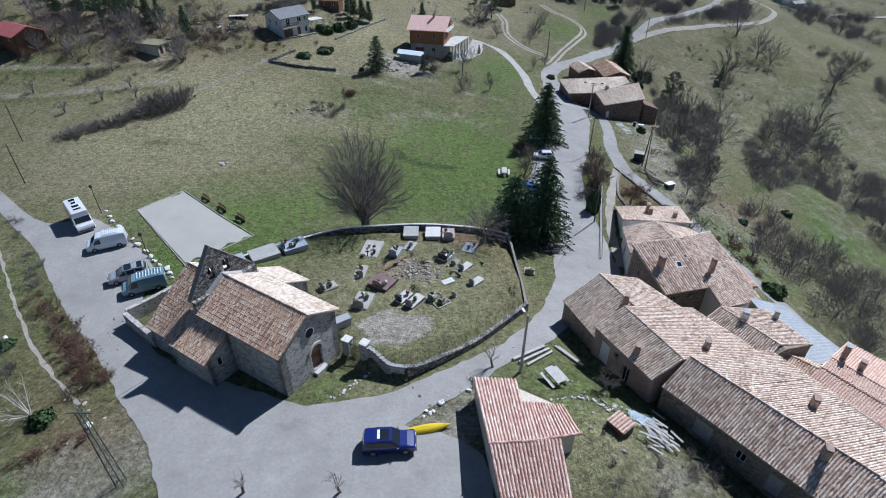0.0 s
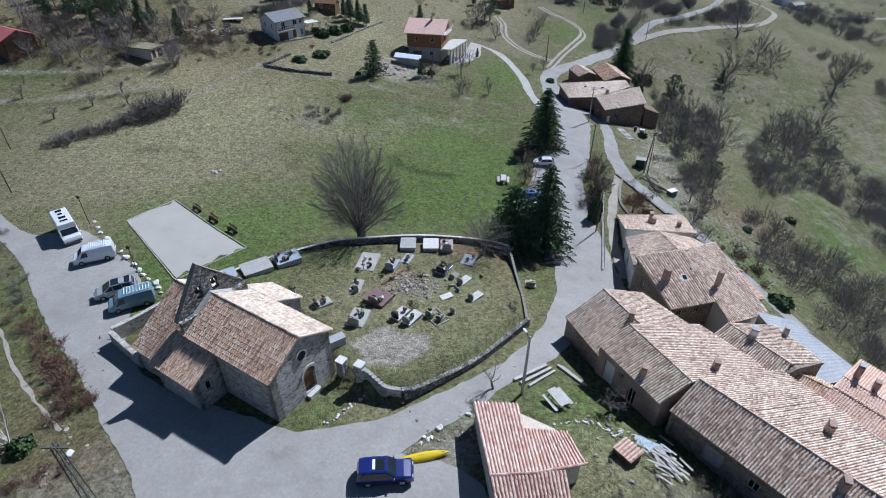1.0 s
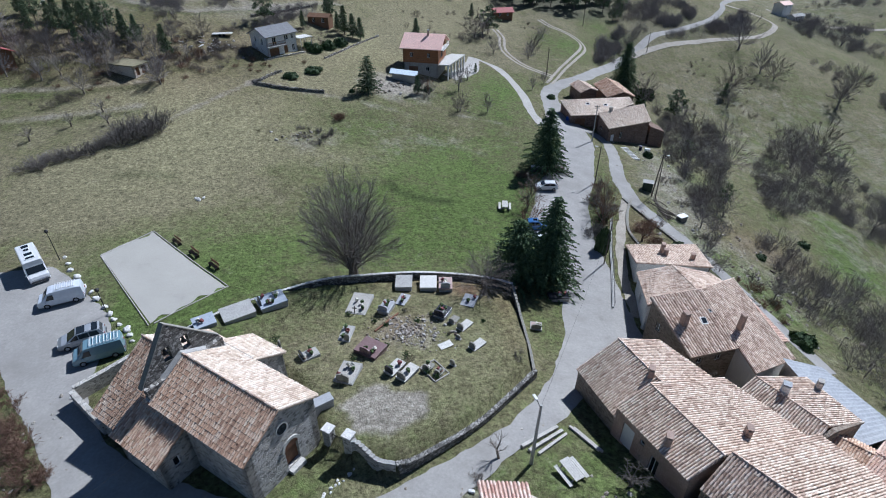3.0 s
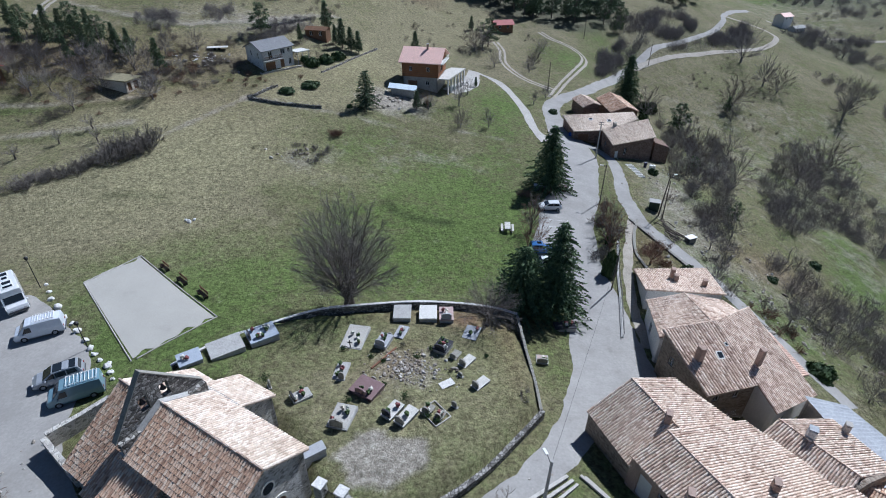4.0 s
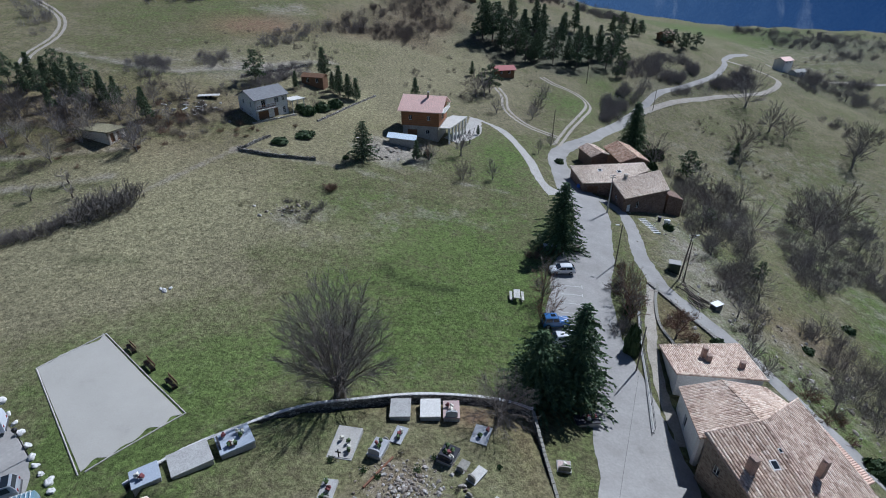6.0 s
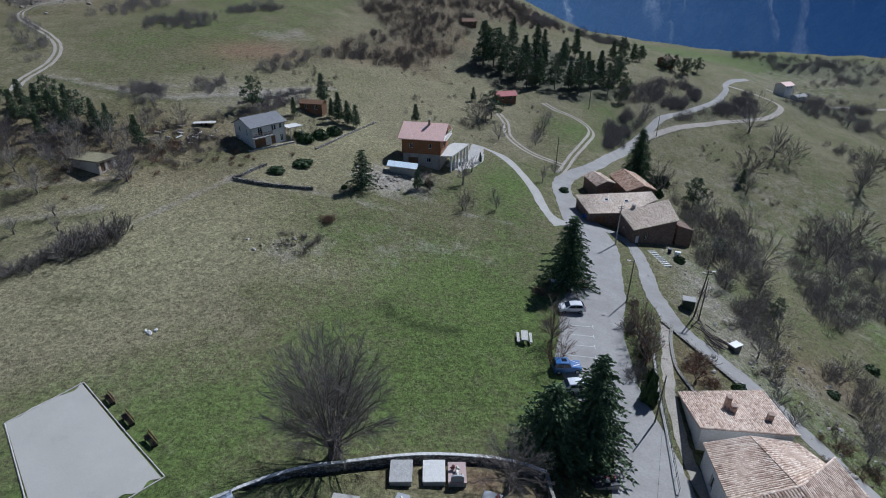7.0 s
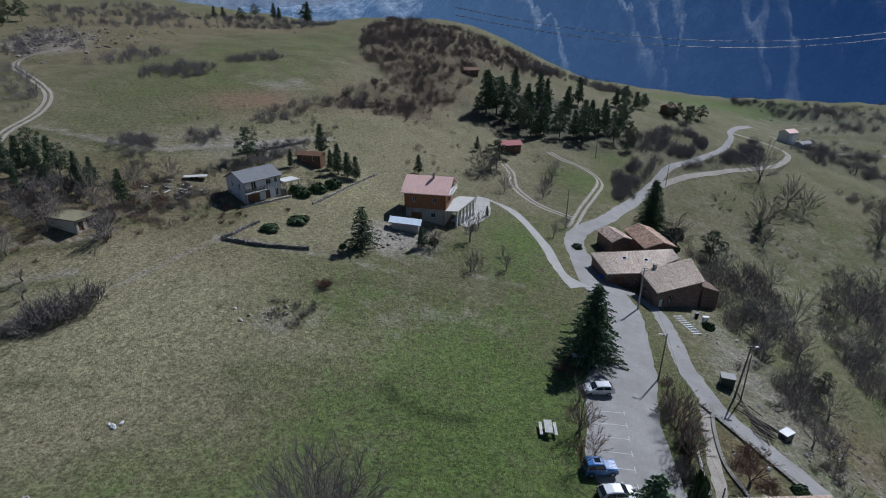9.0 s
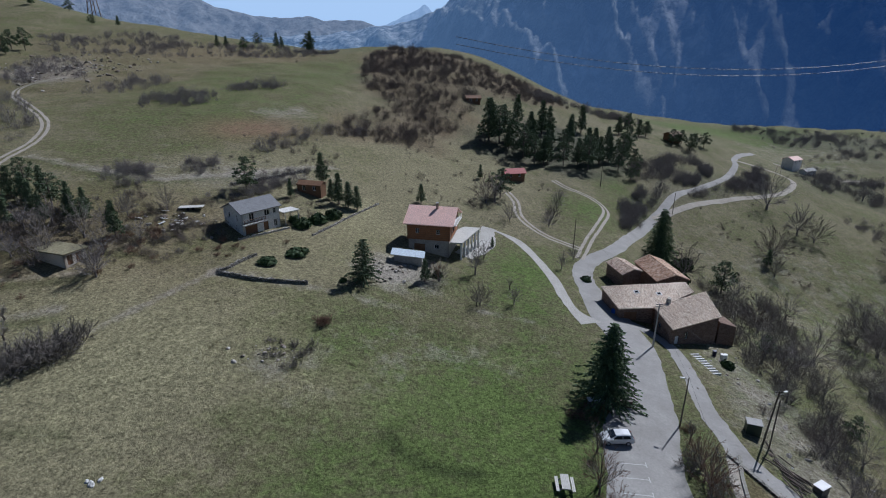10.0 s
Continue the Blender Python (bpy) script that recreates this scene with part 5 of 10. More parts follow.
# middle and north houses
b3 = thing("house", (31, 66, -8), "small house with a two-sided clay tile roof between its neighbours", "house")
R0, R1 = (31.6, 68.6, -1.9), (32.0, 60.9, -0.6)
roof(b3, R0, R1, (27.2, 69.0, -3.3), (25.6, 60.3, -1.9), "old", 60, seed=41)
roof(b3, R0, R1, (37.4, 69.3, -3.7), (38.2, 64.8, -2.7), "old", 0, seed=42, ridge_tiles=False)
walls_of(b3, [(27.5, 68.8), (25.9, 60.6), (37.6, 64.9), (37.0, 69.0)], -10, two_slopes(R0, R1, (27.2, 69, -3.3), 0, (37.4, 69.3, -3.7), 0), "render_white", 0.4, {0: [(3.0, 3.9, -6.0, -4.2, {"kind": W})]})
b4 = thing("house", (33.5, 75, -9), "white rendered house with a faded single-pitch tile roof and chimneys", "house")
A, B, C, D = (27.6, 70.8, -3.0), (37.9, 69.6, -3.0), (40.6, 80.2, -6.3), (29.2, 79.6, -5.9)
roof(b4, A, B, D, C, "old", 200, seed=43)
walls_of(b4, [(29.5, 79.2), (28.0, 71.1), (37.6, 69.9), (40.2, 79.8)], -12, plane(A, B, D), "render_white", 0.4, {0: [(2.2, 3.2, -8.0, -6.8, {"kind": W}), (5.2, 6.2, -8.6, -6.4, {"kind": "door", "frame_mat": "wood_grey"})]})
chimney(b4, 33.2, 75.6, -4.7, 1.5, 0.5, 0.7, "render_pink", "flat", -8)
chimney(b4, 33.2, 74.4, -4.3, 0.9, 0.6, 0.6, "render_pink", "flat", -8)
chimney(b4, 36.4, 72.6, -3.9, 0.9, 0.55, 0.55, "render_pink", "flat", -8)

# ---- roadside garage house ----
gar = thing("garage_house", (6.5, 28, 0.6), "cream rendered house with a striped red and cream tile roof", "house")
ry, rz_ = 26.2, 4.35
roof(gar, (3.55, ry - 0.3, rz_), (7.0, ry - 0.1, rz_), (2.75, 33.8, 2.95), (6.7, 33.6, 2.95), "pink", 150, seed=51, spacing=0.27)
roof(gar, (7.0, ry - 0.1, rz_), (11.1, ry + 0.9, 3.95), (6.85, 30.6, 3.45), (10.4, 30.5, 3.2), "pink", 60, seed=52, spacing=0.27)
roof(gar, (3.55, ry - 0.3, rz_), (9.3, ry + 0.1, rz_), (4.2, 21.6, 3.3), (9.5, 22.0, 3.3), "pink", 100, seed=53, spacing=0.27, ridge_tiles=False)
walls_of(gar, [(2.95, 33.6), (3.75, 26.0), (6.9, 26.0), (6.55, 33.4)], 0, plane((3.55, ry, rz_), (7, ry, rz_), (2.75, 33.8, 2.95)), "render_cream", 0.3)
walls_of(gar, [(6.9, 30.4), (7.0, 26.2), (10.6, 27.0), (10.2, 30.3)], 0, plane((7.0, ry - 0.1, rz_), (11.1, ry + 0.9, 3.95), (6.85, 30.6, 3.45)), "render_cream", 0.3)
walls_of(gar, [(3.75, 25.8), (4.4, 21.9), (9.3, 22.2), (9.2, 26.2)], 0, plane((3.55, ry - 0.3, rz_), (9.3, ry + 0.1, rz_), (4.2, 21.6, 3.3)), "render_cream", 0.3)
bm = bmesh.new()
prism(bm, [(6.7, 30.6, 0), (10.0, 30.6, 0), (9.6, 31.6, 0), (6.75, 33.0, 0)], [(6.7, 30.6, 2.7), (10.0, 30.6, 2.2), (9.6, 31.6, 2.2), (6.75, 33.0, 2.5)])
part("annex", bm, M["render_cream"], gar, "flat cream rendered annex")
bm = bmesh.new()
tube(bm, [(4.1, 21.5, 3.2), (9.6, 21.9, 3.2)], 0.07, 8)
part("gutter", bm, M["sheet_metal"], gar)


# ---- outlying buildings ----
barn = thing("farmhouse", (41, 130, -9), "brown stone farmhouse with joined clay tile roofs beside the road", "house")
SW, SE, NE, NW = (37.9, 123.5, -4.3), (49.4, 129.2, -4.8), (49.6, 136.4, -3.2), (36.8, 129.7, -3.0)
roof(barn, NW, NE, SW, SE, "pale", 100, seed=61)
walls_of(barn, [(38.1, 123.9), (49.0, 129.3), (49.2, 136.0), (37.2, 129.7)], -14, plane(NW, NE, SW), "stone_red", 0.4, {0: [(0.9, 2.0, -8.4, -6.1, {"kind": "door", "frame_mat": "white_paint"}), (3.4, 4.3, -7.4, -5.9, {"kind": W})], 3: [(1.5, 2.3, -6.2, -5.3, {"kind": W})]})
A, B, D = (29.74, 138.83, -3.0), (46.97, 139.74, -2.6), (30.9, 130.94, -4.0)
lower = plane(A, B, D)
C = (42.0, 130.9, lower(42.0, 130.9))
E_ = (47.2, 136.2, lower(47.2, 136.2))
roof(barn, A, (44.0, 139.58, lower(44.0, 139.58)), D, (38.4, 131.05, lower(38.4, 131.05)), "pale", 60, seed=62, ridge_tiles=False)
roof(barn, (44.0, 139.58, lower(44.0, 139.58)), B, (38.4, 131.05, lower(38.4, 131.05)), E_, "pale", 0, seed=68, ridge_tiles=False)
walls_of(barn, [(31.2, 131.4), (37.6, 131.45), (46.8, 136.4), (46.6, 139.4), (30.1, 138.5)], -12, lower, "stone_red", 0.4, {0: [(1.0, 3.4, -7.0, -4.9, {"kind": "door", "frame_mat": "wood_brown"})]})
chimney(barn, 40.2, 131.4, -3.2, 0.9, 0.6, 0.6, "render_grey", "flat", 25)
for x, y in ((36.0, 136.4), (40.1, 135.6)):
    bm = bmesh.new()
    q = [(x - 0.5, y - 0.5), (x + 0.5, y - 0.5), (x + 0.5, y + 0.5), (x - 0.5, y + 0.5)]
    prism(bm, [(a, b, lower(a, b) - 0.1) for a, b in q], [(a, b, lower(a, b) + 0.17) for a, b in q])
    sk = part("skylight", bm, M["white_paint"], barn)
    bm = bmesh.new()
    q = [(x + (a - x) * 0.7, y + (b - y) * 0.7) for a, b in q]
    prism(bm, [(a, b, lower(a, b) + 0.15) for a, b in q], [(a, b, lower(a, b) + 0.19) for a, b in q])
    part("pane", bm, M["glass"], sk)
side = thing("shed", (51, 133, -10), "low grey lean-to beside the farmhouse", "shed")
bm = bmesh.new()
prism(bm, [(49.8, 130, -12), (54.0, 131.5, -13), (53.6, 135, -13), (49.8, 135, -12)], [(49.8, 130, -6.4), (54.0, 131.5, -8.2), (53.6, 135, -8.0), (49.8, 135, -6.2)])
part("body", bm, M["stone_red"], side)
steps = thing("outside_steps", (41, 120.5, -9), "pale concrete steps up to the farmhouse door", "steps")
for k in range(9):
    bm = bmesh.new()
    x, y = 41.4 + 0.12 * k, 121.6 - 0.72 * k
    z = ground(x, y)
    slab(bm, [(x - 0.8, y - 0.16), (x + 0.8, y - 0.1), (x + 0.8, y + 0.2), (x - 0.8, y + 0.16)], z - 0.3, z + 0.16)
    part("step", bm, M["white_rock"], steps)
bm = bmesh.new()
slab(bm, [(38.6, 121.6), (41.6, 122.2), (41.0, 124.8), (38.4, 123.6)], -10, -8.35)
part("landing", bm, M["concrete"], steps)

hut = thing("stone_hut", (37.6, 149.5, -6), "small stone hut with a grey tile roof", "hut")
roof(hut, (37.2, 153.2, -2.5), (39.0, 146.2, -2.5), (34.9, 152.5, -3.3), (36.2, 145.2, -3.3), "old", 0, seed=64, spacing=0.3)
roof(hut, (37.2, 153.2, -2.5), (39.0, 146.2, -2.5), (39.5, 154.0, -3.3), (41.2, 147.0, -3.3), "old", 0, seed=65, spacing=0.3, ridge_tiles=False)
walls_of(hut, [(35.2, 152.3), (36.5, 145.5), (40.9, 147.1), (39.4, 153.6)], -9, two_slopes((37.2, 153.2, -2.5), (39, 146.2, -2.5), (34.9, 152.5, -3.3), 0, (39.5, 154, -3.3), 0), "stone_red", 0.3)
brown = thing("barn", (45.5, 148, -7), "barn with a brown tile roof behind the farmhouse", "barn")
roof(brown, (45.0, 154.4, -2.3), (46.4, 142.6, -2.3), (41.6, 153.6, -3.6), (42.4, 142.4, -3.6), "orange", 0, seed=66, spacing=0.3)
roof(brown, (45.0, 154.4, -2.3), (46.4, 142.6, -2.3), (48.4, 154.6, -3.6), (49.6, 143.0, -3.6), "orange", 0, seed=67, spacing=0.3, ridge_tiles=False)
walls_of(brown, [(41.9, 153.2), (42.7, 142.8), (49.3, 143.3), (48.2, 154.2)], -12, two_slopes((45, 154.4, -2.3), (46.4, 142.6, -2.3), (41.6, 153.6, -3.6), 0, (48.4, 154.6, -3.6), 0), "stone_red", 0.3)

# chalet
cyaw = -13.0
cm = pose(-8.79, 149.82, 0, 0, 0, cyaw)


def lp(m, x, y, z=None):
    p = m @ Vector((x, y, z or 0))
    return (p.x, p.y) if z is None else (p.x, p.y, p.z)


chalet = thing("chalet", lp(cm, 4.5, 4.5, 0), "brown timber chalet with a pink metal-tiled roof on a grey basement", "house")
L_, D_, RZ = 9.1, 9.0, 9.35
rz = lambda y: RZ - 0.48 * abs(y - 4.6)
for e in (-0.8, 10.0):
    bm = bmesh.new()
    q = [lp(cm, -0.7, 4.6, RZ), lp(cm, L_ + 0.9, 4.6, RZ), lp(cm, L_ + 0.9, e, rz(e)), lp(cm, -0.7, e, rz(e))]
    prism(bm, [(x, y, z - 0.16) for x, y, z in q], q)
    d = part("roof", bm, M["roof_pink"], chalet, "faded pink sheet roof")
    for k in range(25):
        bm = bmesh.new()
        x = -0.6 + k * 0.43
        tube(bm, [lp(cm, x, 4.6, RZ + 0.02), lp(cm, x, e, rz(e) + 0.02)], 0.03, 4)
        part("roof_rib", bm, M["roof_pink"], d)
ins = lambda x, y: rz((cm.inverted() @ Vector((x, y, 0))).y)
walls_of(chalet, [lp(cm, 0, 0), lp(cm, L_, 0), lp(cm, L_, D_), lp(cm, 0, D_)], 3.2, ins, "wood_chalet", 0.25, {0: [(1.8, 2.6, 4.5, 5.6, {"kind": W, "shutter": "wood_chalet"}), (6.2, 7.0, 4.5, 5.6, {"kind": W, "shutter": "wood_chalet"})], 1: [(3.2, 5.2, 3.9, 5.9, {"kind": W}), (3.6, 4.9, 6.7, 8.0, {"kind": W}), (6.5, 7.6, 4.4, 5.7, {"kind": W})]})
for k in range(8):
    bm = bmesh.new()
    z = 3.35 + 0.45 * k
    box(bm, -0.03, -0.04, z, L_ + 0.03, 0.0, z + 0.05, 0, cm)
    part("log_edge", bm, M["wood_brown"], chalet)
walls_of(chalet, [lp(cm, 0.2, 0.2), lp(cm, L_ - 0.2, 0.2), lp(cm, L_ - 0.2, D_), lp(cm, 0.2, D_)], -4, lambda x, y: 3.37, "render_grey", 0.3, {0: [(1.2, 3.6, 0.2, 2.2, {"kind": "door", "frame_mat": "wood_brown"}), (5.6, 6.6, 1.2, 2.2, {"kind": W})]}, name="basement_wall")
bm = bmesh.new()
slab(bm, [lp(cm, L_ + 0.02, 0.4), lp(cm, L_ + 2.6, 0.6), lp(cm, L_ + 4.8, 11.5), lp(cm, L_ + 1.0, 11.5), lp(cm, L_ + 0.02, 9.2)], 2.65, 2.9)
ter = part("terrace", bm, M["pale_stone"], chalet, "pale paved terrace slab")
for k in range(6):
    bm = bmesh.new()
    x, y = L_ + 2.4 + 0.42 * k, 0.95 + 2.05 * k
    slab(bm, [lp(cm, x - 0.25, y - 0.25), lp(cm, x + 0.12, y - 0.25), lp(cm, x + 0.12, y + 0.25), lp(cm, x - 0.25, y + 0.25)], -4, 2.65)
    part("pillar", bm, M["render_white"], ter)
bm = bmesh.new()
slab(bm, [lp(cm, L_ + 0.02, 1.2), lp(cm, L_ + 1.1, 1.2), lp(cm, L_ + 1.1, 8), lp(cm, L_ + 0.02, 8)], 6.1, 6.25)
bal = part("balcony", bm, M["white_paint"], chalet, "pale balcony with a railing")
for z in (6.5, 6.8, 7.1):
    bm = bmesh.new()
    tube(bm, [lp(cm, L_ + 1.05, 1.2, z), lp(cm, L_ + 1.05, 8, z)], 0.05, 5)
    part("rail", bm, M["wood_pale"], bal)
cx, cy = lp(cm, 5.6, 4.0)
chimney(chalet, cx, cy, 9.2, 0.9, 0.5, 0.5, "render_pink", "metal")
cshed = thing("shed", (-8.5, 143, 0), "small shed with a pale blue sheet roof below the chalet", "shed")
bm = bmesh.new()
q = [(-11.6, 144.6, 3.1), (-4.9, 143.6, 2.6), (-5.1, 140.9, 2.2), (-11.8, 141.9, 2.7)]
prism(bm, [(x, y, z - 0.08) for x, y, z in q], q)
part("roof", bm, M["sheet_blue"], cshed)
walls_of(cshed, [(-11.2, 142.4), (-5.6, 141.5), (-5.4, 143.3), (-11.0, 144.2)], -2.5, plane(*q), "wood_grey", 0.12)

# white house on the slope
wm = pose(-40.5, 143.0, 0, 0, 0, 49)
wh = thing("house", lp(wm, 4, 4, 6), "white rendered house with a grey slate roof and a balcony", "house")
WR = 12.35
wz = lambda x, y: WR - 0.44 * abs((wm.inverted() @ Vector((x, y, 0))).y - 3.35)
for e in (-0.5, 7.2):
    zz = WR - 0.44 * abs(e - 3.35)
    bm = bmesh.new()
    q = [lp(wm, -0.5, 3.35, WR), lp(wm, 8.8, 3.35, WR), lp(wm, 8.8, e, zz), lp(wm, -0.5, e, zz)]
    prism(bm, [(x, y, z - 0.15) for x, y, z in q], q)
    part("roof", bm, M["slate"], wh, "grey slate roof")
walls_of(wh, [lp(wm, 0, 0), lp(wm, 8.4, 0), lp(wm, 8.4, 6.7), lp(wm, 0, 6.7)], 2.5, wz, "render_white", 0.3, {0: [(0.5, 3.2, 6.0, 7.9, {"kind": "door", "frame_mat": "wood_brown"}), (4.6, 5.7, 6.0, 8.0, {"kind": "door", "frame_mat": "wood_brown"}), (7.0, 7.8, 6.4, 7.9, {"kind": W}), (1.6, 2.7, 8.6, 10.3, {"kind": W}), (5.0, 6.2, 9.1, 10.3, {"kind": W}), (7.0, 7.7, 9.2, 10.3, {"kind": W})], 3: [(1.6, 2.3, 9.0, 10.2, {"kind": W}), (4.4, 5.0, 8.6, 10.0, {"kind": W})]})
bm = bmesh.new()
slab(bm, [lp(wm, -0.3, -1.2), lp(wm, 4.6, -1.2), lp(wm, 4.6, 0), lp(wm, -0.3, 0)], 8.3, 8.46)
bal = part("balcony", bm, M["concrete"], wh)
for k in range(16):
    bm = bmesh.new()
    tube(bm, [lp(wm, -0.2 + k * 0.31, -1.15, 8.46), lp(wm, -0.2 + k * 0.31, -1.15, 9.4)], 0.035, 4)
    part("baluster", bm, M["wood_brown"], bal)
for z in (8.9, 9.42):
    bm = bmesh.new()
    tube(bm, [lp(wm, -0.3, -1.15, z), lp(wm, 4.6, -1.15, z)], 0.05, 5)
    part("rail", bm, M["wood_brown"], bal)
cano = thing("canopy", lp(wm, 11, 1, 6), "flat pale canopy on posts beside the white house", "canopy")
bm = bmesh.new()
slab(bm, [lp(wm, 9.4, -0.2), lp(wm, 13.0, -0.6), lp(wm, 13.0, 2.6), lp(wm, 9.4, 3.0)], 8.7, 8.86)
part("roof", bm, M["white_slab"], cano)
for x, y in ((9.7, 0), (12.7, -0.3), (12.7, 2.3), (9.7, 2.7)):
    bm = bmesh.new()
    px, py = lp(wm, x, y)
    tube(bm, [(px, py, ground(px, py) - 0.4), (px, py, 8.7)], 0.1, 6)
    part("post", bm, M["wood_pale"], cano)
for nm, lbl, cat, (x, y), yw, (a, b), h, rt, wt, over in (
        ("shed", "small red-roofed timber hut at the edge of the pines", "hut", (23.2, 218), 12, (6.5, 4.5), 2.4, "roof_red", "wood_brown", 0.5),
        ("cabin", "dark timber cabin on the wooded hill", "cabin", (14.5, 290), 5, (6, 4), 2.2, "wood_brown", "wood_brown", 0.5),
        ("cabin", "dark timber cabin among the pines", "cabin", (112, 303), 30, (6.5, 5), 3.6, "wood_brown", "wood_brown", 0.6),
        ("house", "white farmhouse with a pale roof on the far plateau", "house", (186, 322), 25, (7, 6), 6, "roof_pink", "render_white", 0.4),
        ("house", "pale low farm building on the far plateau", "house", (192, 317), 25, (8, 4), 2.6, "concrete", "render_white", 0.4),
        ("house", "house with a red roof and white gable under trees", "house", (-95.0, 127.0), -32, (9, 6.5), 3.1, "roof_red", "wood_brown", 0.6),
        ("shed", "small lean-to hut with rusty sheet walls", "shed", (-32.6, 170), -15, (6, 3), 2.4, "wood_brown", "wood_brown", 0.2)):
    m = pose(x, y, 0, 0, 0, yw)
    g = min(ground(*lp(m, sx * a / 2, sy * b / 2)) for sx in (-1, 1) for sy in (-1, 1))
    z = ground(x, y) + h
    ob = thing(nm, (x, y, z - h), lbl, cat)
    rise = 0.22 * b
    zf = lambda px, py, m=m, z=z, b=b: z + 0.44 * (b / 2 - abs((m.inverted() @ Vector((px, py, 0))).y))
    for sgn in (-1, 1):
        bm = bmesh.new()
        q = [lp(m, -a / 2 - over, 0, z + rise), lp(m, a / 2 + over, 0, z + rise), lp(m, a / 2 + over, sgn * (b / 2 + over), z - 0.44 * over), lp(m, -a / 2 - over, sgn * (b / 2 + over), z - 0.44 * over)]
        prism(bm, [(p[0], p[1], p[2] - 0.15) for p in q], q)
        part("roof", bm, M[rt], ob)
    walls_of(ob, [lp(m, -a / 2, -b / 2), lp(m, a / 2, -b / 2), lp(m, a / 2, b / 2), lp(m, -a / 2, b / 2)], g - 1.5, zf, wt, 0.2, {0: [(a * 0.2, a * 0.2 + 0.9, z - 1.5, z - 0.4, {"kind": W}), (a * 0.65, a * 0.65 + 0.9, z - 1.5, z - 0.4, {"kind": W})]})



fh = pose(-67.4, 129.6, ground(-67.4, 129.6), 0, 0, -20)
field_hut = thing("field_hut", fh.translation, "half-sunk cream rendered hut with a grassy flat roof", "hut")
walls_of(field_hut, [lp(fh, -3.4, -1.8), lp(fh, 3.4, -1.8), lp(fh, 3.4, 2.2), lp(fh, -3.4, 2.2)], fh.translation.z - 1.5, lambda x, y: fh.translation.z + 1.85, "render_cream", 0.3, {1: [(0.5, 1.5, fh.translation.z - 0.3, fh.translation.z + 1.4, {"kind": "door", "frame_mat": "wood_brown"}), (2.1, 3.3, fh.translation.z - 0.3, fh.translation.z + 1.4, {"kind": "door", "frame_mat": "wood_brown"})]})
bm = bmesh.new()
box(bm, -3.7, -2.1, 1.7, 3.7, 2.6, 1.95, 0.05, fh)
for v in bm.verts:
    v.co.z += 0.12 * noise.noise(v.co * 0.6)
part("roof", bm, M["grass_dry"], field_hut, "flat roof overgrown with dry grass")


# ---- dry stone walls and the graveyard ----
def stone_wall(name, label, path, tops, thick, mat, base=-1.0, category="wall", coping=None, cope_step=0.55, n=4, seed=1, loose=0.04):
    """A wall along a path; tops are the heights of its crest (or None: so much over the ground)."""
    rng = random.Random(seed)
    rows = spline([(*p, t) for p, t in zip(path, tops)], n)
    ob = thing(name, (rows[0][0], rows[0][1], ground(rows[0][0], rows[0][1])), label, category)
    L, R = [], []
    for i, (x, y, z) in enumerate(rows):
        a, b = rows[max(i - 1, 0)], rows[min(i + 1, len(rows) - 1)]
        d = Vector((b[0] - a[0], b[1] - a[1])).normalized()
        w = thick / 2 * (1 + 0.12 * rng.uniform(-1, 1))
        L.append((x - d.y * w, y + d.x * w, z + rng.uniform(-loose, loose)))
        R.append((x + d.y * w, y - d.x * w, z + rng.uniform(-loose, loose)))
    bm = bmesh.new()
    ring = []
    for l, r in zip(L, R):
        g = min(ground(l[0], l[1]), ground(r[0], r[1])) + base
        ring.append([bm.verts.new((l[0], l[1], g)), bm.verts.new(l), bm.verts.new(r), bm.verts.new((r[0], r[1], g))])
    for a, b in zip(ring, ring[1:]):
        for k in range(3):
            bm.faces.new((a[k], a[k + 1], b[k + 1], b[k]))
    bm.faces.new(ring[0])
    bm.faces.new(ring[-1][::-1])
    body = part("wall_body", bm, M[mat], ob)
    if coping:
        shapes = []
        for k in range(4):
            bm = bmesh.new()
            box(bm, -cope_step * 0.48, -thick * 0.53, -0.03, cope_step * 0.48, thick * 0.53, 0.09, 0.02)
            for v in bm.verts:
                v.co += Vector((rng.uniform(-0.03, 0.03), rng.uniform(-0.03, 0.03), rng.uniform(-0.015, 0.015)))
            me = bpy.data.meshes.new("coping_stone")
            bmesh.ops.recalc_face_normals(bm, faces=bm.faces)
            bm.to_mesh(me)
            bm.free()
            me.materials.append(M[coping])
            shapes.append(me)
        run = 0.0
        for a, b in zip(rows, rows[1:]):
            a, b = Vector(a), Vector(b)
            seg = (b - a).length
            while run < seg:
                p = a.lerp(b, run / seg)
                o = new("coping_stone", rng.choice(shapes))
                o.parent = body
                o.matrix_basis = pose(*(p - ob.location), 0, 0, math.degrees(math.atan2(b.y - a.y, b.x - a.x)) + rng.uniform(-3, 3))
                run += cope_step
            run -= seg
    return ob


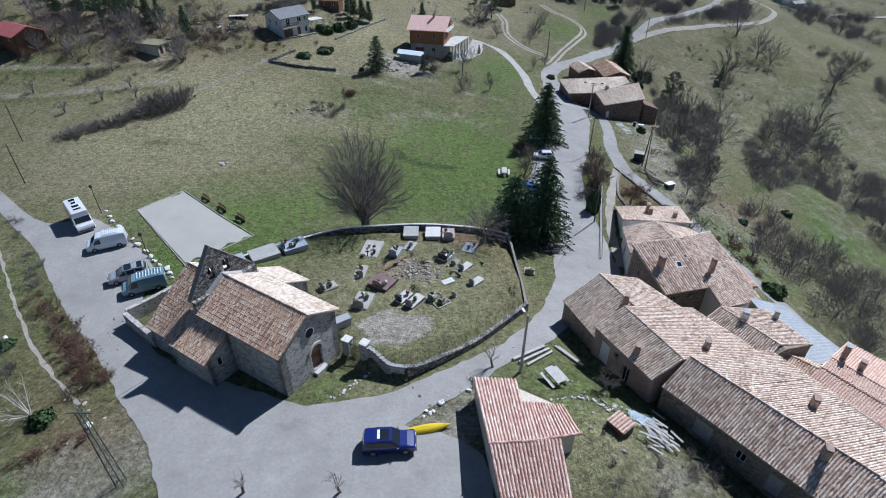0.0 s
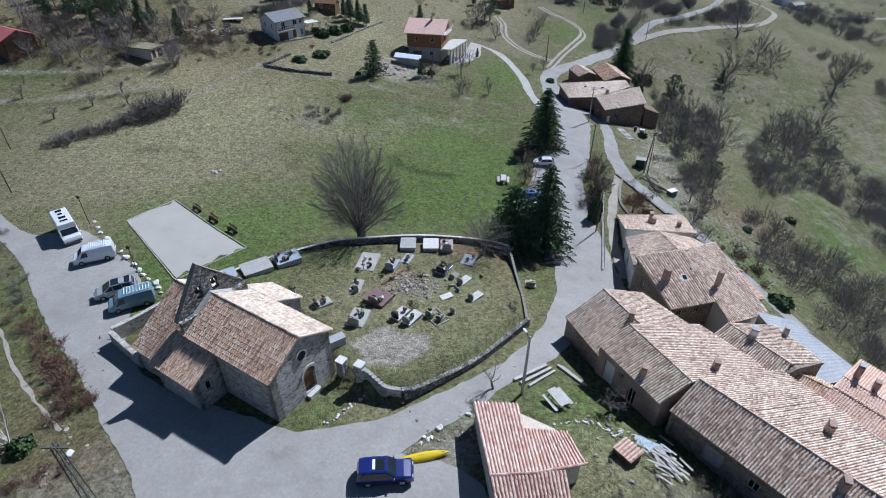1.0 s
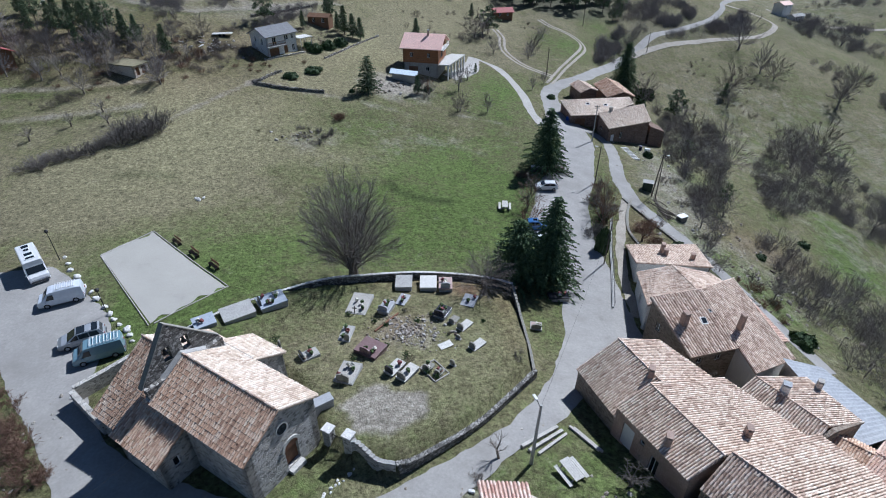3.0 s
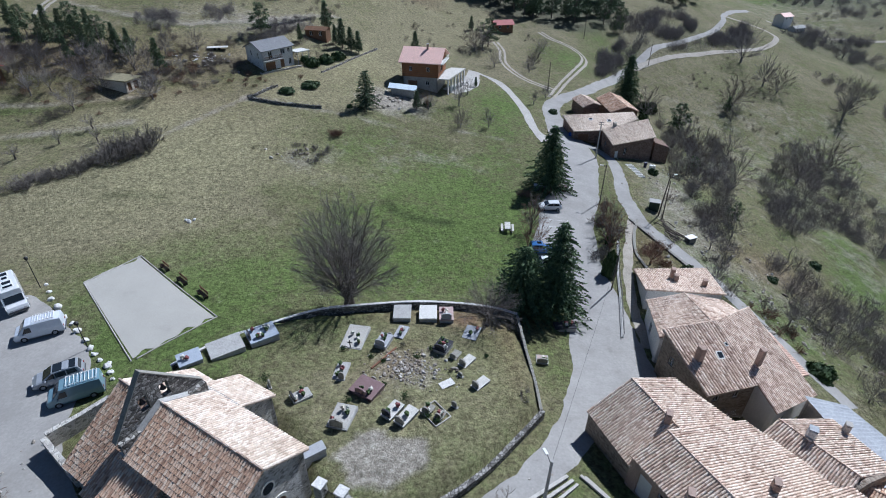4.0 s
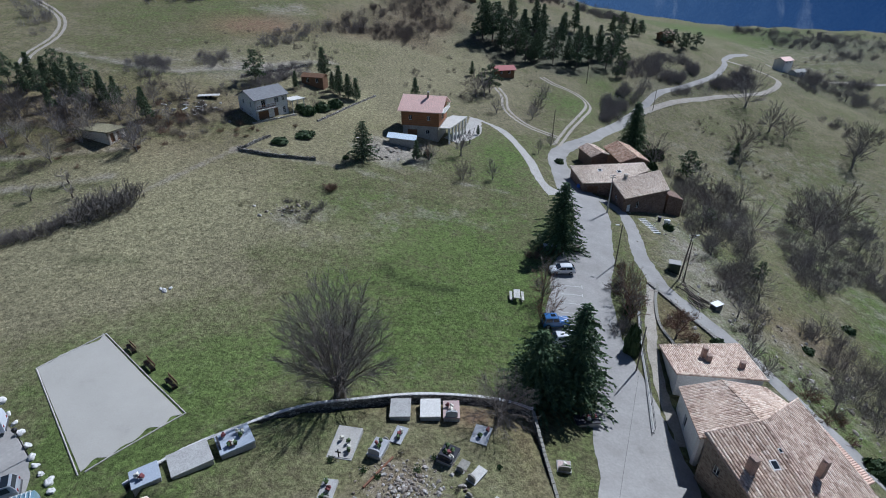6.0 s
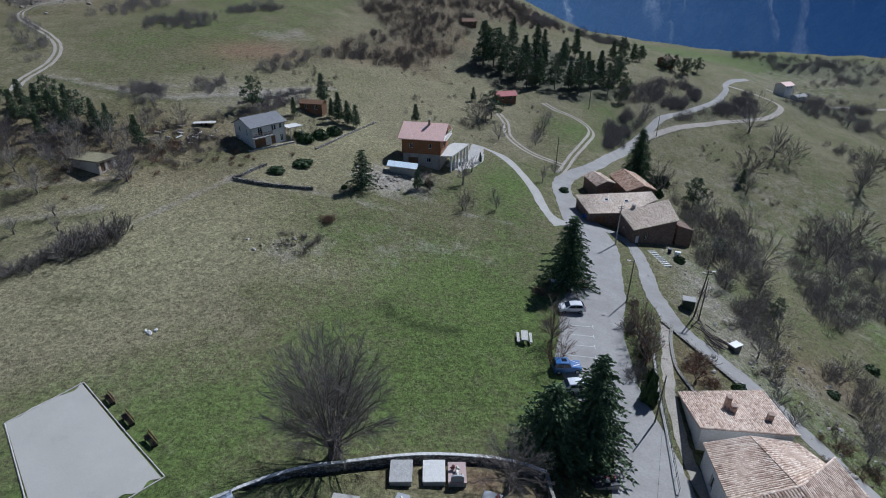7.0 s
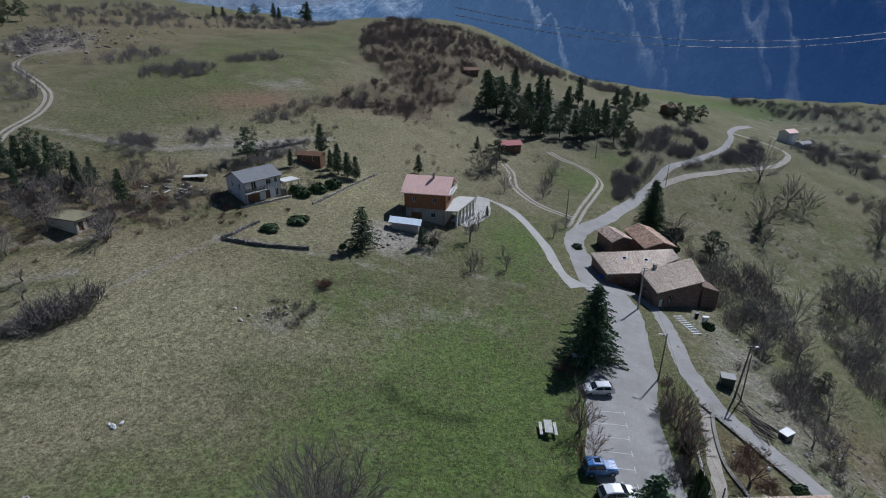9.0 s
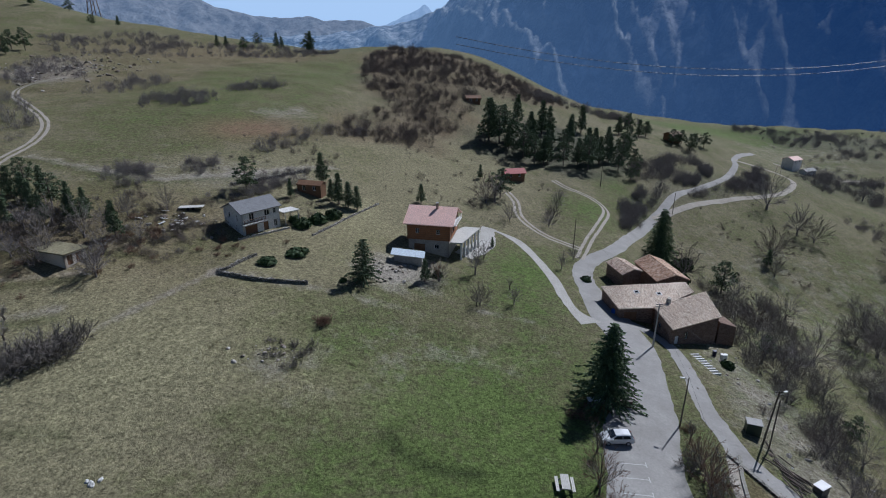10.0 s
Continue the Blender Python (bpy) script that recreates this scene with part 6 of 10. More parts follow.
stone_wall("graveyard_wall", "grey dry stone graveyard wall along the road", [(-3.5, 36.05), (-1.9, 37.05), (3.15, 41.2), (6.6, 45.05), (10.05, 49.15)], [2.0, 1.35, 0.2, -0.55, -1.2], 0.42, "stone_dark", coping="stone_dark", cope_step=0.34, seed=2, loose=0.07)
stone_wall("graveyard_wall", "curved rendered graveyard wall with a pale coping beside the gate", [(-7.5, 37.5), (-6.6, 37.3), (-5.2, 36.4), (-3.7, 36.1)], [3.3, 2.7, 2.0, 1.9], 0.34, "stone_wall", coping="concrete", cope_step=0.4, seed=3)
stone_wall("graveyard_wall", "low graveyard wall of grey stone by the roadside verge", [(9.9, 49.6), (9.9, 53), (9.6, 57), (9.35, 60.8), (9.2, 63.3)], [-1.35, -1.4, -1.2, -0.95, -0.9], 0.28, "stone_dark", coping="stone_slab", seed=4)
stone_wall("graveyard_wall", "curved back wall of the graveyard with pale coping stones", [(9.0, 63.5), (7, 64.4), (3.3, 65.1), (-3, 65.0), (-10, 63.7), (-14, 62.9), (-18.5, 61.3), (-24, 57.5), (-27.5, 53.5)], [-0.9, -0.85, -0.7, -0.2, 0.3, 0.4, 0.1, 0.5, 0.9], 0.30, "stone_dark", coping="white_rock", seed=5)
gate = thing("graveyard_gate", (-8.6, 38.2, 1.4), "dark iron graveyard gate between stone piers", "gate")
for x, y, z in ((-9.5, 38.7, 3.0), (-7.6, 37.7, 3.5)):
    bm = bmesh.new()
    box(bm, -0.38, -0.38, 0, 0.38, 0.38, z, 0.03, pose(x, y, 0, 0, 0, -28))
    p = part("pier", bm, M["stone_wall"], gate)
    bm = bmesh.new()
    box(bm, -0.46, -0.46, z, 0.46, 0.46, z + 0.14, 0.03, pose(x, y, 0, 0, 0, -28))
    part("pier_cap", bm, M["white_rock"], p)
for z in (1.5, 2.5):
    bm = bmesh.new()
    tube(bm, [(-9.2, 38.55, z), (-7.9, 37.85, z)], 0.03, 5)
    part("rail", bm, M["iron"], gate)
for k in range(11):
    bm = bmesh.new()
    x, y = -9.15 + 1.2 * k / 10, 38.52 - 0.65 * k / 10
    tube(bm, [(x, y, 1.3), (x, y, 2.7)], 0.018, 4)
    part("bar", bm, M["iron"], gate)
for path, lift, nm, lb in (([(-40.6, 128.9), (-37, 128.5), (-34.3, 128.3), (-29, 128.6), (-25.3, 129.0)], 0.6, "field_wall", "low dark dry stone wall across the meadow"), ([(-41, 129.4), (-39.7, 130.4), (-38.2, 133.4), (-36.2, 136.5)], 0.5, "field_wall", "tumbled dry stone wall beside the lawn"), ([(31.8, 80.5), (31.4, 85), (33, 91), (35, 95.5)], 0.2, "retaining_wall", "rough retaining wall beside the lower lane"), ([(33.6, 95.5), (36.4, 89.5), (39.6, 83)], 0.25, "lane_wall", "low stone edging wall of the lane"), ([(-28.2, 147.6), (-25.5, 153), (-23, 159), (-20.2, 165.2), (-17, 172)], 0.35, "field_wall", "dry stone wall running up the slope"), ([(-50, 165), (-45, 170.5), (-40, 177), (-36.7, 181.6)], 0.7, "field_wall", "tumbled dry stone wall above the white house"), ([(-41, 141.2), (-37.5, 144.6), (-33.2, 149.2)], 0.3, "terrace_wall", "pale low wall before the white house")):
    stone_wall(nm, lb, path, [ground(*p) + lift for p in path], 0.4, {"terrace_wall": "stone_wall", "retaining_wall": "stone_brown"}.get(nm, "stone_dark"), coping="stone_slab" if nm in ("lane_wall", "retaining_wall") else None, cope_step=0.6, n=9, seed=8, loose=0.16)
srng = random.Random(12)
for k in range(15):
    f = k / 14
    x, y = -10.2 + 2.9 * f + srng.gauss(0, 0.12), 33.1 + 3.4 * f ** 1.3 + srng.gauss(0, 0.12)
    s_ = srng.uniform(0.07, 0.16)
    bm = bmesh.new()
    blob(bm, (x, y, ground(x, y) + s_ * 0.4), (s_ * 1.3, s_, s_ * 0.8), srng, 2)
    tagged(part("edging_stone", bm, M["white_rock"]), "small white stone edging a grass patch", "stone", "edging stones by the church")


# ---- graves ----
def grave(x, y, yaw, w, l, h, mat, stone=None, stone_h=0.9, border=0.0, cross=False, label="", pots=0, slope=0.0):
    """A tomb slab on a low plinth, with a headstone at its far end."""
    rng = random.Random(int(x * 31 + y * 17))
    z = ground(x, y)
    ob = thing("grave", (x, y, z), label, "grave", "graves of the churchyard")
    m = pose(x, y, z, 0, 0, yaw)
    bm = bmesh.new()
    box(bm, -w / 2, -l / 2, -0.5, w / 2, l / 2, h * 0.75, 0.02, m)
    part("plinth", bm, M["concrete"] if mat != "marble_purple" else M["marble_purple"], ob)
    bm = bmesh.new()
    if border:
        box(bm, -w / 2 + 0.12, -l / 2 + 0.12, h * 0.75, w / 2 - 0.12, l / 2 - 0.12, h * 0.75 + 0.05, 0, m)
    else:
        box(bm, -w / 2 - 0.05, -l / 2 - 0.05, h * 0.75 + 0.003, w / 2 + 0.05, l / 2 + 0.05, h, 0.02, m)
    part("slab", bm, M[mat], ob)
    if stone:
        bm = bmesh.new()
        ww = min(0.6, w * 0.42)
        prof = [(-ww, 0), (ww, 0), (ww, stone_h * 0.75), (ww * 0.6, stone_h * 0.95), (0, stone_h), (-ww * 0.6, stone_h * 0.95), (-ww, stone_h * 0.75)]
        prism(bm, [m @ Vector((a, 0.22 - l / 2, h + b)) for a, b in prof], [m @ Vector((a, 0.06 - l / 2, h + b)) for a, b in prof])
        part("headstone", bm, M[stone], ob)
    if cross:
        bm = bmesh.new()
        box(bm, -0.05, 0.07 - l / 2, h, 0.05, 0.15 - l / 2, h + 1.0, 0.01, m)
        box(bm, -0.28, 0.07 - l / 2, h + 0.62, 0.28, 0.15 - l / 2, h + 0.72, 0.01, m)
        part("cross", bm, M["iron"], ob, weld=True)
    for k in range(pots):
        px, py = rng.uniform(-w * 0.35, w * 0.35), rng.uniform(-l * 0.35, l * 0.3)
        c = m @ Vector((px, py, h))
        bm = bmesh.new()
        tube(bm, [c, c + Vector((0, 0, 0.22))], [0.11, 0.17], 8)
        pot = part("flower_pot", bm, M[rng.choice(("concrete", "iron", "pot"))], ob)
        bm = bmesh.new()
        blob(bm, c + Vector((0, 0, 0.34)), (0.2, 0.2, 0.19), rng, 2, 0.55)
        part("bouquet", bm, M[rng.choice(("leaf", "flower_red", "flower_white", "leaf"))], pot)
    return ob


G = [
    (-4.45, 63.0, 0, 2.0, 2.4, 0.75, "concrete", None, 0, 0, False, "plain grey concrete tomb against the back wall", 0),
    (-1.4, 63.1, 0, 2.0, 2.4, 0.75, "white_slab", None, 0, 0, False, "pale cream tomb slab against the back wall", 0),
    (0.75, 63.0, 0, 1.6, 2.3, 0.7, "marble_pink", "marble_grey", 0.8, 0, False, "pink marble tomb with pots of flowers", 4),
    (-9.4, 58.4, -10, 2.4, 3.8, 0.35, "gravel", None, 0, 1, True, "wide gravel grave with a stone border and iron cross", 4),
    (-6.2, 57.6, -20, 1.3, 2.0, 0.6, "marble_grey", "marble_grey", 0.7, 0, False, "grey marble tomb with black pots", 3),
    (-4.4, 59.6, -20, 1.1, 2.0, 0.25, "marble_grey", None, 0, 0, False, "low grey marble grave slab", 3),
    (0.3, 57.0, -28, 1.5, 1.9, 0.65, "marble_dark", "marble_dark", 0.6, 0, False, "dark polished granite tomb with plaques", 5),
    (-10.1, 52.7, -8, 1.3, 2.6, 0.2, "concrete", None, 0, 1, False, "old low grave with dry plants", 3),
    (-7.2, 50.1, -30, 2.6, 2.2, 0.55, "marble_purple", "marble_purple", 0.7, 0, False, "wide reddish-purple granite tomb", 3),
    (2.8, 54.9, -40, 0.9, 1.9, 0.22, "pale_stone", "stone_slab", 0.8, 0, False, "weathered grey grave slab with an upright headstone", 0),
    (4.0, 51.6, -45, 0.9, 1.9, 0.22, "pale_stone", "stone_slab", 0.8, 0, False, "old grave slab with a rounded headstone", 0),
    (1.6, 55.9, -30, 0.8, 1.4, 0.15, "stone_slab", "stone_slab", 0.6, 0, False, "small mossy grave with a low headstone", 0),
    (3.6, 60.0, -20, 1.6, 2.2, 0.25, "marble_grey", None, 0, 0, False, "bluish marble grave under the bare tree", 2),
    (-9.0, 46.4, -14, 2.0, 2.8, 0.4, "gravel", "stone_slab", 0.9, 1, True, "bordered grave with white gravel and dark vases", 4),
    (-4.5, 47.3, -35, 1.1, 2.1, 0.4, "pale_stone", "marble_dark", 0.8, 0, False, "pale stone tomb with a dark headstone", 3),
    (-3.2, 46.6, -35, 1.1, 2.3, 0.4, "pale_stone", "stone_slab", 0.8, 0, False, "pale stone tomb with a worn headstone", 2),
    (-1.2, 47.6, -30, 0.8, 1.2, 0.25, "stone_slab", "stone_slab", 0.7, 0, False, "small old grave with dark shrubs", 2),
    (-0.1, 46.9, -30, 0.7, 1.1, 0.25, "stone_slab", "stone_slab", 0.6, 0, False, "small old grave overgrown with grass", 2),
    (0.6, 51.3, -60, 0.8, 1.4, 0.15, "white_slab", None, 0, 0, False, "broken white slab lying in the grass", 0),
    (-13.3, 49.0, -55, 1.3, 1.9, 0.35, "gravel", "marble_dark", 0.6, 1, False, "grave with white gravel and a green shrub by the church", 4),
    (-25.6, 53.8, -57, 2.0, 2.2, 0.5, "marble_blue", None, 0, 0, False, "light blue-grey tomb slab by the court wall", 2),
    (-22.6, 55.7, -57, 2.6, 3.4, 0.65, "concrete", None, 0, 0, False, "broad pale concrete family tomb", 0),
    (-19.4, 57.9, -57, 2.4, 3.0, 0.85, "marble_blue", "marble_dark", 0.8, 0, False, "blue-grey granite tomb crowded with plaques", 8),
    (11.7, 58.4, -8, 1.4, 1.4, 0.3, "marble_pink", "stone_slab", 0.6, 1, False, "small roadside grave plot with pots", 3),
    (15.7, 65.0, 6, 2.6, 1.3, 0.6, "marble_dark", None, 0, 0, False, "dark trough of flowers and plaques under the spruces", 4),
    (-11.2, 41.6, -57, 0.9, 3.2, 0.9, "marble_grey", None, 0, 0, False, "narrow pale tomb along the church wall", 3),
]
for g in G:
    grave(*g)
prng = random.Random(44)
for x, y, h in ((-3.5, 49.0, 0.9), (-3.0, 48.4, 1.0), (-1.2, 46.8, 0.8), (-0.3, 46.2, 0.7), (-17.2, 51.0, 0.9), (5.0, 56.0, 0.4), (-7.3, 55.0, 0.7), (-4.1, 57.2, 0.6), (-2.5, 55.2, 0.8), (-10.1, 52.0, 0.6), (-8.8, 48.5, 0.7), (-5.6, 50.8, 0.5), (-10.4, 56.2, 0.6), (1.0, 53.2, 0.4), (-6.0, 54.4, 0.5), (-1.0, 56.8, 0.5)):
    z = ground(x, y)
    V, F = [], []
    for k in range(150):
        d = Vector((prng.gauss(0, 0.5), prng.gauss(0, 0.5), 1)).normalized()
        c = Vector((x, y, z)) + d * h * prng.uniform(0.25, 1.0)
        u = Vector((prng.gauss(0, 1), prng.gauss(0, 1), prng.gauss(0, 1))).normalized() * 0.07
        w = u.orthogonal().normalized() * 0.045
        i = len(V)
        V += [tuple(c - u), tuple(c + w), tuple(c + u), tuple(c - w)]
        F.append((i, i + 1, i + 2, i + 3))
    for k in range(5):
        i = len(V)
        p, d = Vector((x, y, z - 0.05)), Vector((prng.gauss(0, 0.4), prng.gauss(0, 0.4), 1)).normalized() * h * 0.8
        V += [tuple(p + Vector((0.02, 0, 0))), tuple(p - Vector((0.02, 0, 0))), tuple(p + d)]
        F.append((i, i + 1, i + 2))
    tagged(mesh_object("grave_plant", V, F, M[prng.choice(("leaf", "grass_dry", "leaf"))]), "small bushy plant growing beside a grave", "plant", "plants among the graves")
for x, y, yaw, h in ((-9.9, 51.6, -8, 1.0), (-16.6, 50.2, -57, 0.9), (-7.6, 51.9, -30, 0.5), (-6.7, 51.6, -30, 0.5), (1.3, 48.2, -35, 0.8), (-5.6, 58.6, -20, 0.8), (2.0, 52.6, -40, 0.5)):
    z = ground(x, y)
    st = thing("headstone", (x, y, z), "old upright headstone leaning in the grass", "headstone", "headstones of the churchyard")
    bm = bmesh.new()
    m = pose(x, y, z, prng.uniform(-8, 8), prng.uniform(-6, 6), yaw)
    prof = [(-0.27, -0.2), (0.27, -0.2), (0.27, h * 0.75), (0.15, h * 0.95), (0, h), (-0.15, h * 0.95), (-0.27, h * 0.75)]
    prism(bm, [m @ Vector((a, -0.07, b)) for a, b in prof], [m @ Vector((a, 0.07, b)) for a, b in prof])
    part("stone", bm, M["stone_slab"], st)
    bm = bmesh.new()
    box(bm, -0.36, -0.16, -0.2, 0.36, 0.16, 0.1, 0.02, m)
    part("foot", bm, M["concrete"], st)
bm = bmesh.new()
tube(bm, [(-4.8, 56.8, ground(-4.8, 56.8) + 0.15), (-7.1, 53.3, ground(-7.1, 53.3) + 0.12)], 0.11, 7)
tagged(part("fallen_beam", bm, M["wood_door"]), "long rust-brown beam lying among the graves", "beam")
plot = thing("grave_plot", (-0.9, 47.1, ground(-0.9, 47.1)), "empty grave plot framed by narrow weathered boards", "grave plot")
for a, b in (((-2.0, 47.6), (-0.6, 48.9)), ((-0.6, 48.9), (0.9, 46.9)), ((0.9, 46.9), (-0.5, 45.6)), ((-0.5, 45.6), (-2.0, 47.6))):
    bm = bmesh.new()
    tube(bm, [(*a, ground(*a) + 0.08), (*b, ground(*b) + 0.08)], 0.07, 5)
    part("board", bm, M["wood_grey"], plot)
rng = random.Random(5)
rub = thing("rubble_heap", (-3.4, 53.2, ground(-3.4, 53.2)), "sprawling heap of broken stones and rubble between the graves", "rubble", kind="stuff")
bm = bmesh.new()
for k in range(460):
    a, r = rng.random() * math.tau, abs(rng.gauss(0, 1)) ** 0.9
    x, y = -3.5 + math.cos(a) * r * 2.5, 53.6 + math.sin(a) * r * 2.0
    s = 0.05 + 0.19 * rng.random() ** 2.4
    blob(bm, (x, y, ground(x, y) + s * 0.35), (s * rng.uniform(0.8, 1.6), s, s * rng.uniform(0.45, 0.8)), rng, 1)
part("stones", bm, M["rubble"], rub)


# ---- trees and shrubs ----
def bar3(V, F, p, q, r0, r1):
    d = (q - p).normalized()
    u = d.orthogonal().normalized()
    w = d.cross(u)
    n = len(V)
    for c, r in ((p, r0), (q, r1)):
        for k in range(3):
            a = k * math.tau / 3
            V.append(c + (u * math.cos(a) + w * math.sin(a)) * r)
    for k in range(3):
        F.append((n + k, n + (k + 1) % 3, n + 3 + (k + 1) % 3, n + 3 + k))


def grow(V, F, rng, p, d, length, r, level, cfg):
    """One bough in three bends, with side shoots."""
    lift, shoots, shrink, spread = cfg["lift"], cfg["shoots"], cfg["shrink"], cfg["spread"]
    if level <= 0:
        bar3(V, F, p, p + d * length, r, max(0.004, r * 0.4))
        return
    pts = [p]
    for k in range(3):
        d = (d + Vector((rng.gauss(0, 0.12), rng.gauss(0, 0.12), rng.gauss(0, 0.08) + lift))).normalized()
        pts.append(pts[-1] + d * length / 3)
    tip = max(cfg.get("tip", 0.006), r * 0.35)
    for k in range(3):
        bar3(V, F, pts[k], pts[k + 1], r + (tip - r) * k / 3, r + (tip - r) * (k + 1) / 3)
    for k in range(shoots[min(len(shoots) - 1, level - 1)]):
        f = 0.2 + 0.8 * rng.random()
        i = min(2, int(f * 3))
        q = pts[i].lerp(pts[i + 1], f * 3 - i)
        side = Vector((rng.gauss(0, 1), rng.gauss(0, 1), rng.gauss(0, 0.6)))
        nd = (d * 1.0 + side.normalized() * spread).normalized()
        grow(V, F, rng, q, nd, length * shrink * rng.uniform(0.7, 1.15), max(cfg.get("tip", 0.007), r * 0.5), level - 1, cfg)


def bare_tree(name, label, x, y, h, seed, stems=7, lean=0.45, trunk_h=1.2, trunk_r=0.3, lift=0.10, shoots=(5, 6, 6), shrink=0.5, spread=0.75, level=3, twig="twig", group="", z=None, category="tree", reach=0.62, tip=0.007, bough=0.42, vase=False):
    rng = random.Random(seed)
    base = Vector((x, y, ground(x, y) if z is None else z))
    ob = thing(name, base, label, category, group)
    bm = bmesh.new()
    top = base + Vector((rng.gauss(0, 0.1), rng.gauss(0, 0.1), trunk_h))
    tube(bm, [base - Vector((0, 0, 0.4)), base + Vector((0, 0, 0.15)), base.lerp(top, 0.6), top], [trunk_r * 1.5, trunk_r * 1.15, trunk_r, trunk_r * 0.95], 9)
    part("trunk", bm, M["bark"], ob)
    V, F = [], []
    cfg = {"lift": lift, "shoots": shoots, "shrink": shrink, "spread": spread, "tip": tip}
    for k in range(stems):
        a = (k + rng.random() * 0.6) / stems * math.tau
        t = lean * math.sqrt((k % 3 + 0.6) / 3) if not vase else lean * ((k * 7 % stems + 0.5) / stems) ** 0.65
        d = Vector((math.cos(a) * t, math.sin(a) * t, 1)).normalized()
        grow(V, F, rng, top - Vector((0, 0, 0.3 * rng.random() * trunk_h)), d, (h - trunk_h) * reach * rng.uniform(0.85, 1.1) * (1 - 0.42 * t / lean if vase else 1), trunk_r * bough, level, cfg)
    mesh_object("crown", [tuple(v) for v in V], F, M[twig], ob)
    return ob


def bush_mesh(name, seed, stems, level, twig, lift=0.06, lean=1.0):
    rng = random.Random(seed)
    V, F = [], []
    cfg = {"lift": lift, "shoots": (6, 4), "shrink": 0.5, "spread": 0.8, "tip": 0.0065}
    for k in range(stems):
        a, t = rng.random() * math.tau, lean * rng.random() ** 0.6
        d = Vector((math.cos(a) * t, math.sin(a) * t, 1)).normalized()
        grow(V, F, rng, Vector((math.cos(a) * 0.25 * t, math.sin(a) * 0.25 * t, -0.15)), d, 0.72 * rng.uniform(0.6, 1.1), 0.014, level, cfg)
    me = bpy.data.meshes.new(name)
    me.from_pydata([tuple(v) for v in V], [], F)
    me.materials.append(M[twig])
    return me


def needle_crown(rng, h, r, whorls, per, sprays, droop, lo=0.06, taper=0.85, size=0.42):
    """Drooping boughs in whorls; some reach far out, some are short, so that the outline is uneven."""
    V, F = [], []
    for wv in range(whorls):
        f = lo + (1 - lo) * (wv + rng.random() * 0.5) / whorls
        z = f * h
        rad = r * (1 - f) ** taper * rng.uniform(0.82, 1.12) + 0.08 * r
        n = max(4, int(per * (1 - 0.5 * f)))
        for b in range(n):
            a = (b + rng.random() * 0.8) / n * math.tau
            out = Vector((math.cos(a), math.sin(a), 0))
            L = rad * (rng.uniform(0.45, 0.9) if rng.random() < 0.55 else rng.uniform(0.9, 1.15))
            m = max(2, int(sprays * L / r + 1.5))
            for s in range(m):
                g = (s + 0.6) / m
                c = Vector((0, 0, z)) + out * (L * g) + Vector((0, 0, -droop * L * g * g + rng.gauss(0, 0.05)))
                for q in range(3):
                    d = (out + Vector((rng.gauss(0, 0.55), rng.gauss(0, 0.55), rng.gauss(-0.25, 0.3)))).normalized()
                    u = d.cross(Vector((rng.gauss(0, 1), rng.gauss(0, 1), rng.gauss(0, 1)))).normalized()
                    ln, wd = size * rng.uniform(0.7, 1.3), size * rng.uniform(0.22, 0.36)
                    i = len(V)
                    V += [c - d * ln * 0.35, c + u * wd, c + d * ln * 0.75, c - u * wd]
                    F.append((i, i + 1, i + 2, i + 3))
    return V, F


def conifer_model(seed, h, r, mat, whorls=30, per=10, sprays=6, droop=0.35, lo=0.05, taper=0.85, size=0.42, name="spruce_tree", label="", category="tree"):
    rng = random.Random(seed)
    ob = thing(name, (0, 0, 0), label, category)
    bm = bmesh.new()
    tube(bm, [(0, 0, -0.5), (0, 0, h * 0.4), (0, 0, h * 0.97)], [0.02 * h, 0.013 * h, 0.02], 8)
    part("trunk", bm, M["bark"], ob)
    V, F = needle_crown(rng, h, r, whorls, per, sprays, droop, lo, taper, size)
    mesh_object("crown", [tuple(v) for v in V], F, M[mat], ob)
    return ob


def place(ob, x, y, s=1.0, yaw=0.0, sz=None, z=None):
    z = ground(x, y) if z is None else z
    return pose(x, y, z, 0, 0, yaw) @ Matrix.Diagonal((s, s, sz or s, 1))


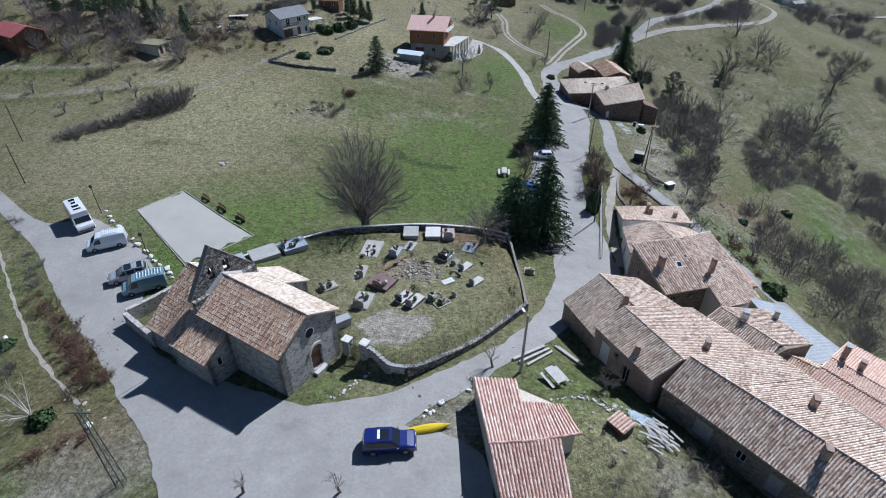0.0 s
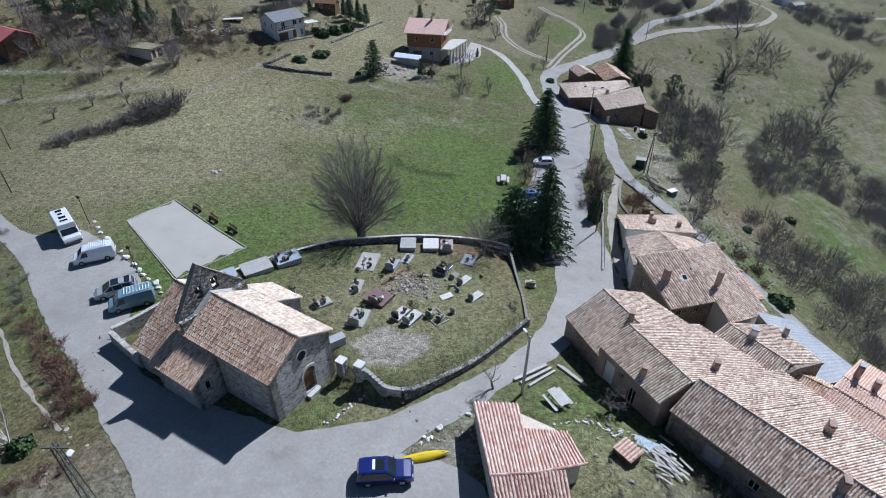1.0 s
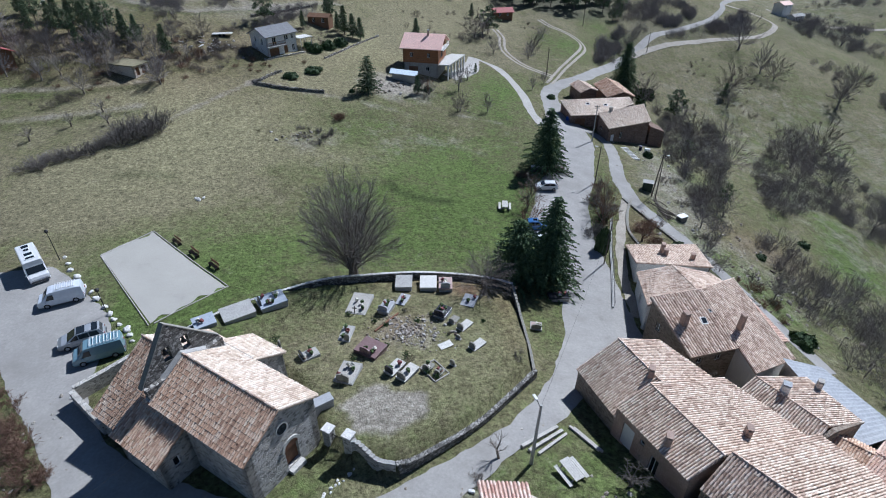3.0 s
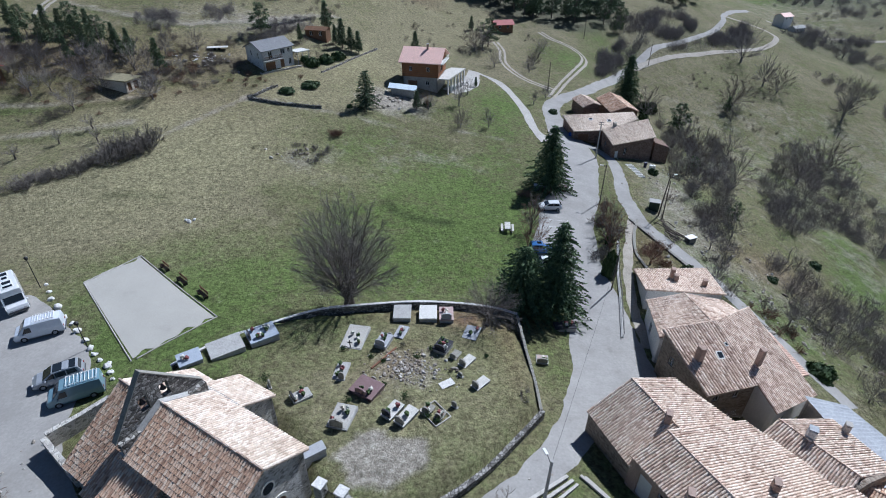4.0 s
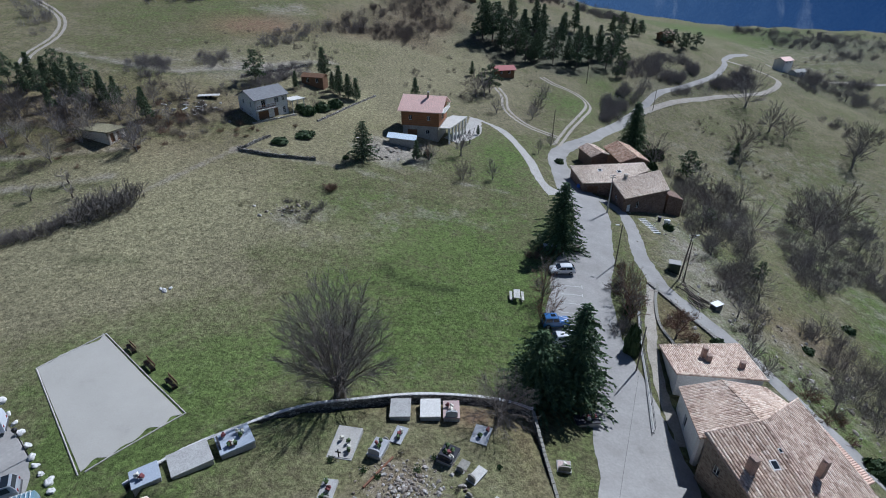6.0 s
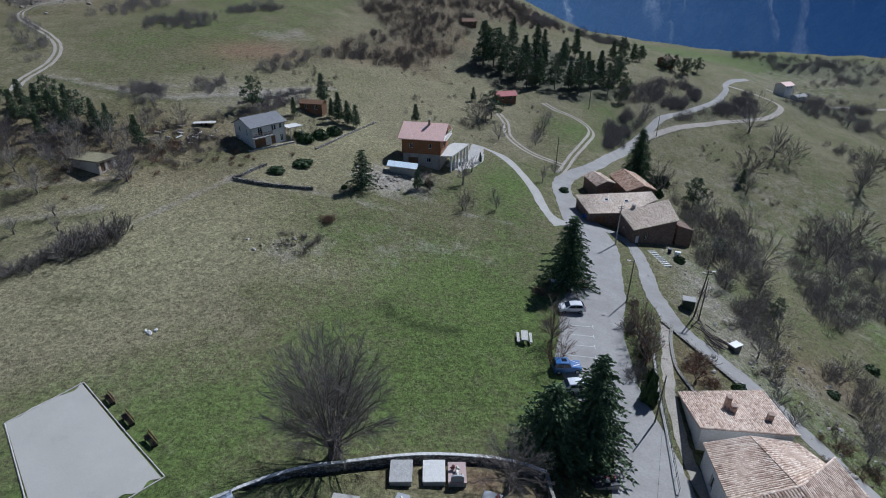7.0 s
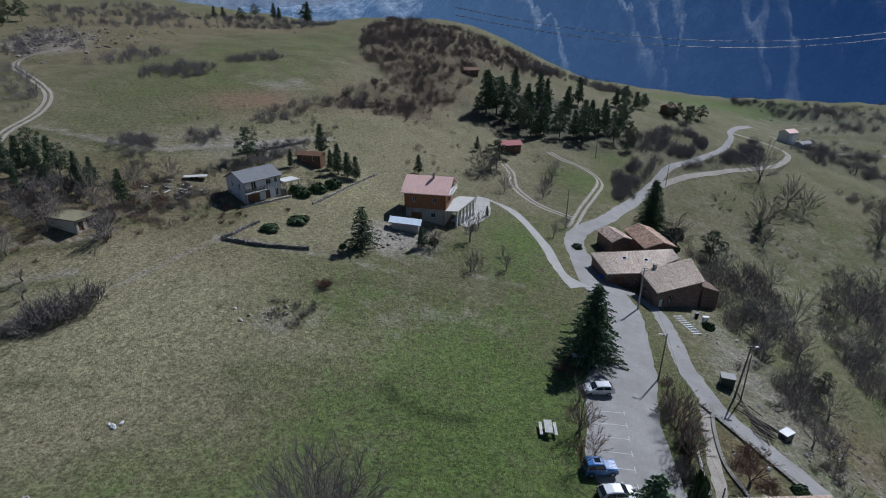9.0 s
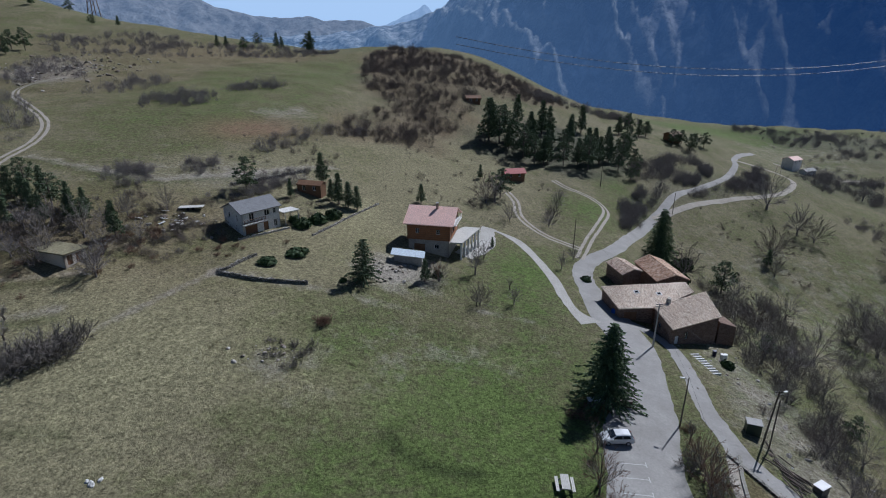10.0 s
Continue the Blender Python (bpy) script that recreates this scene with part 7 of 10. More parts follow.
def dome_tree(name, label, h, r, seed, boughs, sides, twigs, trunk_h, trunk_r, low=0.1, bark="bark", twig="twig", tip=0.012, bough_r=0.25, upright=0.35, category="tree"):
    """A leafless tree at the origin: boughs that fan out from a short trunk to a domed crown, side branches, a haze of twigs."""
    rng = random.Random(seed)
    ob = thing(name, (0, 0, 0), label, category)
    bm = bmesh.new()
    tube(bm, [(0, 0, -0.5), (0, 0, 0.12), (0.03 * trunk_h, 0, trunk_h * 0.6), (0, 0, trunk_h * 1.1)], [trunk_r * 1.5, trunk_r * 1.2, trunk_r, trunk_r * 0.9], 9)
    part("trunk", bm, M[bark], ob)
    V, F, TV, TF = [], [], [], []
    rand = lambda k=1.0: Vector((rng.gauss(0, k), rng.gauss(0, k), rng.gauss(0, k)))
    for k in range(boughs):
        a, st = k * 2.39996 + rng.uniform(-0.3, 0.3), low + (1 - low) * ((k + rng.random()) / boughs) ** 0.85
        u, ct = rng.uniform(0.84, 0.98), math.sqrt(max(0.0, 1 - st * st))
        out = Vector((math.cos(a), math.sin(a), 0))
        p0 = out * trunk_r * 0.5 + Vector((0, 0, trunk_h * rng.uniform(0.55, 1.05)))
        p2 = out * (r * ct * u) + Vector((0, 0, trunk_h + (h - trunk_h) * st * u))
        p1 = out * (r * ct * u * upright) + Vector((0, 0, trunk_h + (p2.z - trunk_h) * 0.55))
        pts = [p0 * (1 - f) ** 2 + p1 * (2 * f * (1 - f)) + p2 * f * f + rand(0.007 * h) * f * (1.3 - f) for f in [q / 7 for q in range(8)]]
        rb = trunk_r * bough_r * rng.uniform(0.7, 1.2)
        for q in range(7):
            bar3(V, F, pts[q], pts[q + 1], rb * (1 - q / 7.6), rb * (1 - (q + 1) / 7.6))
        for j in range(sides):
            f = 0.22 + 0.78 * (j + rng.random()) / sides
            i = min(6, int(f * 7))
            p = pts[i].lerp(pts[i + 1], f * 7 - i)
            d = ((pts[i + 1] - pts[i]).normalized() + rand(0.42) + out * 0.2 * ct).normalized()
            ln = r * 0.40 * (1.2 - 0.7 * f) * rng.uniform(0.6, 1.25)
            q1 = p + d * ln * 0.5
            d2 = (d + rand(0.22) + Vector((0, 0, 0.12))).normalized()
            q2 = q1 + d2 * ln * 0.5
            rs = max(tip * 1.2, rb * 0.28)
            bar3(V, F, p, q1, rs, rs * 0.7)
            bar3(V, F, q1, q2, rs * 0.7, tip * 0.6)
            for t in range(twigs):
                g = 0.15 + 0.85 * (t + rng.random()) / twigs
                c = p.lerp(q1, g * 2) if g < 0.5 else q1.lerp(q2, g * 2 - 1)
                e = (d2 + rand(0.55)).normalized() * ln * rng.uniform(0.22, 0.5)
                w = e.orthogonal().normalized() * tip
                n = len(TV)
                TV += [c - w, c + w, c + e]
                TF.append((n, n + 1, n + 2))
    mesh_object("crown", [tuple(v) for v in V], F, M[bark], ob)
    mesh_object("outer_crown", [tuple(v) for v in TV], TF, M[twig], ob)
    return ob


linden = dome_tree("linden_tree", "large leafless tree with many upright boughs behind the graveyard wall", 15.6, 7.0, 4, 46, 18, 32, 1.8, 0.62, low=0.3, tip=0.010, bough_r=0.17, upright=0.46)
linden.matrix_basis = place(linden, -11.3, 66.5)
pollard = dome_tree("pollard_tree", "small leafless pollard tree with fine grey twigs in the graveyard", 6.6, 4.0, 8, 34, 12, 16, 1.7, 0.24, low=-0.12, twig="twig_pale", tip=0.007, bough_r=0.16, upright=0.5)
pollard.matrix_basis = place(pollard, 5.6, 62.0)
for x, y, h, s, tw in ((14.6, 87.2, 6.5, 21, "twig"), (28.0, 90.6, 6.5, 22, "twig"), (26.6, 85.2, 6.0, 23, "twig"), (16.4, 94.2, 5.0, 24, "twig"), (5.0, 38.0, 3.6, 25, "twig_pale"), (-8.0, 23.6, 3.2, 27, "twig_pale"), (-15.5, 23.6, 2.8, 28, "twig_pale"), (-2.3, 136.4, 4.5, 29, "twig_red"), (4.5, 129.2, 3.6, 30, "twig_pale"), (-4.0, 137.5, 3.5, 31, "twig_pale"), (7.6, 150.5, 5.5, 32, "twig"), (11.5, 137, 3.0, 33, "twig"), (13.6, 82.2, 5.0, 34, "twig_red"), (27.6, 88, 4.6, 35, "twig_red"), (28.4, 93.6, 4.2, 36, "twig_red"), (29.4, 97.4, 3.6, 37, "twig")):
    bare_tree("leafless_tree", "slender leafless tree with spreading twigs", x, y, h, s, stems=6, lean=0.7, trunk_h=0.9, trunk_r=0.11, shoots=(4, 4, 5), level=2 if h < 4 else 3, twig=tw)
for x, y, h, s in ((15.9, 35.6, 3.4, 41), (32.8, 82.2, 5.2, 42), (29.2, 50.6, 3.6, 43), (41.2, 75.5, 4.2, 44)):
    bare_tree("gnarled_tree", "low gnarled leafless tree with crooked limbs", x, y, h, s, stems=7, lean=1.3, trunk_h=0.8, trunk_r=0.16, lift=0.02, shoots=(4, 5, 5), spread=1.0, level=3, twig="twig_red" if s == 42 else "twig")
for i, (x, y) in enumerate(((-84.3, 109.8), (-72.6, 120), (-74.4, 102.7), (-69.9, 129), (-80.2, 126.3), (-60, 126.4), (-89, 129.4), (-75.4, 136.5), (-66, 113.5), (-63, 109), (-69.5, 108))):
    bare_tree("fruit_tree", "leafless orchard tree with a short crooked trunk", x, y, 3.2 if i in (0, 2, 8, 9, 10) else 6.2, 60 + i, stems=7, lean=1.1, trunk_h=0.8, trunk_r=0.14, lift=0.03, shoots=(6, 6, 6), level=2 if i in (0, 2, 8, 9, 10) else 3, twig="twig", group="orchard trees")

SPR = "dark green spruce with drooping tiered branches beside the car park"
sp1 = conifer_model(1, 9.8, 4.8, "needles", 34, 17, 12, 0.26, taper=0.5, size=0.42, label=SPR)
sp1.matrix_basis = place(sp1, 10.4, 67.7)
sp2 = conifer_model(2, 13.2, 4.5, "needles", 44, 16, 12, 0.30, taper=0.68, size=0.42, label=SPR)
sp2.matrix_basis = place(sp2, 15.0, 68.8)
sp3 = conifer_model(6, 12.2, 4.9, "needles", 38, 16, 12, 0.22, taper=0.68, size=0.46, label=SPR)
sp3.matrix_basis = place(sp3, 20.6, 104.4)
sp4 = copy_thing(sp2, place(sp2, 57.5, 177, 1.1, 70))
tagged(sp4, "tall dark spruce behind the brown barn")
blue = conifer_model(3, 7.5, 2.9, "needles_pine", 22, 11, 7, 0.12, taper=0.6, name="spruce_tree", label="bluish bushy spruce on the lawn below the chalet")
blue.matrix_basis = place(blue, -15.9, 132.6, 1.1)


def pine_model(seed, h, r, clumps, lo, pointed, label):
    """A pine: needle tufts in clumps round the ends of its limbs, with gaps between them."""
    rng = random.Random(seed)
    ob = thing("pine_tree", (0, 0, 0), label, "tree")
    bm = bmesh.new()
    tube(bm, [(0, 0, -0.6), (0, 0, h * 0.5), (0, 0, h * 0.95)], [0.022 * h, 0.016 * h, 0.02], 7)
    part("trunk", bm, M["bark"], ob)
    V, F, LV, LF = [], [], [], []
    for k in range(clumps):
        f = lo + (1 - lo) * (k + rng.random()) / clumps
        rad = r * ((1 - f) ** 0.75 if pointed else math.sin(math.pi * min(1, 0.18 + 0.8 * (f - lo) / (1 - lo))) ** 0.7) * rng.uniform(0.35, 1.15)
        a = k * 2.39996 + rng.uniform(-0.5, 0.5)
        c = Vector((math.cos(a) * rad, math.sin(a) * rad, f * h))
        bar3(LV, LF, Vector((0, 0, f * h - 0.25 * rad)), c, 0.008 * h, 0.004 * h)
        size = 0.085 * h * rng.uniform(0.8, 1.3) * (1.15 - 0.5 * f)
        for q in range(46):
            d = Vector((rng.gauss(0, 1), rng.gauss(0, 1), rng.gauss(0.25, 0.75))).normalized()
            e = c + Vector((d.x, d.y, d.z * 0.62)) * size * rng.uniform(0.35, 1.15)
            u = (d + Vector((rng.gauss(0, 0.6), rng.gauss(0, 0.6), rng.gauss(0.2, 0.5)))).normalized() * size * 0.42
            w = u.cross(Vector((rng.gauss(0, 1), rng.gauss(0, 1), rng.gauss(0, 1)))).normalized() * size * 0.17
            n = len(V)
            V += [e - u * 0.5, e + w, e + u, e - w]
            F.append((n, n + 1, n + 2, n + 3))
    mesh_object("limb_frame", [tuple(v) for v in LV], LF, M["bark"], ob)
    mesh_object("crown", [tuple(v) for v in V], F, M["needles_pine"], ob)
    return ob


PINE = "dark green pine with clumped needles on the hillside"
pine = pine_model(4, 8.0, 2.0, 46, 0.14, True, PINE)
pine.matrix_basis = place(pine, -31.6, 177.2, 0.95)
pine2 = pine_model(5, 8.0, 2.7, 44, 0.24, False, PINE)
pine2.matrix_basis = place(pine2, -45.9, 163.1, 1.0)
pine3 = pine_model(6, 8.0, 1.5, 44, 0.10, True, PINE)
pine3.matrix_basis = place(pine3, -62.3, 138.0, 0.85)
rng = random.Random(77)


def conifers(label, group, spots, models):
    """Copies of the pines: x, y and height of each."""
    for x, y, h in spots:
        k = h / 8.0 * rng.uniform(0.95, 1.05)
        o = copy_thing(rng.choice(models), place(None, x, y, k * rng.uniform(0.9, 1.15), rng.random() * 360, k))
        tagged(o, label, "tree", group)


conifers("dark green pine standing near the white house", "garden pines", ((-25.7, 166.7, 8.6), (-23.4, 166.0, 7.0), (-21.3, 165.6, 5.9), (-36.4, 164.5, 5.5), (-6.5, 179.9, 5.5), (10.2, 158.3, 3.2), (-27.8, 168.6, 6.0), (-4.9, 135.6, 4.8)), (pine, pine3))
conifers("dark green pine in the belt above the orchard", "orchard pines", ((-84, 147, 6.5), (-80.2, 143.2, 6.5), (-77, 141, 5.6), (-73, 143, 6), (-88, 149, 6.5), (-70, 141.5, 5), (-92, 150, 6.5), (-86, 143, 6), (-82, 138.5, 5.6), (-90, 144, 6.5), (-96, 148, 6.5), (-94, 142, 6), (-79, 147, 7), (-75, 146, 6), (-100, 150, 7), (-87, 152, 7), (-83, 151, 6.5), (-71.5, 145, 5.5)), (pine, pine2, pine))
conifers("tall dark pine in the grove on the hill", "pines of the grove", ((18.3, 252.5, 16), (22.2, 251.5, 13.8), (33.1, 279.9, 12.8), (41.8, 268.4, 16), (25.5, 247.7, 10.2), (30, 241.1, 13.2), (33.4, 236.2, 9.7), (37, 236.8, 10.8), (44, 259.2, 9.5), (28, 256, 11), (35, 250, 12), (40, 247, 11), (21, 262, 12), (26, 268, 11), (36, 262, 12), (31, 247, 10), (46, 274, 11), (39, 240, 10)), (pine, pine3, pine2))
conifers("broad dark pine in the grove on the hill", "pines of the grove", ((55.1, 272.2, 10), (62, 282.6, 11.8), (53.2, 236.2, 13), (50.4, 240.5, 10), (59.7, 244.6, 11.3), (69.7, 267.5, 8.7), (71.8, 254.7, 10.6), (68.2, 233.2, 4.7), (71.1, 235.5, 5.4), (65, 250, 10), (57, 252, 11), (62, 260, 10), (47, 250, 10), (76, 262, 8), (52, 262, 11), (66, 241, 9), (56, 244, 10), (74, 247, 8), (44, 236, 9), (80, 272, 9)), (pine2, pine2, pine))
conifers("dark conifer at the edge of the far plateau", "far conifers", ((88.2, 298, 10), (94, 298.7, 8.4), (102.7, 310.9, 6.5), (115.4, 299.9, 7.4), (117.1, 293.9, 7.8), (129.5, 305.7, 7), (122, 300, 7), (110, 297, 7), (99, 303, 7), (82, 292, 8)), (pine, pine2))
conifers("lone dark pine on the upper pasture", "skyline pines", ((-217.3, 339, 9), (-209.8, 338, 10.5), (-210.9, 325.4, 8.7), (-237, 448, 7), (-224, 457, 7), (-138.5, 407.3, 7.5), (-135, 413, 7), (-118.4, 395.6, 8), (-119.8, 430, 9), (-107.5, 430, 10), (-103, 425, 8), (-84, 424, 13), (-86, 426, 12), (-290, 470, 9), (-270, 480, 9)), (pine, pine2))
conifers("small dark conifer on the slope", "slope conifers", ((16.6, 197.4, 8.8), (11.9, 213.1, 5), (74.3, 173.2, 9.6), (58.2, 105.6, 4.6), (100, 195, 6), (61, 132, 4)), (pine, pine2))


def leafy_mesh(name, seed, n, mat, size=0.16, flat=0.75):
    """A round evergreen shrub: leaves on a lumpy shell with gaps."""
    rng = random.Random(seed)
    V, F = [], []
    for k in range(n):
        d = Vector((rng.gauss(0, 1), rng.gauss(0, 1), abs(rng.gauss(0.25, 0.8)))).normalized()
        r = 0.72 + 0.32 * noise.noise(d * 2.2 + Vector((seed, 0, 0))) + rng.gauss(0, 0.07)
        c = Vector((d.x * r, d.y * r, d.z * r * flat))
        u = Vector((rng.gauss(0, 1), rng.gauss(0, 1), rng.gauss(0, 1))).normalized()
        w = u.cross(d).normalized() if abs(u.dot(d)) < 0.98 else d.orthogonal()
        s = size * rng.uniform(0.6, 1.3)
        i = len(V)
        V += [c - u * s, c + w * s * 0.6, c + u * s, c - w * s * 0.6]
        F.append((i, i + 1, i + 2, i + 3))
    me = bpy.data.meshes.new(name)
    me.from_pydata([tuple(v) for v in V], [], F)
    me.materials.append(M[mat])
    return me


leafy = [leafy_mesh("evergreen_shrub", s, 900, "leaf") for s in (1, 2)]
for x, y, s, sz, lab in ((-33.8, 134.6, 2.1, 1.4, "dark clipped evergreen bush on the lawn"), (-29.5, 139.2, 2.6, 1.5, "dark clipped evergreen bush on the lawn"), (46.3, 119.6, 1.3, 1.8, "dense dark green shrub beside the farmhouse steps"), (50, 63.5, 2.2, 2.2, "broad dark green bush beside the houses"), (39.0, 82.3, 1.2, 1.3, "round dark evergreen bush behind the white house"), (24.9, 78.0, 1.2, 5.5, "narrow dark evergreen column on the road verge"), (26.2, 80.8, 1.0, 3.6, "dark ivy-clad shrub on the road verge"), (27.4, 86.4, 0.9, 2.6, "dark ivy-clad shrub on the road verge"), (-36.2, 31.2, 1.3, 1.6, "dark green bush by the footpath"), (-2.5, 138.5, 1.2, 1.6, "dark green shrub below the chalet"), (64, 178, 2.6, 5.0, "tall evergreen tree clump on the slope"), (69, 184, 2.4, 4.2, "tall evergreen tree clump on the slope"), (61, 168, 1.8, 3.2, "evergreen shrub clump on the slope"), (29.2, 147, 1.4, 1.5, "dark shrub by the road junction"), (-31, 151.2, 2.3, 2.6, "dark evergreen hedge bush by the house"), (-28.3, 154.8, 2.3, 2.8, "dark evergreen hedge bush by the house"), (-25.7, 158.6, 2.1, 2.6, "dark evergreen hedge bush by the house"), (-33, 152.8, 1.6, 1.8, "dark evergreen hedge bush by the house"), (-19.6, 131.4, 0.8, 1.0, "small green bush on the lawn"), (-46.6, 41.5, 1.1, 0.9, "dark low bush in the grass"), (57.5, 88, 1.2, 1.0, "green bush on the valley slope"), (74, 100, 1.5, 1.2, "green bush on the valley slope")):
    o = new("evergreen_shrub", leafy[int(x) % 2])
    o.matrix_basis = place(None, x, y, s, x * 37, sz)
    tagged(o, lab, "shrub", "evergreen shrubs")

bush_g = [bush_mesh("leafless_shrub", s, 19, 2, "twig") for s in (11, 12, 13)]
bush_r = [bush_mesh("leafless_shrub", s, 19, 2, "twig_red") for s in (14, 15)]
bush_p = [bush_mesh("leafless_shrub", s, 18, 2, "twig_pale") for s in (16,)]
rng = random.Random(99)


def shrub(x, y, s, kind="g", label="leafless grey-brown shrub on the slope"):
    me = rng.choice({"g": bush_g, "r": bush_r, "p": bush_p}[kind])
    o = new("leafless_shrub", me)
    o.matrix_basis = place(None, x, y, s, rng.random() * 360, s * rng.uniform(0.75, 1.1))
    tagged(o, label, "shrub", "leafless shrubs")


def shrub_row(path, n, wide, s0, s1, kind, label):
    """Shrubs along a line of the plan."""
    for k in range(n):
        f = (k + rng.random()) / n * (len(path) - 1)
        i = min(len(path) - 2, int(f))
        p = Vector(path[i]).lerp(Vector(path[i + 1]), f - i)
        shrub(p.x + rng.gauss(0, wide), p.y + rng.gauss(0, wide), rng.uniform(s0, s1), kind, label)


shrub_row([(-49, 50), (-42.2, 44.1), (-39.4, 40.4)], 16, 0.6, 0.9, 1.7, "r", "russet leafless shrub along the road verge")
shrub_row([(-40, 41), (-35.6, 37), (-32.6, 34.7)], 18, 0.7, 1.2, 2.1, "r", "russet leafless shrub along the road verge")
shrub_row([(-64, 67.5), (-54.4, 57.3), (-49, 51.5)], 14, 0.7, 0.6, 1.3, "g", "low leafless shrub along the road verge")
shrub_row([(-38.5, 24.5), (-34, 27.5), (-30.5, 30.4)], 12, 0.5, 0.7, 1.3, "r", "russet shrub of a low hedge below the footpath")
shrub_row([(-70, 93), (-67, 95.6), (-62.9, 98), (-59.1, 101.7)], 26, 0.7, 1.4, 2.6, "g", "dense leafless thicket at the edge of the meadow")
shrub_row([(-59, 101.5), (-55.6, 105), (-53.4, 108.6)], 16, 0.9, 2.6, 4.2, "g", "tall leafless thicket at the edge of the meadow")
NEAR = ((-24.6, 110, 14, 1.5, 0.8, 1.4, "g"), (-20.7, 117.6, 4, 0.5, 1.4, 2.1, "r"), (28, 92, 5, 1.6, 1.2, 2.4, "g"), (26.2, 82.5, 5, 1.4, 1.2, 2.2, "g"), (34.5, 85, 10, 2.2, 1.0, 2.0, "r"), (46, 87, 6, 2.4, 0.9, 1.8, "g"))
BELOW_LANE = ((47, 72, 8, 3, 1.0, 2.0, "r"), (55, 74, 8, 4, 1.0, 2.0, "g"), (49, 97, 7, 2.6, 1.0, 2.2, "g"), (50, 105, 6, 2.5, 1.2, 2.2, "p"), (55, 116, 8, 3, 1.6, 3, "g"))
ORCHARD = ((-38, 138, 3, 2, 0.8, 1.4, "r"), (-74, 126, 9, 6, 1.0, 2.0, "r"), (-58, 131, 6, 4, 1.0, 2.0, "r"), (-44, 137, 6, 3, 1, 2, "r"), (-52, 140, 9, 4, 1.2, 2.2, "g"), (-60, 138, 8, 4, 1.2, 2.2, "r"), (-72, 137, 8, 4, 1.2, 2.4, "g"))
YARDS = ((22, 26, 4, 1.4, 0.9, 1.6, "p"), (18.4, 25.2, 4, 1.4, 0.7, 1.4, "p"), (14, 24.8, 3, 1.3, 0.5, 1.0, "p"), (-44, 36, 4, 2, 0.8, 1.4, "g"), (8.4, 50.2, 3, 0.8, 0.5, 0.9, "g"), (17.5, 101, 5, 1.4, 1.0, 1.8, "r"), (3.5, 34.8, 5, 1.0, 0.4, 0.8, "p"), (30, 101, 3, 1, 0.8, 1.4, "r"))
for rows in (NEAR, BELOW_LANE, ORCHARD, YARDS):
    for x, y, n, sp, s0, s1, k_ in rows:
        for k in range(n):
            shrub(x + rng.gauss(0, sp), y + rng.gauss(0, sp), rng.uniform(s0, s1), k_)

# leafless trees of the valley slope and the roadside, built a few times and copied
wood = [dome_tree("leafless_tree", "leafless grey tree on the valley slope", 6.0, r_, 30 + k, nb + 4, 10, 26, th, 0.13, low=lw, bark="twig_scrub", twig=tw, tip=0.009, bough_r=0.17, upright=up)
        for k, (r_, nb, th, lw, up, tw) in enumerate(((3.0, 15, 0.9, 0.0, 0.45, "twig_scrub"), (2.2, 13, 1.3, 0.1, 0.35, "twig_scrub"), (3.4, 17, 0.5, -0.05, 0.55, "twig_brown"), (2.7, 15, 0.7, 0.0, 0.5, "twig")))]
for ob, (x, y) in zip(wood, ((64.9, 128.2), (57.4, 127.2), (115.5, 162.4), (-67.3, 136.8))):
    ob.matrix_basis = place(None, x, y, 1.4, x * 50)


russet = dome_tree("leafless_tree", "russet leafless tree on the verge of the car park", 6.5, 2.9, 61, 16, 10, 20, 1.1, 0.14, low=0.05, bark="twig_red", twig="twig_red", tip=0.009, bough_r=0.26, upright=0.45)
russet.matrix_basis = place(russet, 14.9, 88.4, 1.0)
for x, y, k in ((27.6, 88.6, 1.1), (28.6, 92.6, 0.9), (26.9, 84.6, 0.9), (15.6, 84.2, 0.7)):
    copy_thing(russet, place(russet, x, y, k, x * 77))
CHALET_TREES = ((-2.1, 136.5, 4.6), (5.1, 141.6, 6.4), (5.1, 129.8, 4.4), (11.5, 131.2, 3.6), (11.8, 191.2, 8), (14.4, 192.4, 7.4), (17.1, 179.6, 5.5), (27.7, 179.4, 5), (30.1, 186.1, 4.6), (32.8, 193.9, 4.8), (35.5, 201.6, 4.2), (24.9, 151.4, 3.8), (29.2, 158.4, 3.6))


def trees_at(label, group, spots):
    for x, y, h in spots:
        k = h / 6.0 * 0.84
        o = copy_thing(rng.choice(wood), place(None, x, y, k * rng.uniform(0.85, 1.1), rng.random() * 360, k))
        tagged(o, label, "tree", group)


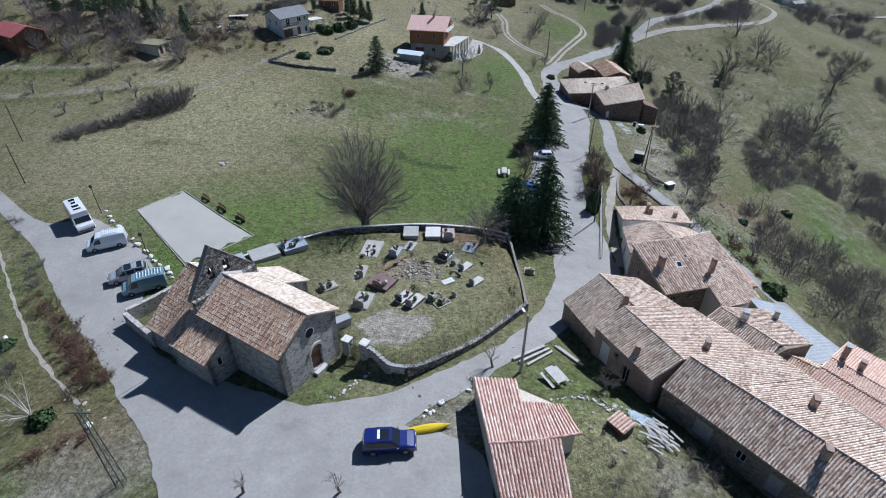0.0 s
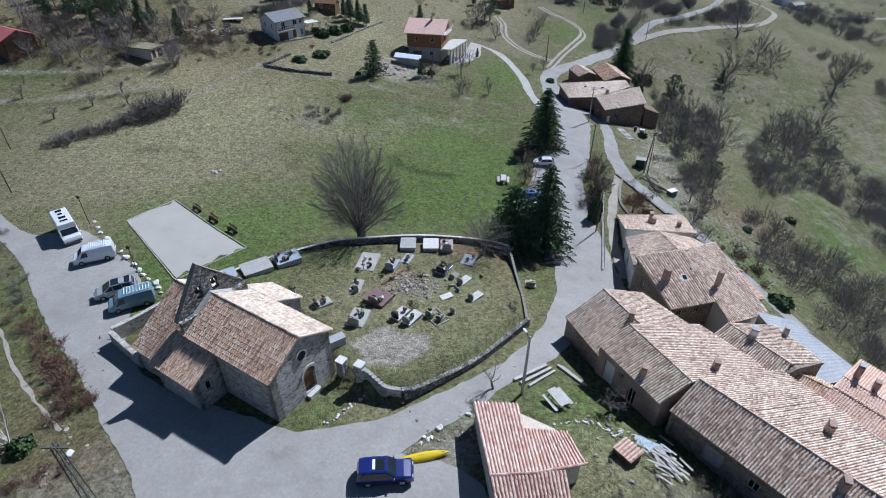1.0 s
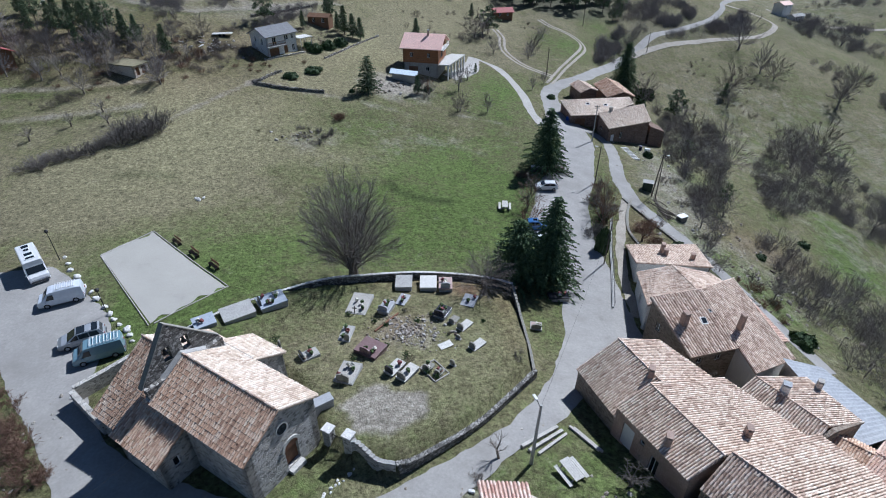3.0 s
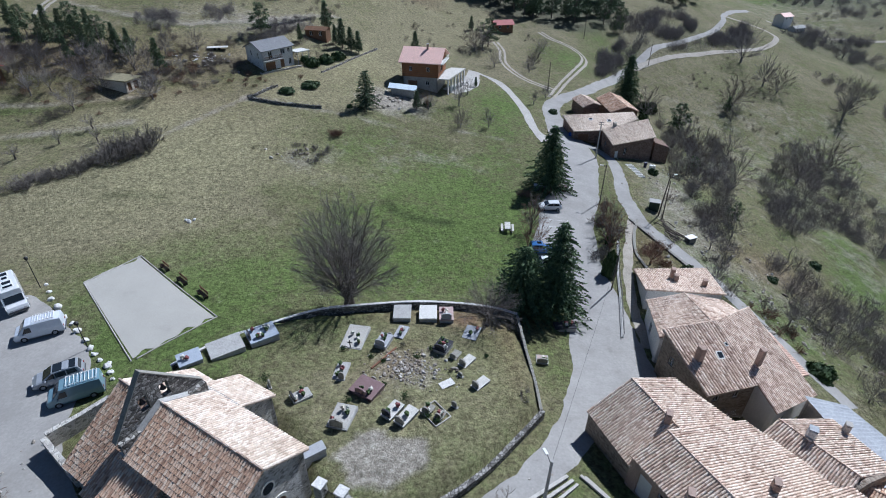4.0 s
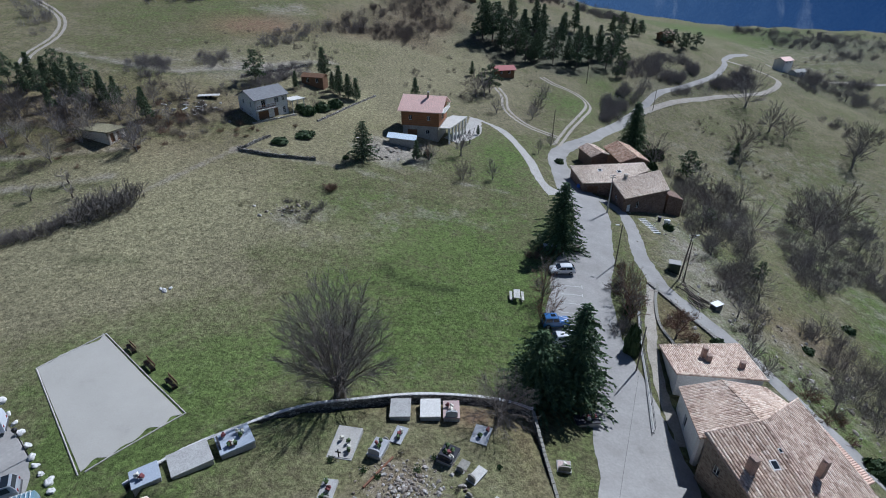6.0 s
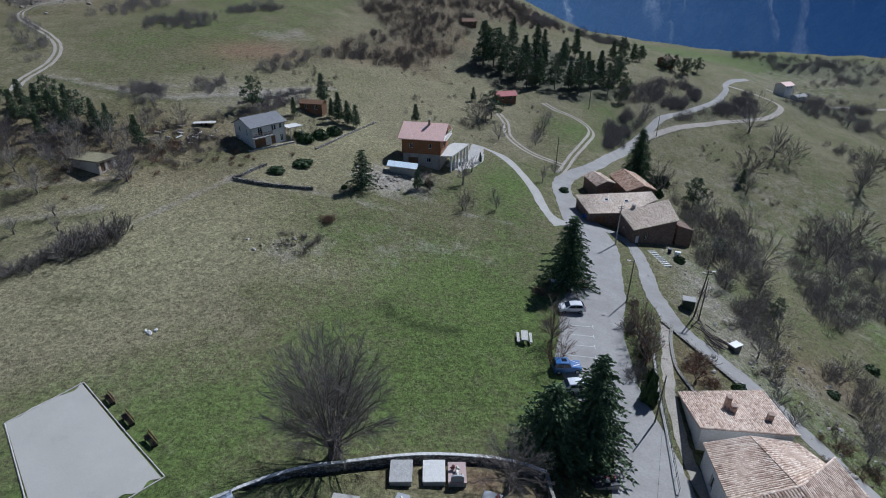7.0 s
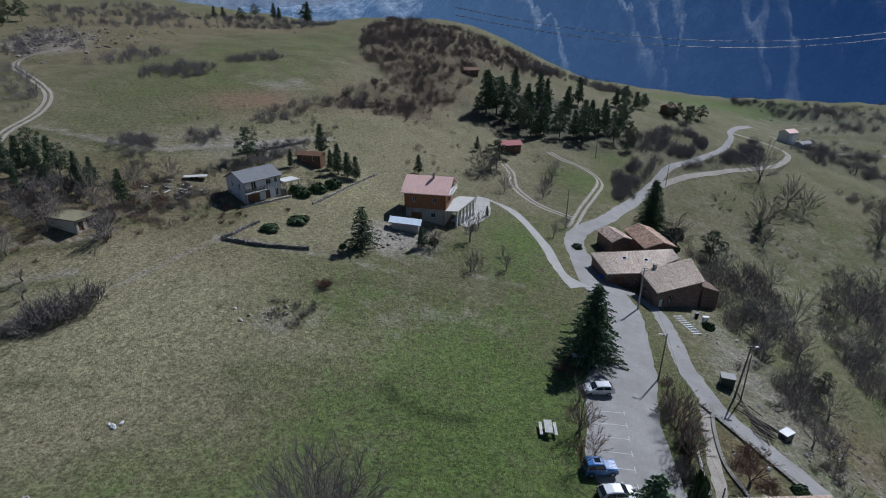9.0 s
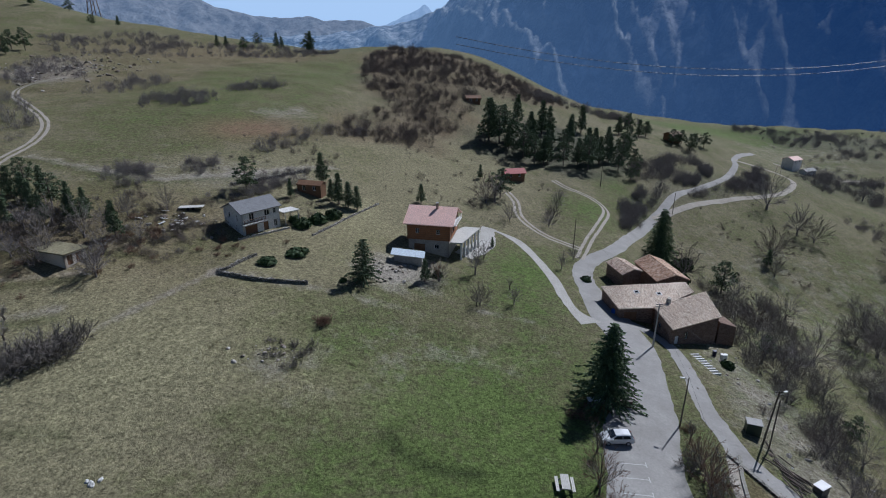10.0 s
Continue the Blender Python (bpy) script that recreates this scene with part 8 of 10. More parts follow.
trees_at("leafless grey tree on the valley slope", "trees of the valley slope", ((122.6, 236.4, 15), (104.3, 200.2, 10), (99.4, 189.7, 7), (124.4, 219.4, 11), (128.8, 216.3, 9), (148.2, 203.6, 12), (152, 209, 10), (161.6, 220.2, 10), (64.2, 175.1, 9), (72.8, 164.2, 8), (69.3, 147.6, 8), (69.4, 139.5, 7), (76, 138, 9), (102.1, 151.5, 12), (116.6, 162.5, 12), (101.1, 157.4, 10), (171.9, 229.4, 9), (201.9, 288.6, 10)))
trees_at("tangled leafless tree below the lane", "trees of the valley slope", ((87.8, 165.1, 8), (55.3, 99.6, 6.5), (46.9, 91.4, 4.5), (111.6, 146, 10), (96.6, 138.9, 8), (102.2, 116.2, 9), (105.8, 110.1, 9), (76.3, 112.4, 5), (79.5, 126.9, 6), (62.4, 77.8, 5), (66.2, 78.1, 5.5), (75.4, 84.4, 5), (63.4, 83.5, 4), (68.6, 66.8, 6), (61.9, 63.7, 5.5), (79, 75.7, 6), (42.2, 79.5, 4), (52.2, 74.3, 4), (44.1, 77.5, 3), (55.5, 60.6, 4), (57.4, 55.1, 3.5), (52, 112, 5), (56, 121, 6), (60, 111, 5), (51, 101, 5), (63, 118, 6)))
trees_at("leafless tree between the orchard and the pines", "orchard trees", ((-70.4, 127.2, 4), (-75.4, 129.2, 4.6), (-74.6, 139.8, 5.6), (-57, 136.3, 4.4), (-59, 125, 5.4), (-88, 137, 6), (-80, 134, 5), (-94, 136, 6), (-84, 129, 5), (-100, 140, 7), (-66, 141, 5), (-103, 133, 7), (-78, 137, 6), (-62, 133, 5.5), (-86, 134, 6.5), (-91, 131, 6), (-97, 137, 7), (-72, 133, 5.5), (-83, 124, 5), (-90, 124, 5.5), (-64, 146, 5), (-58, 150, 5), (-108, 142, 8), (-99, 124, 6)))
trees_at("small leafless tree in the chalet's garden", "garden trees", CHALET_TREES)
birch = dome_tree("birch_tree", "white-stemmed leafless birch beside the footpath", 6.0, 3.4, 51, 9, 7, 8, 0.6, 0.14, low=0.25, bark="white_bark", twig="twig_pale", tip=0.009, bough_r=0.5, upright=0.6)
birch.matrix_basis = place(birch, -37.2, 31.6, 0.85, 0) @ Matrix.Rotation(radians(-38), 4, "Y")


def within(poly, gap=2.0, size=9.0, keep=0.1):
    """Places inside a plan, in clumps, clear of the roads; poly's area tells how many plants it takes."""
    gen = np.random.default_rng(len(poly) * 100 + int(abs(poly[0][0])))
    px, py = np.array(poly, float).T
    area = 0.5 * abs(float(np.dot(px, np.roll(py, 1)) - np.dot(py, np.roll(px, 1))))
    x, y = gen.uniform(px.min(), px.max(), 9000), gen.uniform(py.min(), py.max(), 9000)
    ok = (inside_depth(x, y, poly) > 0) & (wobble(x, y, size) > gen.uniform(-1.2, 0.9, 9000) * (1 - keep))
    x, y = x[ok], y[ok]
    for line in ROAD_LINES:
        near = (np.hypot(x[:, None] - line[None, ::2, 0], y[:, None] - line[None, ::2, 1]) - line[None, ::2, 2]).min(axis=1) < gap
        x, y = x[~near], y[~near]
    spots = list(zip(x.tolist(), y.tolist()))

    def pick(rng):
        return rng.choice(spots)
    pick.area = area
    return pick


def scrub_field(name, label, n, place_fn, seed, mat, s0, s1, stems=11, twigs=25, half=0.011):
    """Scrub that nobody could count: small thorny bushes in one mesh."""
    rng = random.Random(seed)
    base = []
    for k in range(4):
        v, f = [], []
        r2 = random.Random(seed + k)
        rand = lambda g: Vector((r2.gauss(0, g), r2.gauss(0, g), r2.gauss(0, g)))

        def blade(p, q, w):
            o = (q - p).cross(Vector((r2.gauss(0, 1), r2.gauss(0, 1), 0.2))).normalized() * w
            i = len(v)
            v.extend([p - o, p + o, q])
            f.append((i, i + 1, i + 2))

        for q in range(stems):
            a, t = q * 2.39996 + k, math.sqrt((q + 0.5) / stems)
            foot, e = Vector((math.cos(a) * 0.25 * t, math.sin(a) * 0.25 * t, -0.1)), Vector((math.cos(a) * 0.62 * t, math.sin(a) * 0.62 * t, 1.0 - 0.55 * t * t)) * r2.uniform(0.75, 1.1)
            blade(foot, e, half * 1.6)
            for j in range(5):
                c = foot.lerp(e, 0.3 + 0.7 * (j + r2.random()) / 5)
                d = ((e - foot).normalized() * 0.7 + rand(0.6)).normalized() * r2.uniform(0.2, 0.4)
                blade(c, c + d, half * 1.1)
                for m in range(max(1, twigs // 5)):
                    g = c + d * r2.uniform(0.2, 0.9)
                    blade(g, g + (d.normalized() + rand(0.8)).normalized() * r2.uniform(0.1, 0.24), half * 0.8)
        base.append((np.array([tuple(p) for p in v]), np.array(f)))
    pts = [place_fn(rng) for _ in range(n)]
    zs = ground_many([p[0] for p in pts], [p[1] for p in pts])
    vs, fs, off = [], [], 0
    for (x, y), z in zip(pts, zs):
        v, f = rng.choice(base)
        s, a = s0 + (s1 - s0) * rng.random() ** 1.6, rng.random() * math.tau
        c, d = math.cos(a) * s, math.sin(a) * s
        vs.append(np.column_stack([v[:, 0] * c - v[:, 1] * d + x, v[:, 0] * d + v[:, 1] * c + y, v[:, 2] * s * rng.uniform(0.85, 1.25) + z]))
        fs += (f + off).tolist()
        off += len(v)
    ob = mesh_object(name, np.concatenate(vs), fs, M[mat], None)
    tagged(ob, label, "scrub", kind="stuff")


def band(*rows, clumps=6, jitter=0.28):
    """Clumps of scrub: a few centres in each stretch, plants close round them."""
    r0 = random.Random(len(rows) * 7 + clumps)
    spots = [(x + r0.gauss(0, sx), y + r0.gauss(0, sy), max(1.2, sx * jitter), max(1.2, sy * jitter)) for x, y, sx, sy in rows for _ in range(clumps)]

    def pick(rng):
        for _ in range(40):
            x, y, sx, sy = rng.choice(spots)
            x, y = x + rng.gauss(0, sx), y + rng.gauss(0, sy)
            if off_road(x, y, 1.0):
                break
        return (x, y)
    pick.area = sum(4 * sx * sy for _, _, sx, sy in rows)
    return pick


def mixed(*picks):
    """One of several stretches, the larger the more often."""
    share = [q.area for q in picks]
    return lambda rng: rng.choices(picks, share)[0](rng)


scrub_field("hill_scrub", "brown leafless scrub covering the hill above the meadows", 2600, within(SCRUB_HILL, 2, 9, 0.0), 3, "twig_brown", 1.3, 3.4, 9, 20, 0.010)
scrub_field("field_scrub", "grey leafless scrub in strips between the upper fields", 330, mixed(within([(-93, 214), (-98, 224), (-93, 235), (-82, 248), (-76, 231), (-81, 219)], keep=0.6), within([(-82, 248), (-77, 264), (-62, 268), (-60, 258), (-77, 244)], keep=0.6), within([(-54, 186), (-47, 203), (-40, 215), (-26, 233), (-25, 222), (-38, 204), (-48, 188)], keep=0.7)), 5, "twig_scrub", 0.7, 2.8)
scrub_field("bank_scrub", "grey scrub on the stony banks above the houses", 240, mixed(within([(-80, 165), (-75, 171), (-69, 169), (-66, 162), (-69, 158), (-76, 158)]), within([(-64, 176), (-58, 179), (-55, 173), (-59, 168), (-62, 169)]), within([(-55, 158), (-47, 168), (-42, 178), (-36, 184), (-35, 177), (-41, 164), (-48, 156)], keep=0.5)), 15, "twig_scrub", 0.9, 2.0)
scrub_field("knoll_scrub", "grey scrub on the scree and the upper pasture", 900, mixed(within([(-187, 286), (-191, 315), (-177, 327), (-144, 274), (-160, 266), (-172, 268)], 2, 12), within([(-155, 241), (-149, 241), (-115, 198), (-104, 185), (-105, 177), (-107, 174)], 1, 9, 0.4), within([(-234, 382), (-208, 418), (-137, 417), (-66, 428), (-61, 397), (-118, 363), (-153, 339), (-192, 334)], 2, 20), within([(-131, 251), (-130, 268), (-117, 279), (-104, 260), (-112, 241), (-131, 234)], 2, 12)), 25, "twig_scrub", 1.2, 3.4)
scrub_field("valley_thicket", "dense leafless thicket on the valley slope", 1500, mixed(within([(105, 169), (119, 184), (127, 185), (125, 158), (123, 144), (133, 144), (108, 111), (96, 110), (93, 120), (86, 118), (69, 105), (81, 136)], 2, 6, 0.3), within([(68, 176), (78, 175), (91, 173), (74, 134), (58, 109), (60, 129), (51, 121)], 1, 5, 0.1), within([(50, 106), (60, 113), (54, 94), (47, 83), (46, 90)], 1, 8, 0.3), within([(60, 95), (68, 99), (74, 93), (82, 92), (81, 83), (91, 89), (63, 54), (57, 55), (55, 61), (55, 66), (57, 75)], 1, 5, 0.2)), 7, "twig_scrub", 0.9, 3.4, 9, 15, 0.010)
scrub_field("valley_scrub", "grey leafless woodland on the far valley side", 520, band((140, 95, 18, 14), (150, 125, 14, 14), (185, 200, 14, 16), (205, 250, 20, 14), (215, 300, 25, 14), (250, 330, 30, 14), (120, 70, 16, 12), (190, 160, 18, 18)), 8, "twig_scrub", 2.2, 4.4)
scrub_field("roadside_scrub", "dense leafless thicket between the bends of the far road", 900, mixed(within([(49, 182), (57, 210), (69, 226), (84, 237), (100, 259), (119, 274), (104, 248), (87, 234), (78, 222), (67, 208)], 1.6, 8, 0.7), within([(86, 231), (113, 252), (127, 267), (142, 274), (137, 256), (113, 242), (93, 232)], 1.6, 8, 0.7), within([(129, 273), (153, 292), (147, 275), (129, 263)], 1.6, 8, 0.7), within([(62, 226), (84, 243), (105, 264), (118, 280), (100, 275), (75, 250)], 1.6, 8, 0.4)), 13, "twig_scrub", 1.2, 4.0, 9, 20, 0.010)
scrub_field("orchard_scrub", "low brown brush between the orchard trees", 480, band((-80, 126, 8, 5), (-70, 134, 8, 4), (-60, 136, 6, 3), (-92, 134, 8, 5), (-84, 138, 8, 4), (-52, 143, 5, 3), (-100, 128, 8, 6), (-40, 158, 6, 3), (-55, 155, 8, 4)), 17, "twig_brown", 0.6, 1.7)
scrub_field("plateau_scrub", "dark scrub woods along the far plateau's edge", 900, mixed(within([(231, 482), (267, 450), (326, 433), (263, 352), (262, 393), (242, 409), (229, 460)], 2, 14, 0.4), within([(173, 300), (233, 341), (234, 314), (203, 275), (194, 289), (165, 276)], 2, 10, 0.6), band((330, 440, 50, 20), (380, 400, 50, 25), (290, 330, 40, 14), (360, 330, 50, 20), (90, 340, 18, 10))), 9, "twig_scrub", 2.0, 4.6)
scrub_field("pasture_scrub", "scattered low bushes over the pastures", 330, band((-20, 195, 25, 14), (0, 215, 18, 14), (110, 190, 25, 25), (130, 205, 20, 20), (-40, 185, 20, 8), (20, 240, 16, 10), (-150, 340, 50, 20), clumps=14, jitter=0.12), 29, "twig_brown", 0.5, 1.6)
scrub_field("meadow_tufts", "tufts of dry grass and weeds over the slopes", 2600, band((50, 90, 8, 25), (62, 100, 14, 28), (-60, 120, 18, 16), (-20, 150, 25, 10), (-50, 170, 30, 12), (90, 150, 20, 30), (-28, 28, 8, 6), (16, 27, 3, 3), (3, 32, 3, 1.5), (48, 110, 5, 15), (85, 150, 25, 30), (-50, 100, 8, 8), (-25, 112, 12, 6), clumps=40, jitter=0.15), 11, "grass_dry", 0.18, 0.55, 5, 5, 0.02)


# ---- vehicles ----
def vehicle(label, x, y, yaw, top, width, colour, sides, screens, wheels, wheel_r=0.32, roof_w=0.80, category="car", belt=0.92, rack=False, name="car", extra=None, belly=0.28, lights=True):
    """A vehicle built along x, nose forward: top is its outline seen from the side, sides the side windows, screens the sloping panes."""
    ob = thing(name, (0, 0, 0), label, category)
    w = width / 2
    zmax = max(z for _, z in top)

    def hw(z):
        return w if z <= belt else w + (w * roof_w - w) * (z - belt) / max(0.1, zmax - belt)

    bm = bmesh.new()
    rings = []
    n = len(top)
    for i, (px, pz) in enumerate(top):
        nose = 0.90 if i in (0, n - 1) else 1.0
        b = min(belt, pz - 0.02)
        pts = [(-w * 0.93, belly), (-w, belly + 0.2), (-w, b), (-hw(pz) + 0.05, pz - 0.05), (-hw(pz) + 0.16, pz), (hw(pz) - 0.16, pz), (hw(pz) - 0.05, pz - 0.05), (w, b), (w, belly + 0.2), (w * 0.93, belly)]
        rings.append([bm.verts.new((px, a * nose, z)) for a, z in pts])
    for a, b in zip(rings, rings[1:]):
        for k in range(10):
            bm.faces.new((a[k], a[(k + 1) % 10], b[(k + 1) % 10], b[k]))
    bm.faces.new(rings[0])
    bm.faces.new(rings[-1][::-1])
    body = part("body", bm, M[colour], ob)
    for quad in sides:
        for s in (-1, 1):
            bm = bmesh.new()
            vs = [bm.verts.new((px, s * (hw(pz) + 0.012), pz)) for px, pz in quad]
            f = bm.faces.new(vs)
            r = bmesh.ops.extrude_face_region(bm, geom=[f])
            bmesh.ops.translate(bm, vec=(0, -s * 0.02, 0), verts=[v for v in r["geom"] if isinstance(v, bmesh.types.BMVert)])
            part("side_window", bm, M["car_glass"], body)
    for (x0, z0), (x1, z1) in screens:
        bm = bmesh.new()
        d = Vector((x1 - x0, 0, z1 - z0)).normalized()
        nrm = Vector((-d.z, 0, d.x))
        if nrm.x * (x0 + x1) < 0:
            nrm = -nrm
        if abs(x0 - x1) > abs(z0 - z1) * 3 and nrm.z < 0:
            nrm = -nrm
        q = [Vector((x0, -hw(z0) * 0.86, z0)), Vector((x0, hw(z0) * 0.86, z0)), Vector((x1, hw(z1) * 0.84, z1)), Vector((x1, -hw(z1) * 0.84, z1))]
        prism(bm, [v - nrm * 0.01 for v in q], [v + nrm * 0.012 for v in q])
        part("windscreen", bm, M["car_glass"], body)
    for wx in wheels:
        for s in (-1, 1):
            bm = bmesh.new()
            tube(bm, [(wx, s * (w - 0.2), wheel_r), (wx, s * (w - 0.18), wheel_r), (wx, s * (w + 0.005), wheel_r), (wx, s * (w + 0.02), wheel_r)], [wheel_r * 0.9, wheel_r, wheel_r, wheel_r * 0.9], 18)
            t = part("tyre", bm, M["rubber"], ob)
            bm = bmesh.new()
            tube(bm, [(wx, s * (w + 0.0), wheel_r), (wx, s * (w + 0.03), wheel_r)], [wheel_r * 0.62, wheel_r * 0.55], 12)
            part("rim", bm, M["sheet_metal"], t)
    fx_, rx_ = top[-1][0], top[0][0]
    if lights:
        for s in (-1, 1):
            bm = bmesh.new()
            box(bm, fx_ - 0.12, s * w * 0.62 - 0.16, 0.62, fx_ + 0.02, s * w * 0.62 + 0.16, 0.78, 0.03)
            part("headlight", bm, M["lamp_glass"], ob)
            bm = bmesh.new()
            box(bm, rx_ - 0.02, s * w * 0.74 - 0.1, 0.75, rx_ + 0.1, s * w * 0.74 + 0.1, 1.0, 0.02)
            part("tail_light", bm, M["red_glass"], ob)
    for bx, s in ((fx_, 1), (rx_, -1)):
        bm = bmesh.new()
        box(bm, bx - 0.08, -w * 0.9, belly + 0.05, bx + 0.08, w * 0.9, belly + 0.28, 0.05)
        part("bumper", bm, M["trim_grey"], ob)
    for s in (-1, 1):
        bm = bmesh.new()
        mx = sides[-1][1][0] if sides else 0.6
        box(bm, mx - 0.08, s * (w + 0.1) - 0.1, 0.95, mx + 0.06, s * (w + 0.1) + 0.1, 1.12, 0.03)
        part("mirror", bm, M[colour], ob)
    if rack:
        x0, x1, zr = rack
        rk = None
        for s in (-1, 1):
            bm = bmesh.new()
            tube(bm, [(x0, s * w * 0.68, zr + 0.14), (x1, s * w * 0.68, zr + 0.14)], 0.03, 6)
            part("rack_rail", bm, M["white_paint"], ob)
        for k in range(9):
            bm = bmesh.new()
            px = x0 + (x1 - x0) * k / 8
            tube(bm, [(px, -w * 0.7, zr - 0.02), (px, -w * 0.68, zr + 0.15), (px, w * 0.68, zr + 0.15), (px, w * 0.7, zr - 0.02)], 0.028, 5)
            part("rack_bar", bm, M["white_paint"], ob)
    if extra:
        extra(ob, body)
    ob.matrix_basis = pose(x, y, ground(x, y) + 0.06, 0, 0, yaw)
    return ob


M["car_glass"] = window_glass("car_glass", (0.015, 0.02, 0.025))
M["rubber"] = paint("tyre_rubber", (0.018, 0.018, 0.018), 0.9)
M["trim_grey"] = paint("bumper_plastic", (0.06, 0.06, 0.062), 0.7)
M["lamp_glass"] = paint("headlight_glass", (0.5, 0.5, 0.5), 0.12)
M["red_glass"] = paint("tail_light_glass", (0.25, 0.01, 0.01), 0.2)
for k, c in (("car_blue", (0.010, 0.018, 0.13)), ("car_light_blue", (0.035, 0.13, 0.34)), ("car_white", (0.66, 0.67, 0.68)), ("car_silver", (0.30, 0.32, 0.35)), ("van_teal", (0.17, 0.28, 0.34)), ("van_white", (0.62, 0.66, 0.72))):
    M[k] = paint(k + "_paint", c, 0.28, 0.0, 0.6)


def sunroof(ob, body):
    bm = bmesh.new()
    box(bm, -0.75, -0.5, 1.70, 0.05, 0.5, 1.735, 0.02)
    s = part("sunroof", bm, M["car_glass"], body)
    bm = bmesh.new()
    box(bm, -0.95, -0.45, 1.72, -0.72, 0.45, 1.76, 0.02)
    part("sunroof_panel", bm, M["white_paint"], s)


suv_top = [(-2.2, 0.85), (-2.18, 1.05), (-2.0, 1.68), (-1.2, 1.72), (0.2, 1.70), (0.95, 1.10), (1.5, 1.06), (2.05, 0.95), (2.22, 0.72)]
suv_sides = [[(-1.9, 1.1), (-1.25, 1.1), (-1.25, 1.58), (-1.75, 1.58)], [(-1.15, 1.1), (-0.25, 1.1), (-0.25, 1.60), (-1.15, 1.60)], [(-0.15, 1.1), (0.72, 1.1), (0.2, 1.60), (-0.15, 1.60)]]
vehicle("dark blue off-road estate car with an open sunroof on the forecourt", -4.5, 27.9, 4, suv_top, 1.82, "car_blue", suv_sides, [((0.9, 1.14), (0.27, 1.64)), ((-2.16, 1.12), (-2.02, 1.6))], (-1.35, 1.35), 0.37, 0.84, extra=sunroof)
hatch = [(-1.95, 0.8), (-1.9, 1.0), (-1.45, 1.42), (-0.6, 1.48), (0.3, 1.42), (1.05, 0.98), (1.6, 0.9), (1.95, 0.66)]
hs = [[(-1.5, 1.0), (-0.5, 0.98), (-0.5, 1.36), (-1.3, 1.34)], [(-0.42, 0.98), (0.8, 0.98), (0.3, 1.34), (-0.42, 1.36)]]
hsc = [((1.0, 1.02), (0.36, 1.38)), ((-1.88, 1.03), (-1.5, 1.38))]
vehicle("small white hatchback parked nose-in in the car park", 19.4, 96.2, 180, hatch, 1.70, "car_white", hs, hsc, (-1.2, 1.25), 0.30)
vehicle("small white hatchback parked under the spruces", 16.4, 78.6, 4, hatch, 1.70, "car_white", hs, hsc, (-1.2, 1.25), 0.30)
jeep = [(-1.8, 0.8), (-1.78, 1.0), (-1.55, 1.66), (-0.9, 1.72), (0.1, 1.66), (0.45, 1.12), (1.0, 1.08), (1.75, 0.98), (1.82, 0.7)]


def stripes(ob, body):
    for s in (-1, 1):
        bm = bmesh.new()
        q = [(0.55, s * 0.55, 1.13), (0.75, s * 0.55, 1.115), (1.7, s * 0.1, 1.01), (1.5, s * 0.1, 1.035)]
        prism(bm, q, [(a, b, c + 0.02) for a, b, c in q])
        part("bonnet_stripe", bm, M["white_paint"], body)
    bm = bmesh.new()
    box(bm, -0.75, -0.3, 1.70, -0.1, 0.3, 1.725, 0.02)
    part("sunroof", bm, M["car_glass"], body)


vehicle("small light blue off-road car with white bonnet stripes", 15.5, 82.0, 2, jeep, 1.66, "car_light_blue", [[(-1.5, 1.1), (-0.6, 1.1), (-0.6, 1.58), (-1.4, 1.58)], [(-0.5, 1.1), (0.38, 1.1), (0.12, 1.58), (-0.5, 1.58)]], [((0.44, 1.16), (0.14, 1.6)), ((-1.77, 1.1), (-1.6, 1.58))], (-1.15, 1.2), 0.36, 0.86, extra=stripes)
estate = [(-2.3, 0.85), (-2.25, 1.1), (-1.95, 1.64), (-1.0, 1.72), (0.3, 1.66), (1.25, 1.08), (1.8, 0.98), (2.25, 0.72)]
vehicle("silver-grey people carrier with a dark roof beside the teal van", -38.9, 53.0, 208, estate, 1.85, "car_silver", [[(-1.85, 1.1), (-0.95, 1.08), (-0.95, 1.58), (-1.7, 1.56)], [(-0.85, 1.08), (0.05, 1.08), (0.05, 1.58), (-0.85, 1.58)], [(0.15, 1.08), (1.0, 1.08), (0.35, 1.56), (0.15, 1.58)]], [((1.2, 1.12), (0.36, 1.62)), ((-2.22, 1.12), (-2.0, 1.58)), ((-1.8, 1.69), (0.2, 1.69))], (-1.4, 1.4), 0.33, 0.82)
van_top = [(-2.45, 0.6), (-2.43, 1.6), (-2.38, 2.02), (-1.5, 2.08), (0.6, 2.06), (1.05, 1.98), (1.75, 1.22), (2.2, 1.05), (2.42, 0.75)]
van_s = [[(0.55, 1.12), (1.4, 1.12), (1.05, 1.72), (0.55, 1.74)]]
vehicle("teal panel van with a white roof ladder rack", -35.8, 50.7, 207, van_top, 1.95, "van_teal", van_s, [((1.72, 1.28), (1.1, 1.94))], (-1.45, 1.5), 0.34, 0.90, "van", 1.1, (-2.2, 0.4, 2.08), "van")
vehicle("white panel van with roof bars parked by the boulders", -45.3, 60.3, 206, van_top, 1.95, "van_white", van_s, [((1.72, 1.28), (1.1, 1.94))], (-1.45, 1.5), 0.34, 0.90, "van", 1.1, (-1.8, 0.2, 2.08), "van")


